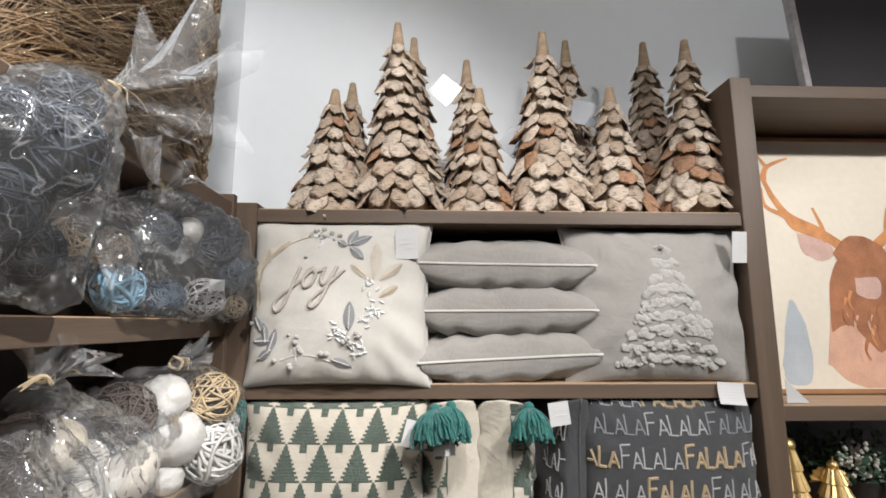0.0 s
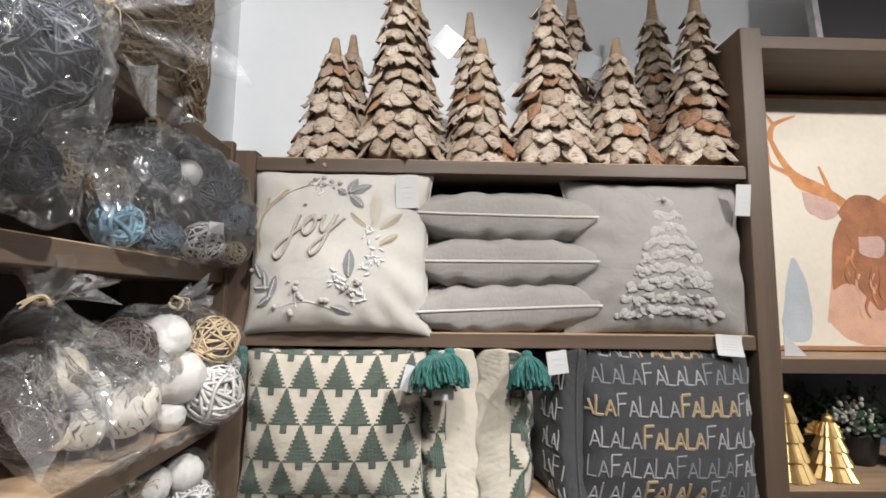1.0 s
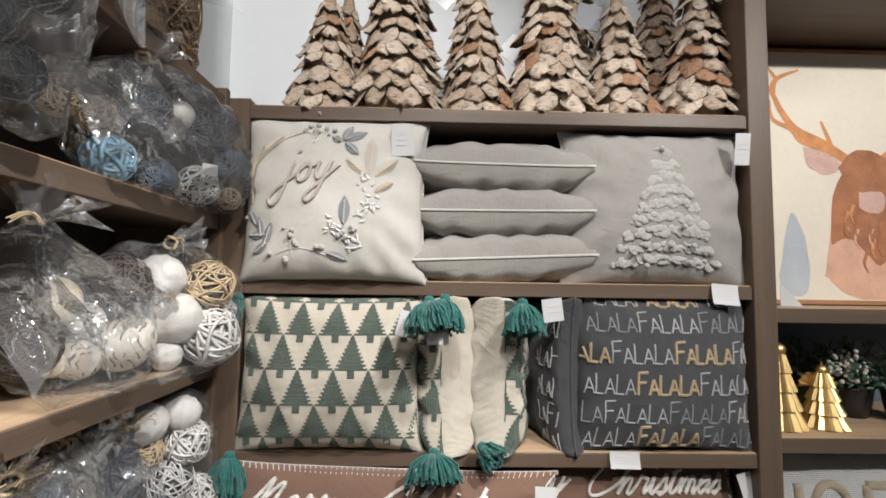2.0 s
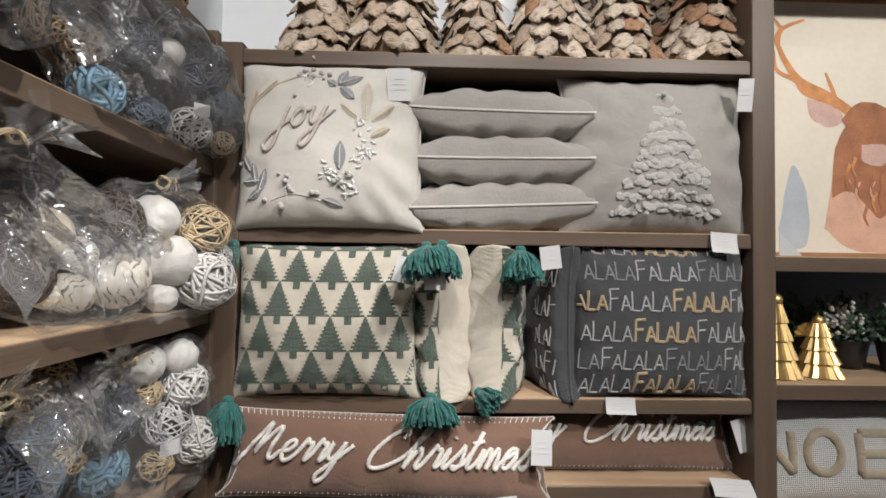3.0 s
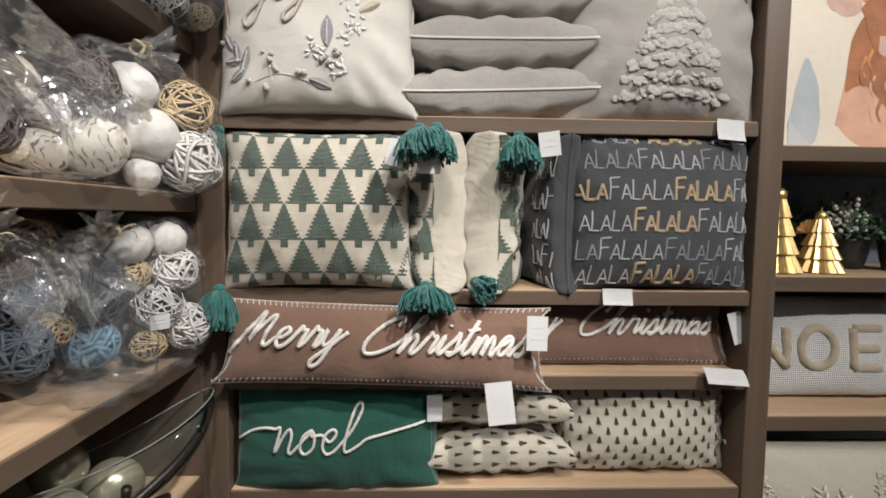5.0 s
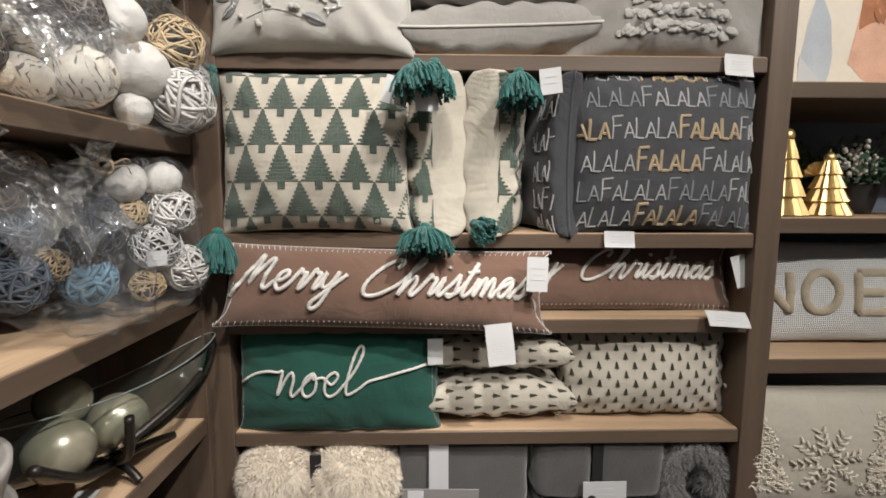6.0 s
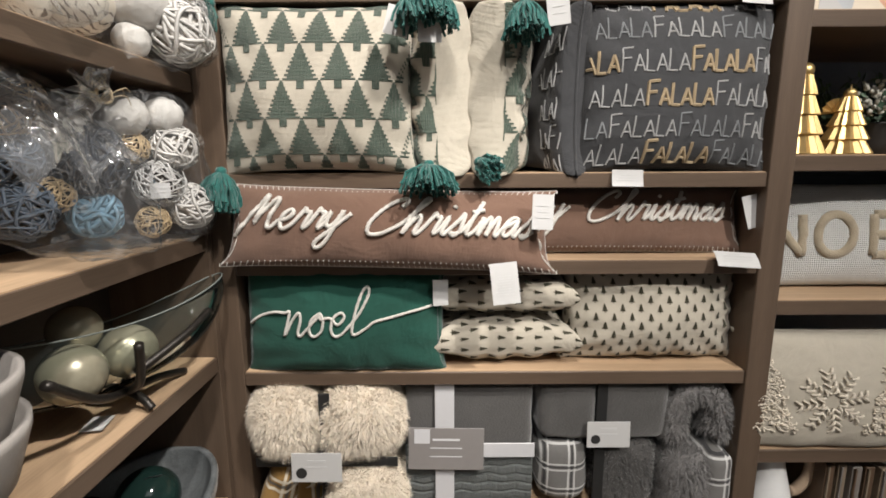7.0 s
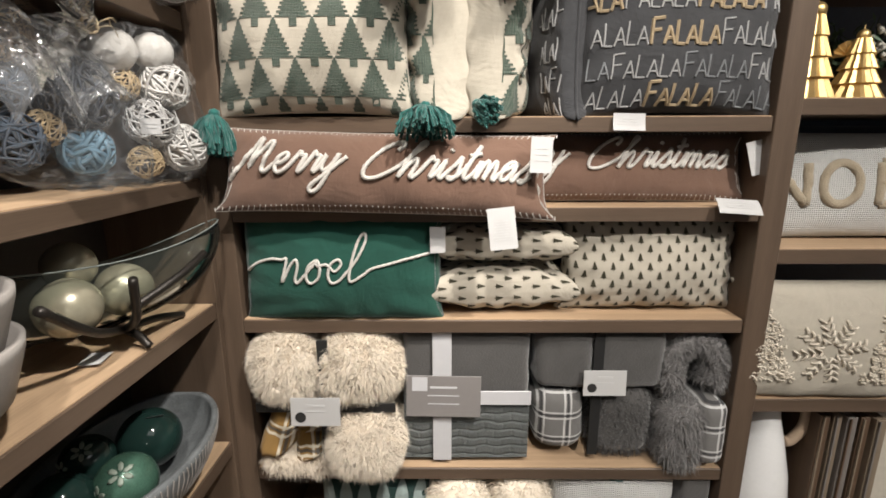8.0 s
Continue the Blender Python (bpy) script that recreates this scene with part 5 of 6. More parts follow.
# glittering vine bundle above the corner bay
GLITTER = mat("bronze_glitter_vine", (0.42, 0.325, 0.22), 0.20, metal=0.75, vary=0.6, scale=60, bump=0.7, bump_scale=400)
root = thing("vine_wreath", "bronze glitter grapevine wreath lying over the shelf top", "wreath", pose(-0.74, -0.42, 2.42))
rng = random.Random(21)
for ring_n, (cx, cy, cz, rad, ry, n) in enumerate(((0.01, 0.05, 0.0, 0.115, 0.33, 1250), (0.02, 0.285, 0.05, 0.065, 0.30, 640))):
    bm = bmesh.new()
    for k in range(n):
        # strands wind round an upright roll
        z0 = rng.uniform(-ry, ry)
        a0, span = rng.uniform(0, 6.28), rng.uniform(2.0, 4.2)
        r = rad * rng.uniform(0.88, 1.06)
        slope = rng.uniform(-0.11, 0.11) + (0.05 if ring_n == 0 else 0)
        bulge = 1 + 0.05 * math.sin(z0 * 34)
        pts = []
        for q in range(12):
            a = a0 + span * q / 11
            pts.append((cx + r * bulge * 0.9 * math.cos(a), cy + r * bulge * (1.45 if ring_n == 0 else 1.0) * math.sin(a), max(-0.285, cz + z0 + slope * (a - a0) + 0.004 * math.sin(4 * a + k))))
        tube_into(bm, pts, rng.uniform(0.0007, 0.0015), 4)
    tagged(part("vines", bm, GLITTER, root, "bronze glitter twigs"), kind="stuff")
    core_bm = lathe_bm([(rad * 0.86, -0.28), (rad * 0.9, 0), (rad * 0.86, ry)], 20)
    for v in core_bm.verts:
        v.co = Vector((cx + v.co.x * 0.85, cy + v.co.y * (1.4 if ring_n == 0 else 0.95), v.co.z + (cz if v.co.z > 0 else 0)))
    part("core", core_bm, TWIG, root)

# ---- throws on the lower shelf ----
def rounded_box(w, d, h, r, n=5, wob=0.0, seed=0):
    """A soft box, w by d by h, its middle at the origin."""
    bm = bmesh.new()
    bmesh.ops.create_cube(bm, size=1)
    bmesh.ops.scale(bm, verts=bm.verts, vec=(w, d, h))
    bmesh.ops.bevel(bm, geom=bm.edges[:], offset=r, segments=n, affect="EDGES", profile=0.5)
    bmesh.ops.subdivide_edges(bm, edges=[e for e in bm.edges if e.calc_length() > 0.05], cuts=5, use_grid_fill=True)
    if wob:
        bm.normal_update()
        for v in bm.verts:
            v.co += v.normal * wob * (noise.noise(v.co * 14 + Vector((seed, 0, 0))) + 0.5 * noise.noise(v.co * 35 + Vector((seed, 0, 0))))
    return bm


def fur(parent, base, material, length, count, seed, droop=0.5, width=0.0022):
    """Tufts of pile standing off the surface of a mesh object."""
    rng = random.Random(seed)
    me = base.data
    tris = []
    for p in me.polygons:
        if p.normal.y < 0.55:
            tris.append((p.area, p.index))
    total = sum(a for a, _ in tris)
    verts, faces = [], []
    for area, idx in tris:
        p = me.polygons[idx]
        k = area / total * count
        k = int(k) + (rng.random() < k - int(k))
        vs = [me.vertices[i].co for i in p.vertices]
        for _ in range(k):
            u, v = rng.random(), rng.random()
            if len(vs) == 4:
                c = vs[0].lerp(vs[1], u).lerp(vs[3].lerp(vs[2], u), v)
            else:
                k3 = rng.randrange(1, len(vs) - 1)
                u, v = (1 - u, 1 - v) if u + v > 1 else (u, v)
                c = vs[0] + (vs[k3] - vs[0]) * u + (vs[k3 + 1] - vs[0]) * v
            lock = Vector((noise.noise(c * 40), 0.3 * noise.noise(c * 40 + Vector((7, 0, 0))), noise.noise(c * 40 + Vector((0, 7, 0)))))
            d = (p.normal + 1.0 * lock + 0.28 * Vector((rng.gauss(0, 1), rng.gauss(0, 1), rng.gauss(0, 1)))).normalized()
            ln = length * rng.uniform(0.6, 1.2)
            side = d.cross(Vector((rng.gauss(0, 1), rng.gauss(0, 1), rng.gauss(0, 1)))).normalized() * width
            m1, e = c + d * ln * 0.55, c + d * ln + Vector((0, 0, -droop * ln))
            b = len(verts)
            verts += [c - side, c + side, m1 - side * 0.8, m1 + side * 0.8, e]
            faces += [(b, b + 1, b + 3, b + 2), (b + 2, b + 3, b + 4)]
    fm = bpy.data.meshes.new("fur_nap")
    fm.from_pydata([tuple(v) for v in verts], [], faces)
    fm.materials.append(material)
    ob = new("fur_nap", fm)
    ob.parent = parent
    ob.matrix_basis = base.matrix_basis.copy()
    return tagged(ob, kind="stuff")


CREAMFUR = mat("cream_shaggy_pile", (0.80, 0.715, 0.60), 0.9, vary=0.08, scale=30, sheen=0.4)
GREYFUR = mat("grey_shaggy_pile", (0.19, 0.182, 0.180), 0.8, vary=0.3, scale=30, sheen=0.3)
GREYPLUSH = mat("grey_plush", (0.068, 0.065, 0.063), 0.95, vary=0.15, scale=14, bump=0.5, bump_scale=200, sheen=0.5)
BLUEGREY = mat("blue_grey_knit", (0.20, 0.215, 0.213), 0.95, vary=0.12, scale=14, bump=0.6, bump_scale=180, sheen=0.3)
RIBBON = mat("white_satin_ribbon", (0.56, 0.56, 0.58), 0.35, vary=0.04)
GREYCARD = mat("grey_card", (0.22, 0.205, 0.20), 0.5, vary=0.05)
STRAP = mat("black_strap", (0.012, 0.012, 0.012), 0.7, vary=0.2)


def plaid_mat(name, base, band, thin, scale):
    """Woven plaid: wide and thin crossing bands."""
    m = fabric(name, base, 900, 0.4)
    nt = m.node_tree
    b = nt.nodes["Principled BSDF"]
    ramp = next(n for n in nt.nodes if n.type == "VALTORGB")
    co = next(n for n in nt.nodes if n.type == "TEX_COORD")
    sep = nt.nodes.new("ShaderNodeSeparateXYZ")
    nt.links.new(co.outputs["Object"], sep.inputs[0])
    last = ramp.outputs[0]
    for axis in (0, 2):
        mul = nt.nodes.new("ShaderNodeMath")
        mul.operation = "MULTIPLY_ADD"
        nt.links.new(sep.outputs[axis], mul.inputs[0])
        mul.inputs[1].default_value, mul.inputs[2].default_value = scale, 10.3
        fr = nt.nodes.new("ShaderNodeMath")
        fr.operation = "FRACT"
        nt.links.new(mul.outputs[0], fr.inputs[0])
        cr = nt.nodes.new("ShaderNodeValToRGB")
        cr.color_ramp.interpolation = "CONSTANT"
        el = cr.color_ramp.elements
        el[0].position, el[0].color = 0.0, (0, 0, 0, 1)
        el[1].position, el[1].color = 0.40, (1, 1, 1, 1)
        for pos, c in ((0.48, 0.0), (0.52, 0.5), (0.60, 0.0), (0.64, 1.0), (0.70, 0.0)):
            e = el.new(pos)
            e.color = (c, c, c, 1)
        nt.links.new(fr.outputs[0], cr.inputs[0])
        for lo, hi, col in ((0.75, 0.9, thin), (0.25, 0.6, band)):
            cmp_ = nt.nodes.new("ShaderNodeMath")
            cmp_.operation = "COMPARE"
            nt.links.new(cr.outputs[0], cmp_.inputs[0])
            cmp_.inputs[1].default_value, cmp_.inputs[2].default_value = (1.0, 0.2) if lo > 0.5 else (0.5, 0.2)
            mx = nt.nodes.new("ShaderNodeMath")
            mx.operation = "MULTIPLY"
            nt.links.new(cmp_.outputs[0], mx.inputs[0])
            mx.inputs[1].default_value = 0.8
            mix = nt.nodes.new("ShaderNodeMix")
            mix.data_type = "RGBA"
            nt.links.new(mx.outputs[0], mix.inputs[0])
            nt.links.new(last, mix.inputs[6])
            mix.inputs[7].default_value = (*col, 1)
            last = mix.outputs[2]
    nt.links.new(last, b.inputs["Base Color"])
    return m


PLAIDGOLD = plaid_mat("mustard_plaid", (0.30, 0.175, 0.055), (0.06, 0.06, 0.06), (0.75, 0.70, 0.58), 11)
PLAIDGREY = plaid_mat("grey_plaid", (0.17, 0.165, 0.16), (0.025, 0.025, 0.03), (0.66, 0.66, 0.65), 15)
SHZ = 0.462


def card(parent, x, y, z, w, h, material, tilt=0, logo=BLACKINK, bars=2, dot=True):
    c = part("label_card", rounded_box(w, 0.002, h, 0.0008, 1), material, parent, "printed cardboard label")
    c.matrix_basis = pose(x, y, z, -4, tilt, 0)
    if dot:
        d = part("print_dot", lathe_bm([(0.0001, 0), (w * 0.11, 0.0), (w * 0.11, 0.0006), (0.0001, 0.0006)], 20), BLACKINK, c)
        d.matrix_basis = pose(-w * 0.30, -0.0012, -h * 0.18, 90, 0, 0)
    for k in range(bars):
        ww = w * (0.36 if k == 0 else 0.42)
        hh = 0.005 if k == 0 else 0.002
        bar = part("print_bar", box_bm(-ww / 2, ww / 2, -0.0018, -0.0010, -hh / 2, hh / 2, 0), INK if material is not GREYCARD else RIBBON, c)
        bar.matrix_basis = pose(0.0, 0, h * (0.22 - 0.2 * k), 0, 0, 0)
    return c


# cream shaggy throw, folded in rolls and strapped, with its plaid corner showing
fur_throw = thing("fur_throw", "cream shaggy throw rolled and strapped, mustard plaid corner showing", "blanket", pose(-0.402, 0.105, SHZ))
for n, (x, y, z, w, d, h) in enumerate(((-0.098, -0.02, 0.280, 0.155, 0.26, 0.170), (0.078, -0.02, 0.278, 0.195, 0.26, 0.168), (0.09, -0.05, 0.085, 0.175, 0.25, 0.165), (-0.08, -0.02, 0.030, 0.17, 0.22, 0.055))):
    ob = part("roll", rounded_box(w, d, h, min(w, h) * 0.42, 6, 0.008, n), CREAMFUR, fur_throw, smooth=True)
    ob.matrix_basis = pose(x, y, z)
    fur(fur_throw, ob, CREAMFUR, 0.021, 26000 if h > 0.1 else 10000, 60 + n, 0.4, 0.0008)


def petal_fold(ln, top, wide, deep, seed):
    """A gathered lobe of cloth that widens downwards from its knot."""
    bm = bmesh.new()
    nu, nv, grid = 18, 14, {}
    for j in range(nv + 1):
        v = j / nv
        hw = top + (wide - top) * math.sin(v * math.pi / 2)
        for i in range(nu):
            a = 2 * math.pi * i / nu
            q = Vector((3 * math.cos(a), 3 * v, seed))
            pleat = 1 + 0.10 * math.sin(5 * a + seed) * v + 0.10 * noise.noise(q)
            grid[j, i] = bm.verts.new((hw * math.cos(a) * pleat, deep * (0.5 + 0.5 * v) * math.sin(a) * pleat, -ln * v + 0.012 * math.cos(2 * a + seed) * v))
    for j in range(nv):
        for i in range(nu):
            bm.faces.new((grid[j, i], grid[j + 1, i], grid[j + 1, (i + 1) % nu], grid[j, (i + 1) % nu]))
    bm.faces.new([grid[0, i] for i in range(nu)])
    bm.faces.new([grid[nv, i] for i in range(nu)][::-1])
    bmesh.ops.recalc_face_normals(bm, faces=bm.faces)
    return bm


for x, z, ln, wide, r, seed in ((-0.105, 0.185, 0.125, 0.046, 14, 1.0), (-0.055, 0.185, 0.062, 0.040, -8, 4.0), (-0.058, 0.135, 0.080, 0.046, -10, 7.0)):
    ob = part("plaid_fold", petal_fold(ln, 0.022, wide, 0.075, seed), PLAIDGOLD, fur_throw, "mustard plaid cloth gathered in a knot", True)
    ob.matrix_basis = pose(x, -0.07, z, 0, r, 0)
part("strap", box_bm(-0.013, 0.013, -0.128, -0.123, 0.02, 0.36, 0.001), STRAP, fur_throw, "black elastic strap")
part("strap", box_bm(-0.17, 0.17, -0.128, -0.123, 0.172, 0.196, 0.001), STRAP, fur_throw, "black elastic strap")
card(fur_throw, -0.01, -0.178, 0.205, 0.115, 0.07, CARD, 0)

# folded grey throw with ribbon
fold_throw = thing("folded_throw", "folded grey cable knit throw tied with white ribbon", "blanket", pose(-0.058, 0.165, SHZ))
ob = part("plush_layer", rounded_box(0.315, 0.26, 0.185, 0.022, 4, 0.003, 5), GREYPLUSH, fold_throw, smooth=True)
ob.matrix_basis = pose(0.0, -0.011, 0.278)
ob = part("knit_layer", rounded_box(0.322, 0.28, 0.205, 0.022, 4, 0.002, 6), BLUEGREY, fold_throw, smooth=True)
ob.matrix_basis = pose(0.0, 0.01, 0.106, -3, 0, 0)
rng = random.Random(31)
bm = bmesh.new()
nx, nz, grid = 130, 84, {}
for i in range(nx + 1):
    for j in range(nz + 1):
        x, z = -0.158 + 0.316 * i / nx, 0.014 + 0.186 * j / nz
        q = Vector((x * 22, z * 30, 2.0))
        row = (z + 0.004 * noise.noise(q) + 0.0025 * math.sin(x * 95)) / 0.0235
        col = (x + 0.006 * noise.noise(q * 0.8 + Vector((5, 0, 0)))) / 0.047 + 0.5 * (int(row) % 2)
        fr, fc = abs(2 * (row % 1) - 1), abs(2 * (col % 1) - 1)
        dent = 0.0052 * max(0, (fr - 0.55) / 0.45) ** 2 + 0.0016 * max(0, (fc - 0.7) / 0.3) ** 2
        grid[i, j] = bm.verts.new((x, -0.1415 + dent - 0.003 * noise.noise(q * 0.3), z))
for i in range(nx):
    for j in range(nz):
        bm.faces.new((grid[i, j], grid[i + 1, j], grid[i + 1, j + 1], grid[i, j + 1]))
bmesh.ops.solidify(bm, geom=bm.faces[:], thickness=0.006)
bmesh.ops.recalc_face_normals(bm, faces=bm.faces)
tagged(part("cable_knit", bm, BLUEGREY, fold_throw, "padded block knit face", True), kind="stuff")
part("ribbon", box_bm(-0.085, -0.038, -0.150, -0.147, 0.012, 0.366, 0.001), RIBBON, fold_throw, "white satin ribbon")
part("ribbon", box_bm(-0.040, 0.160, -0.1535, -0.1505, 0.172, 0.210, 0.001), RIBBON, fold_throw, "white satin ribbon")
c = card(fold_throw, -0.058, -0.157, 0.198, 0.185, 0.108, GREYCARD, 1, bars=3, dot=False)
part("print_flag", box_bm(-0.078, -0.04, -0.0018, -0.001, 0.014, 0.05, 0), RIBBON, c)

# grey plush and plaid throw in four rolls
rolls = thing("plush_throw", "grey plush and plaid throw folded in four and strapped", "blanket", pose(0.268, 0.165, SHZ))
for x, z, w, h, m_, r in ((-0.082, 0.288, 0.145, 0.165, GREYPLUSH, 0), (0.082, 0.285, 0.17, 0.165, GREYPLUSH, 0), (-0.085, 0.115, 0.13, 0.185, PLAIDGREY, 0), (0.078, 0.105, 0.155, 0.195, GREYPLUSH, 0)):
    ob = part("roll", rounded_box(w, 0.24, h, 0.05 if z < 0.2 else 0.03, 6, 0.005, x * 90), m_, rolls, smooth=True)
    ob.matrix_basis = pose(x, -0.02, z)
    if x > 0 and z < 0.2:
        fur(rolls, ob, GREYPLUSH, 0.013, 5000, 71, 0.7, 0.0010)
part("strap", box_bm(-0.013, 0.013, -0.138, -0.133, 0.02, 0.36, 0.001), STRAP, rolls, "black elastic strap")
card(rolls, 0.012, -0.158, 0.235, 0.105, 0.066, CARD, 0)

# rolled grey fur throw
roll_throw = thing("fur_throw", "grey shaggy throw rolled up with a plaid lining", "blanket", pose(0.510, 0.09, SHZ))
bm = bmesh.new()
pts = smooth_line([(-0.055, 0, 0.205), (-0.05, 0, 0.30), (0.0, 0, 0.338), (0.05, 0, 0.30), (0.055, 0, 0.215)], 5)
tube_into(bm, pts, 0.034, 12)
bmesh.ops.scale(bm, verts=bm.verts, vec=(1, 2.2, 1))
bmesh.ops.recalc_face_normals(bm, faces=bm.faces)
ob = part("loop", bm, GREYFUR, roll_throw, smooth=True)
fur(roll_throw, ob, GREYFUR, 0.018, 8000, 81, 0.6, 0.0010)
ob = part("body", rounded_box(0.095, 0.20, 0.18, 0.04, 6, 0.004, 2), GREYFUR, roll_throw, smooth=True)
ob.matrix_basis = pose(-0.030, -0.01, 0.095)
fur(roll_throw, ob, GREYFUR, 0.020, 7500, 82, 0.8, 0.0010)
ob = part("lining", rounded_box(0.070, 0.19, 0.175, 0.03, 5, 0.003, 3), PLAIDGREY, roll_throw, "grey plaid lining", True)
ob.matrix_basis = pose(0.042, -0.015, 0.105)

# cushions on the lowest shelf
ARROW = fabric("dark_pine_canvas", (0.02, 0.05, 0.045), 800)
LEAFPALE = fabric("pale_sage_applique", (0.26, 0.32, 0.31), 800)
DEEPGREEN = fabric("muted_green_applique", (0.10, 0.19, 0.18), 800)
arrow_p = Puff(0.30, 0.32, 0.13, 51, power=0.3)
arrow = cushion("cushion", "dark pine cushion with pale leaf stripes", pose(-0.30, 0.06, 0.112 + 0.157, -4, 0, 0), arrow_p, ARROW)
for k in range(6):
    bm = bmesh.new()
    leaf_on(bm, arrow_p, -0.125 + 0.05 * k, 0.02, math.pi / 2, 0.125, 0.019)
    part("leaf", bm, LEAFPALE, arrow)
    bm = bmesh.new()
    leaf_on(bm, arrow_p, -0.125 + 0.05 * k, -0.12, math.pi / 2, 0.13, 0.019)
    part("leaf", bm, LEAFPALE, arrow)
low_fur = thing("fur_throw", "cream shaggy throw folded on the lowest shelf", "blanket", pose(0.0, 0.11, 0.112))
for x in (-0.075, 0.085):
    ob = part("roll", rounded_box(0.15, 0.24, 0.30, 0.06, 6, 0.006, x * 70), CREAMFUR, low_fur, smooth=True)
    ob.matrix_basis = pose(x, -0.02, 0.155)
    fur(low_fur, ob, CREAMFUR, 0.022, 6000, 91, 0.5, 0.0011)
snow_p = Puff(0.34, 0.32, 0.14, 52, power=0.3)
snow = cushion("cushion", "white cushion with a green patchwork tree", pose(0.335, 0.06, 0.112 + 0.157, -4, 0, 0), snow_p, WHITEKNIT)
for z0, w0 in ((0.10, 0.05), (0.03, 0.09), (-0.06, 0.13)):
    bm = bmesh.new()
    n = 10
    lo = [bm.verts.new(snow_p(-w0 + 2 * w0 * q / n, z0 - 0.03, -1, 0.002)) for q in range(n + 1)]
    hi = [bm.verts.new(snow_p((-w0 + 2 * w0 * q / n) * 0.35, z0 + 0.045, -1, 0.002)) for q in range(n + 1)]
    for q in range(n):
        bm.faces.new((lo[q], lo[q + 1], hi[q + 1], hi[q]))
    part("tree_tier", bm, DEEPGREEN, snow)
bin_root = thing("storage_bin", "dark charcoal storage bin on the lowest shelf", "bin", pose(0.548, 0.12, 0.112))
part("body", rounded_box(0.075, 0.2, 0.31, 0.012, 3), GREYPLUSH, bin_root).matrix_basis = pose(0, 0, 0.155)

# ---- the tall bay: painting, gold ornaments, greenery, jug and frames ----
CANVAS = mat("cream_painted_canvas", (0.72, 0.65, 0.54), 0.8, vary=0.07, scale=4, bump=0.3, bump_scale=260)
RUST = mat("rust_brown_paint", (0.34, 0.135, 0.06), 0.7, vary=0.4, scale=16, bump=0.4, bump_scale=120)
RUSTPALE = mat("pale_rose_paint", (0.62, 0.36, 0.25), 0.7, vary=0.2, scale=16, bump=0.3, bump_scale=120)
ORANGE = mat("burnt_orange_paint", (0.55, 0.235, 0.085), 0.7, vary=0.35, scale=24, bump=0.4, bump_scale=120)
BLUSH = mat("blush_paint", (0.55, 0.36, 0.30), 0.7, vary=0.2, scale=20)
MIST = mat("misty_blue_paint", (0.42, 0.45, 0.48), 0.8, vary=0.12, scale=12)
COPPER = mat("copper_wood_frame", (0.34, 0.17, 0.08), 0.4, vary=0.2, scale=20)

paint = thing("framed_painting", "cream canvas painting with plain rust and orange shapes, copper frame", "painting", pose(1.068, 0.165, 1.664, -6, 0, 0) @ Matrix.Diagonal((1.06, 1.0, 1.04, 1)))
part("canvas", box_bm(-0.30, 0.30, -0.004, 0.014, 0.012, 0.715, 0), CANVAS, paint)
for x0, x1, z0, z1 in ((-0.312, 0.312, 0, 0.012), (-0.312, 0.312, 0.715, 0.727), (-0.312, -0.30, 0.012, 0.715), (0.30, 0.312, 0.012, 0.715)):
    part("frame_bar", box_bm(x0, x1, -0.008, 0.018, z0, z1), COPPER, paint, "thin copper frame")
LEVEL = [0.0045]


def patch(outline, material, name="painted_shape"):
    """A flat painted shape with a wavering edge, on the canvas."""
    LEVEL[0] += 0.00006
    pts = smooth_line([(x, z, 0) for x, z in outline + (outline[0],)], 6)[:-1]
    bm = bmesh.new()
    vs = []
    for p in pts:
        w = 0.004 * noise.noise(Vector((p.x * 60, p.y * 60, LEVEL[0] * 1000)))
        vs.append(bm.verts.new((p.x + w, -LEVEL[0], 0.275 + p.y + w)))
    f = bm.faces.new(vs)
    bmesh.ops.triangulate(bm, faces=[f])
    bmesh.ops.recalc_face_normals(bm, faces=bm.faces)
    for g in bm.faces:
        if g.normal.y > 0:
            g.normal_flip()
    return part(name, bm, material, paint)


def limb(pts, w0, w1, material):
    """A painted stroke that narrows along its way."""
    line = smooth_line([(x, z, 0) for x, z in pts], 6)
    LEVEL[0] += 0.00006
    bm = bmesh.new()
    left, right = [], []
    for i, p in enumerate(line):
        d = (line[min(len(line) - 1, i + 1)] - line[max(0, i - 1)]).normalized()
        s = Vector((-d.y, d.x, 0)) * (w0 + (w1 - w0) * i / (len(line) - 1)) / 2
        left.append(bm.verts.new(((p + s).x, -LEVEL[0], 0.275 + (p + s).y)))
        right.append(bm.verts.new(((p - s).x, -LEVEL[0], 0.275 + (p - s).y)))
    for i in range(len(line) - 1):
        bm.faces.new((left[i], right[i], right[i + 1], left[i + 1]))
    return part("painted_stroke", bm, material, paint)


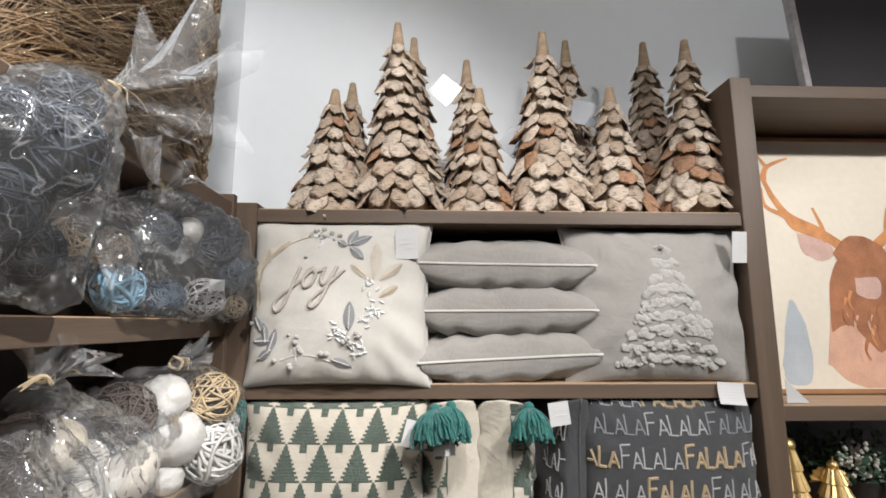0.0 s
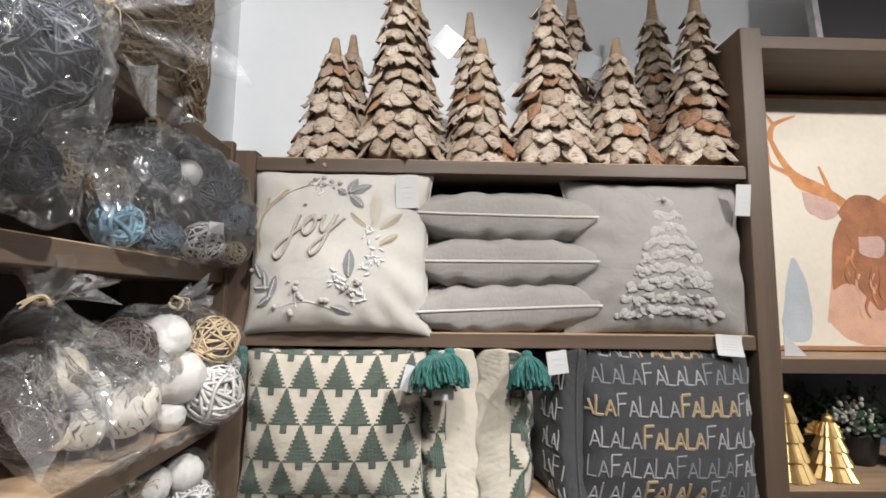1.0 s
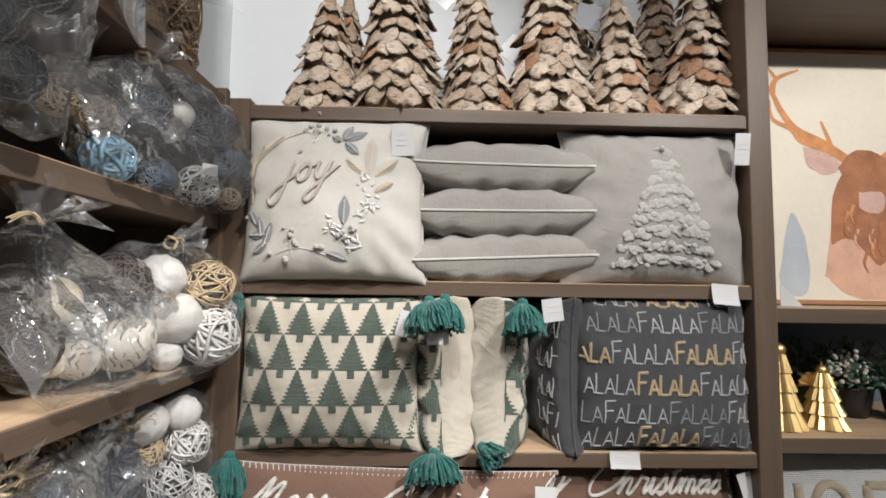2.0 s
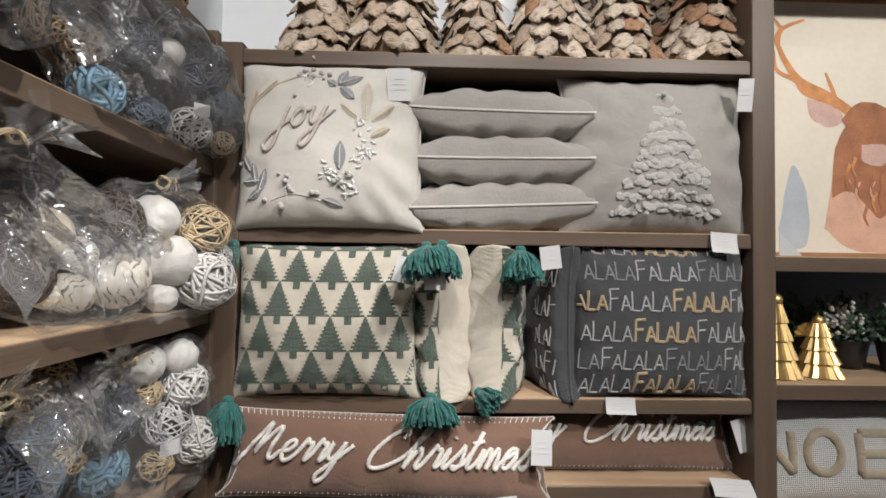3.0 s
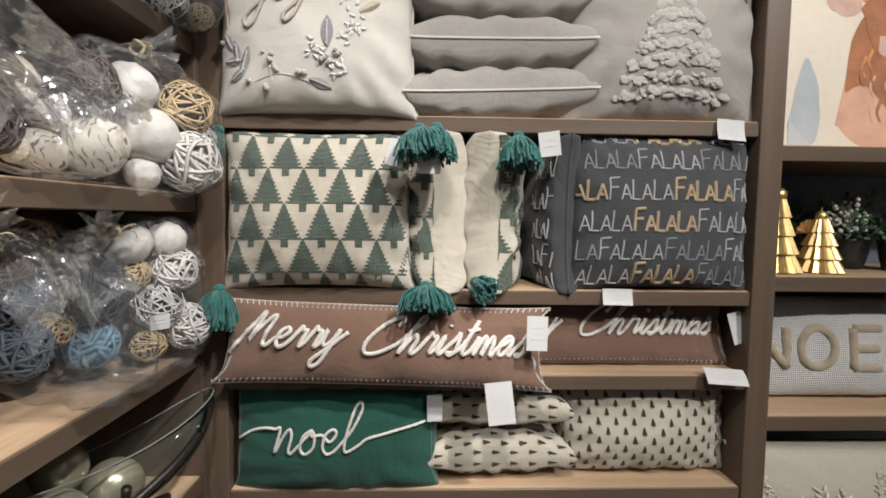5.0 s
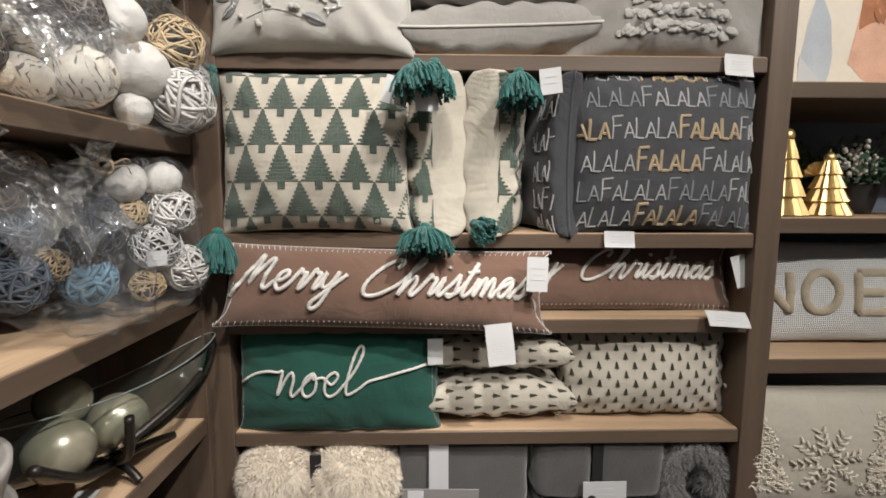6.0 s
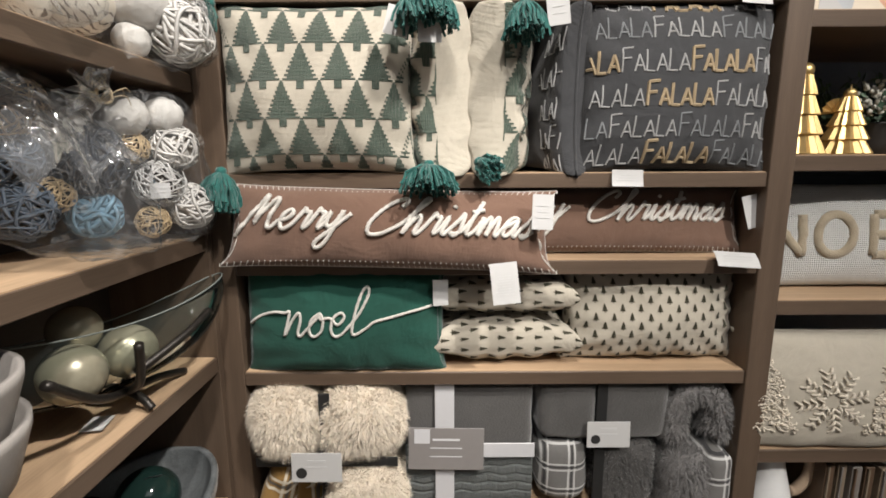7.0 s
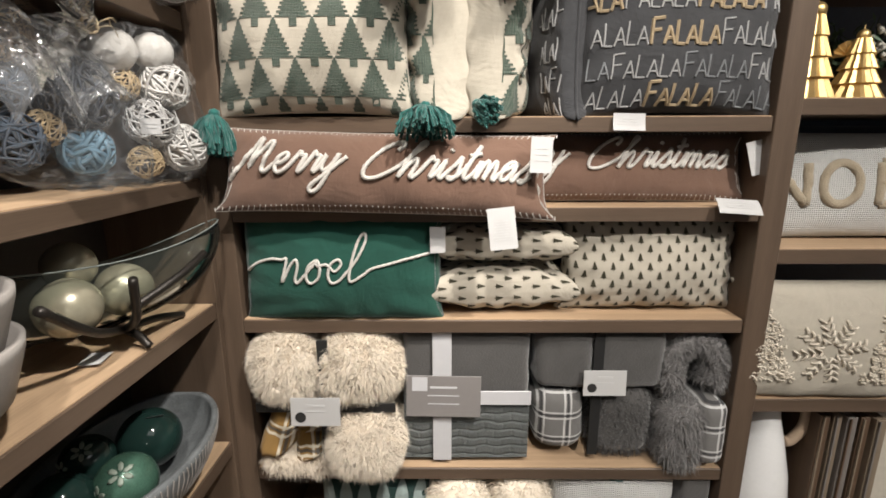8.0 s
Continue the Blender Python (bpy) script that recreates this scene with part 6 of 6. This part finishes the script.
patch(((-0.27, -0.20), (-0.22, -0.03), (-0.19, -0.12), (-0.20, -0.24), (-0.26, -0.25)), MIST)
patch(((-0.15, -0.20), (-0.11, -0.05), (-0.06, 0.05), (0.06, 0.05), (0.11, -0.05), (0.15, -0.20), (0.08, -0.255), (-0.08, -0.255)), RUSTPALE)
patch(((-0.125, -0.12), (-0.10, 0.02), (-0.05, 0.09), (0.05, 0.09), (0.10, 0.02), (0.125, -0.12), (0.06, -0.09), (0.0, -0.17), (-0.07, -0.10)), RUST)
for s in (-1, 1):
    patch(((s * 0.165, 0.155), (s * 0.155, 0.10), (s * 0.11, 0.075), (s * 0.07, 0.10), (s * 0.10, 0.14)), BLUSH)
    limb(((s * 0.05, 0.12), (s * 0.107, 0.165), (s * 0.179, 0.207), (s * 0.215, 0.265), (s * 0.233, 0.315), (s * 0.265, 0.357)), 0.030, 0.008, ORANGE)
    limb(((s * 0.233, 0.315), (s * 0.215, 0.357), (s * 0.15, 0.386)), 0.020, 0.006, ORANGE)
    limb(((s * 0.215, 0.352), (s * 0.236, 0.393)), 0.014, 0.005, ORANGE)
    limb(((s * 0.079, 0.143), (s * 0.164, 0.172), (s * 0.19, 0.207), (s * 0.239, 0.236), (s * 0.243, 0.293)), 0.022, 0.007, ORANGE)
    limb(((s * 0.086, 0.130), (s * 0.092, 0.18), (s * 0.107, 0.232)), 0.018, 0.006, ORANGE)
patch(((-0.075, 0.10), (-0.03, 0.145), (0.03, 0.145), (0.075, 0.10), (0.055, 0.03), (0.035, -0.02), (-0.035, -0.02), (-0.055, 0.03)), RUST)
patch(((-0.03, 0.03), (0.03, 0.03), (0.032, -0.015), (0.0, -0.03), (-0.032, -0.015)), BLUSH)
for k in range(16):
    r2 = random.Random(k)
    x, z = r2.uniform(-0.09, 0.09), r2.uniform(-0.16, 0.0)
    limb(((x, z), (x - 0.012, z - 0.03), (x - 0.004, z - 0.055)), 0.010, 0.003, r2.choice((ORANGE, RUSTPALE, RUST)))
corner_card = thing("price_tag", "white paper corner label on the painting", "tag", pose(0.672, 0.02, 1.664))
bm = bmesh.new()
vs = [bm.verts.new(p) for p in ((0, 0, 0), (0.055, 0, 0), (0, 0, 0.055), (0, 0.001, 0), (0.055, 0.001, 0), (0, 0.001, 0.055))]
for f in ((0, 1, 2), (5, 4, 3), (0, 3, 4, 1), (1, 4, 5, 2), (2, 5, 3, 0)):
    bm.faces.new([vs[i] for i in f])
part("card", bm, CARD, corner_card)

PURPLE = mat("plum_canvas", (0.075, 0.05, 0.075), 0.7, vary=0.35, scale=7)
BLACKC = mat("black_canvas", (0.012, 0.010, 0.012), 0.7, vary=0.3, scale=7)
SILVER = mat("worn_silver_frame", (0.38, 0.36, 0.36), 0.4, metal=0.4, vary=0.35, scale=30)
plum = thing("canvas_print", "plum and black canvas print standing on the tall bay", "picture", pose(1.05, 0.26, 2.463, -5, 0, 0))
part("lower_canvas", box_bm(0, 0.62, 0, 0.02, 0, 0.125, 0.001), PURPLE, plum)
part("upper_canvas", box_bm(0, 0.62, 0, 0.02, 0.126, 0.5, 0.001), BLACKC, plum)
part("frame_bar", box_bm(-0.022, -0.001, -0.006, 0.022, 0, 0.5), SILVER, plum, "worn silver frame edge")

GOLD = mat("brushed_gold", (0.68, 0.49, 0.22), 0.42, metal=0.9, vary=0.2, scale=30, bump=0.15, bump_scale=200)
for m_, hh, rr, wings, what in ((pose(0.708, 0.085, 1.366, 0, 0, 10), 0.205, 0.058, False, "gold pleated metal tree with a ball on top"), (pose(0.822, 0.09, 1.366, 0, 0, 0), 0.150, 0.056, True, "gold pleated metal ornament with fan sides"), (pose(0.775, 0.21, 1.366, 0, 0, 20), 0.165, 0.05, True, "small gold pleated ornament at the back")):
    orn = thing("gold_ornament", what, "ornament", m_, "gold ornaments")
    tiers, n = 4, 28
    for k in range(tiers):
        z0, z1 = hh * 0.86 * k / tiers, hh * 0.86 * (k + 1) / tiers + 0.002
        r0, r1 = rr * (1 - 0.66 * k / tiers), rr * (1 - 0.66 * (k + 1) / tiers) * 0.80
        bm = bmesh.new()
        rings = []
        for r, z in ((r0 * 0.88, z0), (r0, z0 + 0.002), (r1, z1), (r1 * 0.5, z1)):
            rings.append([bm.verts.new((r * (1 if i % 2 else 0.88) * math.cos(2 * math.pi * i / n), r * (1 if i % 2 else 0.88) * math.sin(2 * math.pi * i / n), z)) for i in range(n)])
        for a, b in zip(rings, rings[1:]):
            for i in range(n):
                bm.faces.new((a[i], a[(i + 1) % n], b[(i + 1) % n], b[i]))
        bm.faces.new(rings[0][::-1])
        bm.faces.new(rings[-1])
        part("pleated_tier", bm, GOLD, orn)
    bm = bmesh.new()
    bmesh.ops.create_icosphere(bm, subdivisions=3, radius=hh * 0.085, matrix=Matrix.Translation((0, 0, hh * 0.92)))
    part("ball_top", bm, GOLD, orn, smooth=True)
    bm = bmesh.new()
    tube_into(bm, [(0, 0, hh * 0.98), (0, 0, hh * 1.06)], 0.0015, 5)
    part("hook", bm, GOLD, orn)
    for s in (-1, 1) if wings else ():
        bm = bmesh.new()
        hub = Vector((s * 0.012, 0.016, hh * 0.64))
        front, back = [], []
        for k in range(9):
            a = radians(-5 + 13 * k)
            q = hub + Vector((s * 0.036 * math.cos(a), -0.004 if k % 2 else 0.003, 0.034 * math.sin(a)))
            front.append(bm.verts.new(q))
            back.append(bm.verts.new(q + Vector((0, 0.003, 0))))
        h0, h1 = bm.verts.new(hub), bm.verts.new(hub + Vector((0, 0.003, 0)))
        for k in range(8):
            bm.faces.new((h0, front[k], front[k + 1]))
            bm.faces.new((h1, back[k + 1], back[k]))
            bm.faces.new((front[k], back[k], back[k + 1], front[k + 1]))
        bmesh.ops.recalc_face_normals(bm, faces=bm.faces)
        part("fan", bm, GOLD, orn)

LEAF = mat("dark_green_leaf", (0.035, 0.075, 0.04), 0.5, vary=0.35, scale=30, rand=0.2)
LEAFG = mat("grey_green_leaf", (0.10, 0.16, 0.10), 0.5, vary=0.35, scale=30)
BLOOM = mat("ivory_blossom", (0.52, 0.50, 0.44), 0.8, vary=0.15, scale=40)
POT = mat("black_pot", (0.015, 0.014, 0.014), 0.45, vary=0.2)


def potted(x, y, label, seed, bloom):
    root = thing("potted_plant", label, "plant", pose(x, y, 1.366))
    part("pot", lathe_bm([(0.04, 0), (0.048, 0.03), (0.055, 0.075), (0.057, 0.08), (0.050, 0.078), (0.047, 0.07)], 24), POT, root, "black pot", True)
    rng = random.Random(seed)
    bm = bmesh.new()
    stems = bmesh.new()
    for k in range(46):
        a, e = rng.uniform(0, 6.28), rng.uniform(0.15, 1.3)
        ln = rng.uniform(0.07, 0.15)
        d = Vector((math.cos(a) * math.cos(e), math.sin(a) * math.cos(e), math.sin(e)))
        p0 = Vector((0, 0, 0.075))
        pts = [p0, p0 + d * ln * 0.5 + Vector((0, 0, 0.01)), p0 + d * ln]
        tube_into(stems, pts, 0.0012, 4)
        for q in range(8):
            t = 0.3 + 0.7 * q / 7
            c = p0 + d * ln * t
            f = Vector((rng.gauss(0, 1), rng.gauss(0, 1), rng.gauss(0, 1))).normalized()
            s = f.cross(d).normalized()
            L, W = rng.uniform(0.016, 0.030), rng.uniform(0.004, 0.007)
            v = [bm.verts.new(c), bm.verts.new(c + f * L * 0.5 + s * W), bm.verts.new(c + f * L), bm.verts.new(c + f * L * 0.5 - s * W)]
            bm.faces.new(v)
    tagged(part("foliage", bm, LEAFG if not bloom else LEAF, root, "small green leaves"), kind="stuff")
    tagged(part("stemwork", stems, LEAF, root), kind="stuff")
    if bloom:
        bm = bmesh.new()
        for k in range(70):
            p = Vector((rng.gauss(-0.045, 0.02), rng.gauss(-0.05, 0.015), rng.gauss(0.135, 0.02)))
            bmesh.ops.create_icosphere(bm, subdivisions=1, radius=rng.uniform(0.004, 0.008), matrix=Matrix.Translation(p))
        tagged(part("blossom", bm, BLOOM, root, "ivory blossoms", True), kind="stuff")


potted(0.985, 0.20, "green plant with ivory blossoms in a black pot", 3, True)
potted(1.08, 0.13, "grey green leafy plant in a black pot", 4, False)
potted(0.93, 0.27, "dark leafy plant in a black pot at the back", 6, False)
folded = thing("folded_blanket", "slate blue folded blanket behind a white cushion", "blanket", pose(0.97, 0.326, 1.036))
part("fold", rounded_box(0.60, 0.06, 0.275, 0.026, 4, 0.003, 4), mat("slate_blue_plush", (0.09, 0.105, 0.14), 0.95, vary=0.15, bump=0.4, sheen=0.3), folded, smooth=True).matrix_basis = pose(0, 0.0, 0.140)

# white jug and frames on the lowest shelf
GLAZE = mat("white_glaze", (0.80, 0.80, 0.80), 0.16, vary=0.04, scale=8)
CLAY = mat("raw_tan_clay", (0.42, 0.31, 0.22), 0.85, vary=0.15, scale=20, bump=0.4, bump_scale=150)
jug = thing("ceramic_jug", "tall white glazed jug with a raw clay handle", "jug", pose(0.748, 0.10, 0.112))
part("body", lathe_bm([(0.052, 0), (0.066, 0.01), (0.086, 0.10), (0.088, 0.17), (0.076, 0.28), (0.055, 0.38), (0.040, 0.44), (0.036, 0.47), (0.041, 0.498), (0.036, 0.498), (0.031, 0.47)], 48), GLAZE, jug, smooth=True)
bm = bmesh.new()
tube_into(bm, smooth_line([(0.036, 0, 0.475), (0.075, 0, 0.492), (0.112, 0, 0.46), (0.112, 0, 0.405), (0.085, 0, 0.365), (0.068, 0, 0.36)], 6), 0.014, 10)
part("handle", bm, CLAY, jug, "raw clay handle", True)
WOODS = [wood("walnut_frame", (0.11, 0.07, 0.045), 0.45, "Z"), wood("weathered_frame", (0.23, 0.18, 0.13), 0.6, "Z"), wood("grey_frame", (0.20, 0.18, 0.165), 0.6, "Z")]
PRINT = mat("pale_art_print", (0.52, 0.48, 0.41), 0.7, vary=0.15, scale=5)
for n, (x, y, w) in enumerate(((0.875, 0.22, 0.024), (0.907, 0.22, 0.022), (0.936, 0.21, 0.026), (0.969, 0.21, 0.024), (1.002, 0.20, 0.028))):
    fr = thing("picture_frame", "wooden picture frame filed upright, seen edge on", "picture frame", pose(x, y, 0.112, 0, 0, 0), "filed picture frames")
    part("frame_edge", box_bm(-w / 2, w / 2, -0.17, 0.12, 0, 0.47, 0.002), WOODS[n % 3], fr)
    part("frame_lip", box_bm(-w / 2 + 0.003, -w / 2 + 0.008, -0.176, -0.17, 0.003, 0.467, 0.001), WOODS[(n + 1) % 3], fr)
art = thing("framed_print", "pale art print in a slim wooden frame", "picture", pose(1.22, 0.07, 0.112, -5, 0, 0))
part("sheet", box_bm(-0.16, 0.16, 0, 0.012, 0.015, 0.46, 0), PRINT, art)
part("frame_bar", box_bm(-0.175, -0.16, -0.006, 0.016, 0, 0.475), WOODS[0], art)
part("frame_bar", box_bm(0.16, 0.175, -0.006, 0.016, 0, 0.475), WOODS[0], art)
part("frame_bar", box_bm(-0.16, 0.16, -0.006, 0.016, 0, 0.015), WOODS[0], art)
part("frame_bar", box_bm(-0.16, 0.16, -0.006, 0.016, 0.46, 0.475), WOODS[0], art)

# ---- bowls on the corner bay ----
def glass_mat():
    """Thin clear glass: see-through, faintly green, with sharp reflections."""
    m = bpy.data.materials.new("clear_glass")
    m.use_nodes = True
    nt = m.node_tree
    nt.nodes.remove(nt.nodes["Principled BSDF"])
    tr, gl, df = nt.nodes.new("ShaderNodeBsdfTransparent"), nt.nodes.new("ShaderNodeBsdfGlossy"), nt.nodes.new("ShaderNodeBsdfDiffuse")
    tr.inputs[0].default_value = (0.975, 0.99, 0.98, 1)
    gl.inputs["Roughness"].default_value = 0.03
    df.inputs[0].default_value = (0.55, 0.66, 0.62, 1)
    fr = nt.nodes.new("ShaderNodeFresnel")
    fr.inputs["IOR"].default_value = 1.14
    m1, m2 = nt.nodes.new("ShaderNodeMixShader"), nt.nodes.new("ShaderNodeMixShader")
    m1.inputs[0].default_value = 0.010
    nt.links.new(tr.outputs[0], m1.inputs[1])
    nt.links.new(df.outputs[0], m1.inputs[2])
    nt.links.new(fr.outputs[0], m2.inputs[0])
    nt.links.new(m1.outputs[0], m2.inputs[1])
    nt.links.new(gl.outputs[0], m2.inputs[2])
    nt.links.new(m2.outputs[0], nt.nodes["Material Output"].inputs["Surface"])
    return m


GLASS = glass_mat()
IRON = mat("blackened_iron", (0.03, 0.026, 0.023), 0.4, metal=0.6, vary=0.3, scale=30, bump=0.2)
PEARL = mat("olive_pearl_glass", (0.36, 0.335, 0.25), 0.26, metal=0.45, vary=0.12, scale=10)
STONE = mat("grey_stoneware", (0.30, 0.28, 0.265), 0.5, vary=0.12, scale=14, bump=0.2, bump_scale=120)
RIBBED = mat("charcoal_ribbed_ceramic", (0.12, 0.13, 0.135), 0.45, vary=0.45, scale=20, bump=0.5, bump_scale=90)
ORNG = mat("dark_green_glass", (0.012, 0.03, 0.026), 0.08, vary=0.2)
ORNL = mat("mercury_green_glass", (0.06, 0.13, 0.095), 0.25, metal=0.3, vary=0.5, scale=22)
PETAL = mat("pale_relief_paint", (0.19, 0.23, 0.19), 0.5, vary=0.1)


def boat(w, ln, h, t, lift, n=44, rows=12):
    """An oval bowl, its long axis along y, its ends rising by lift."""
    bm = bmesh.new()
    def ring(k, inner):
        a = k / rows
        z = h * (1 - math.cos(a * math.pi / 2)) ** 0.9
        r = math.sin(a * math.pi / 2) ** 0.8
        out = []
        for i in range(n):
            th = 2 * math.pi * i / n
            x, y = math.cos(th), math.sin(th)
            q = t if inner else 0
            out.append(bm.verts.new(((w / 2 - q) * r * x, (ln / 2 - q) * r * y, z + lift * (r * y) ** 2 * a + (q if k == 0 or k < rows else 0))))
        return out
    outer = [ring(k, False) for k in range(1, rows + 1)]
    inner = [ring(k, True) for k in range(1, rows + 1)]
    for rs, flip in ((outer, False), (inner, True)):
        for a, b in zip(rs, rs[1:]):
            for i in range(n):
                f = (a[i], a[(i + 1) % n], b[(i + 1) % n], b[i])
                bm.faces.new(f[::-1] if flip else f)
        bm.faces.new(rs[0][::-1] if not flip else rs[0])
    for i in range(n):
        bm.faces.new((outer[-1][i], outer[-1][(i + 1) % n], inner[-1][(i + 1) % n], inner[-1][i]))
    return bm


def ball(name, x, y, z, r, material, label, category, group="", relief=False):
    bm = bmesh.new()
    bmesh.ops.create_icosphere(bm, subdivisions=4, radius=r)
    if not relief:
        ob = link_mesh(name, bm, material, smooth=True)
        ob.matrix_world = pose(x, y, z, 20, 30, 0)
        return tagged(ob, label, category, group)
    root = thing(name, label, category, pose(x, y, z), group)
    part("globe", bm, material, root, smooth=True)
    for az, el in ((-62, 52), (-110, 10)):
        for k in range(6):
            b2 = bmesh.new()
            bmesh.ops.create_icosphere(b2, subdivisions=1, radius=1)
            ob = part("petal", b2, PETAL, root, smooth=True)
            ob.matrix_basis = Matrix.Rotation(radians(az), 4, "Z") @ Matrix.Rotation(radians(-el), 4, "Y") @ Matrix.Translation((r * 0.985, 0, 0)) @ Matrix.Rotation(k * math.pi / 3, 4, "X") @ Matrix.Translation((0, 0, r * 0.24)) @ Matrix.Diagonal((r * 0.03, r * 0.10, r * 0.19, 1))
    return root


SB = 0.914
gl = thing("glass_bowl", "long clear glass bowl with rising ends on an iron stand", "bowl", pose(-0.690, -0.270, SB + 0.050, 0, -12, -22))
part("bowl", boat(0.145, 0.52, 0.108, 0.004, 0.040), GLASS, gl, smooth=True)
# Solid tube along the rim; its colour stands in for bright reflections.
bm = bmesh.new()
tube_into(bm, [(0.0715 * math.cos(a), 0.259 * math.sin(a), 0.1095 + 0.040 * math.sin(a) ** 2) for a in [2 * math.pi * k / 60 for k in range(60)]], 0.0016, 6, True)
part("rim", bm, mat("rim_reflection", (0.17, 0.19, 0.18), 0.12, vary=0.1), gl, "glass rim, its bright reflection put into the colour", True)
st = thing("bowl_stand", "blackened iron stand with branching legs under the glass bowl", "stand", pose(-0.69, -0.255, SB))
for pts in (((0, 0, 0.034), (0.03, -0.01, 0.026), (0.050, -0.015, 0.008)), ((0, 0, 0.034), (0.012, 0.07, 0.028), (0.023, 0.142, 0.008)), ((0, 0, 0.034), (-0.06, 0.02, 0.028), (-0.12, 0.06, 0.008)), ((0, 0, 0.034), (0.055, -0.045, 0.075), (0.080, -0.075, 0.152)), ((0, 0, 0.034), (0.03, -0.11, 0.075), (0.045, -0.215, 0.150)), ((0.05, -0.045, 0.09), (0.09, 0.04, 0.125), (0.10, 0.115, 0.148))):
    bm = bmesh.new()
    tube_into(bm, smooth_line(pts, 6), 0.0075, 10)
    part("leg", bm, IRON, st, smooth=True)
for x, y, z, r in ((-0.684, -0.248, SB + 0.108, 0.047), (-0.706, -0.350, SB + 0.110, 0.048), (-0.735, -0.298, SB + 0.165, 0.040)):
    ball("glass_ball", x, y, z, r, PEARL, "olive pearl glass ball lying in the glass bowl", "ball", "olive glass balls")
tag("small white sticker lying on the shelf", pose(-0.70, -0.34, SB + 0.006, 92, 0, 10), 0.035, 0.045, 2)
for k, z in enumerate((SB, SB + 0.062)):
    sb = thing("stoneware_bowl", "round grey stoneware bowl in a stack", "bowl", pose(-0.735, -0.60, z), "stacked stoneware bowls")
    part("bowl", lathe_bm([(0.05, 0.0), (0.075, 0.012), (0.118, 0.06), (0.138, 0.125), (0.139, 0.137), (0.131, 0.137), (0.112, 0.066), (0.07, 0.022), (0.001, 0.016)], 48), STONE, sb, smooth=True)
DB = 0.554
db = thing("ribbed_bowl", "oval charcoal ribbed ceramic bowl holding glass ornaments", "bowl", pose(-0.735, -0.245, DB, 0, 0, 0))
part("bowl", boat(0.285, 0.46, 0.135, 0.012, 0.0, 56), RIBBED, db, smooth=True)
bm = bmesh.new()
for k in range(110):
    a = 2 * math.pi * k / 110
    pts = []
    for q in range(6):
        t = 0.45 + 0.52 * q / 5
        r = math.sin(t * math.pi / 2) ** 0.8
        pts.append((0.1435 * r * math.cos(a + 0.01 * math.sin(q * 2 + k)), 0.231 * r * math.sin(a + 0.01 * math.sin(q * 2 + k)), 0.135 * (1 - math.cos(t * math.pi / 2)) ** 0.9))
    tube_into(bm, pts, 0.0013, 4)
tagged(part("scored_ribs", bm, STONE, db, "pale scored ribs"), kind="stuff")
ball("glass_ornament", -0.800, -0.262, DB + 0.128, 0.047, ORNG, "dark green ornament with pale flower relief", "ornament", "glass ornaments in the bowl", True)
ball("glass_ornament", -0.703, -0.300, DB + 0.108, 0.054, ORNL, "mercury green ornament with flower relief", "ornament", "glass ornaments in the bowl", True)
ball("glass_ornament", -0.738, -0.170, DB + 0.112, 0.062, ORNG, "glossy dark green glass ornament", "ornament", "glass ornaments in the bowl")
ball("glass_ornament", -0.775, -0.362, DB + 0.116, 0.052, ORNG, "glossy dark green glass ornament", "ornament", "glass ornaments in the bowl")
tag("small white sticker on a dark glass ornament", pose(-0.712, -0.185, DB + 0.172, 50, 0, 25), 0.03, 0.022, 0)
ball("glass_ball", -0.66, -0.12, 0.202 + 0.06, 0.06, PEARL, "pale glass ball on the lowest corner shelf", "ball", "olive glass balls")
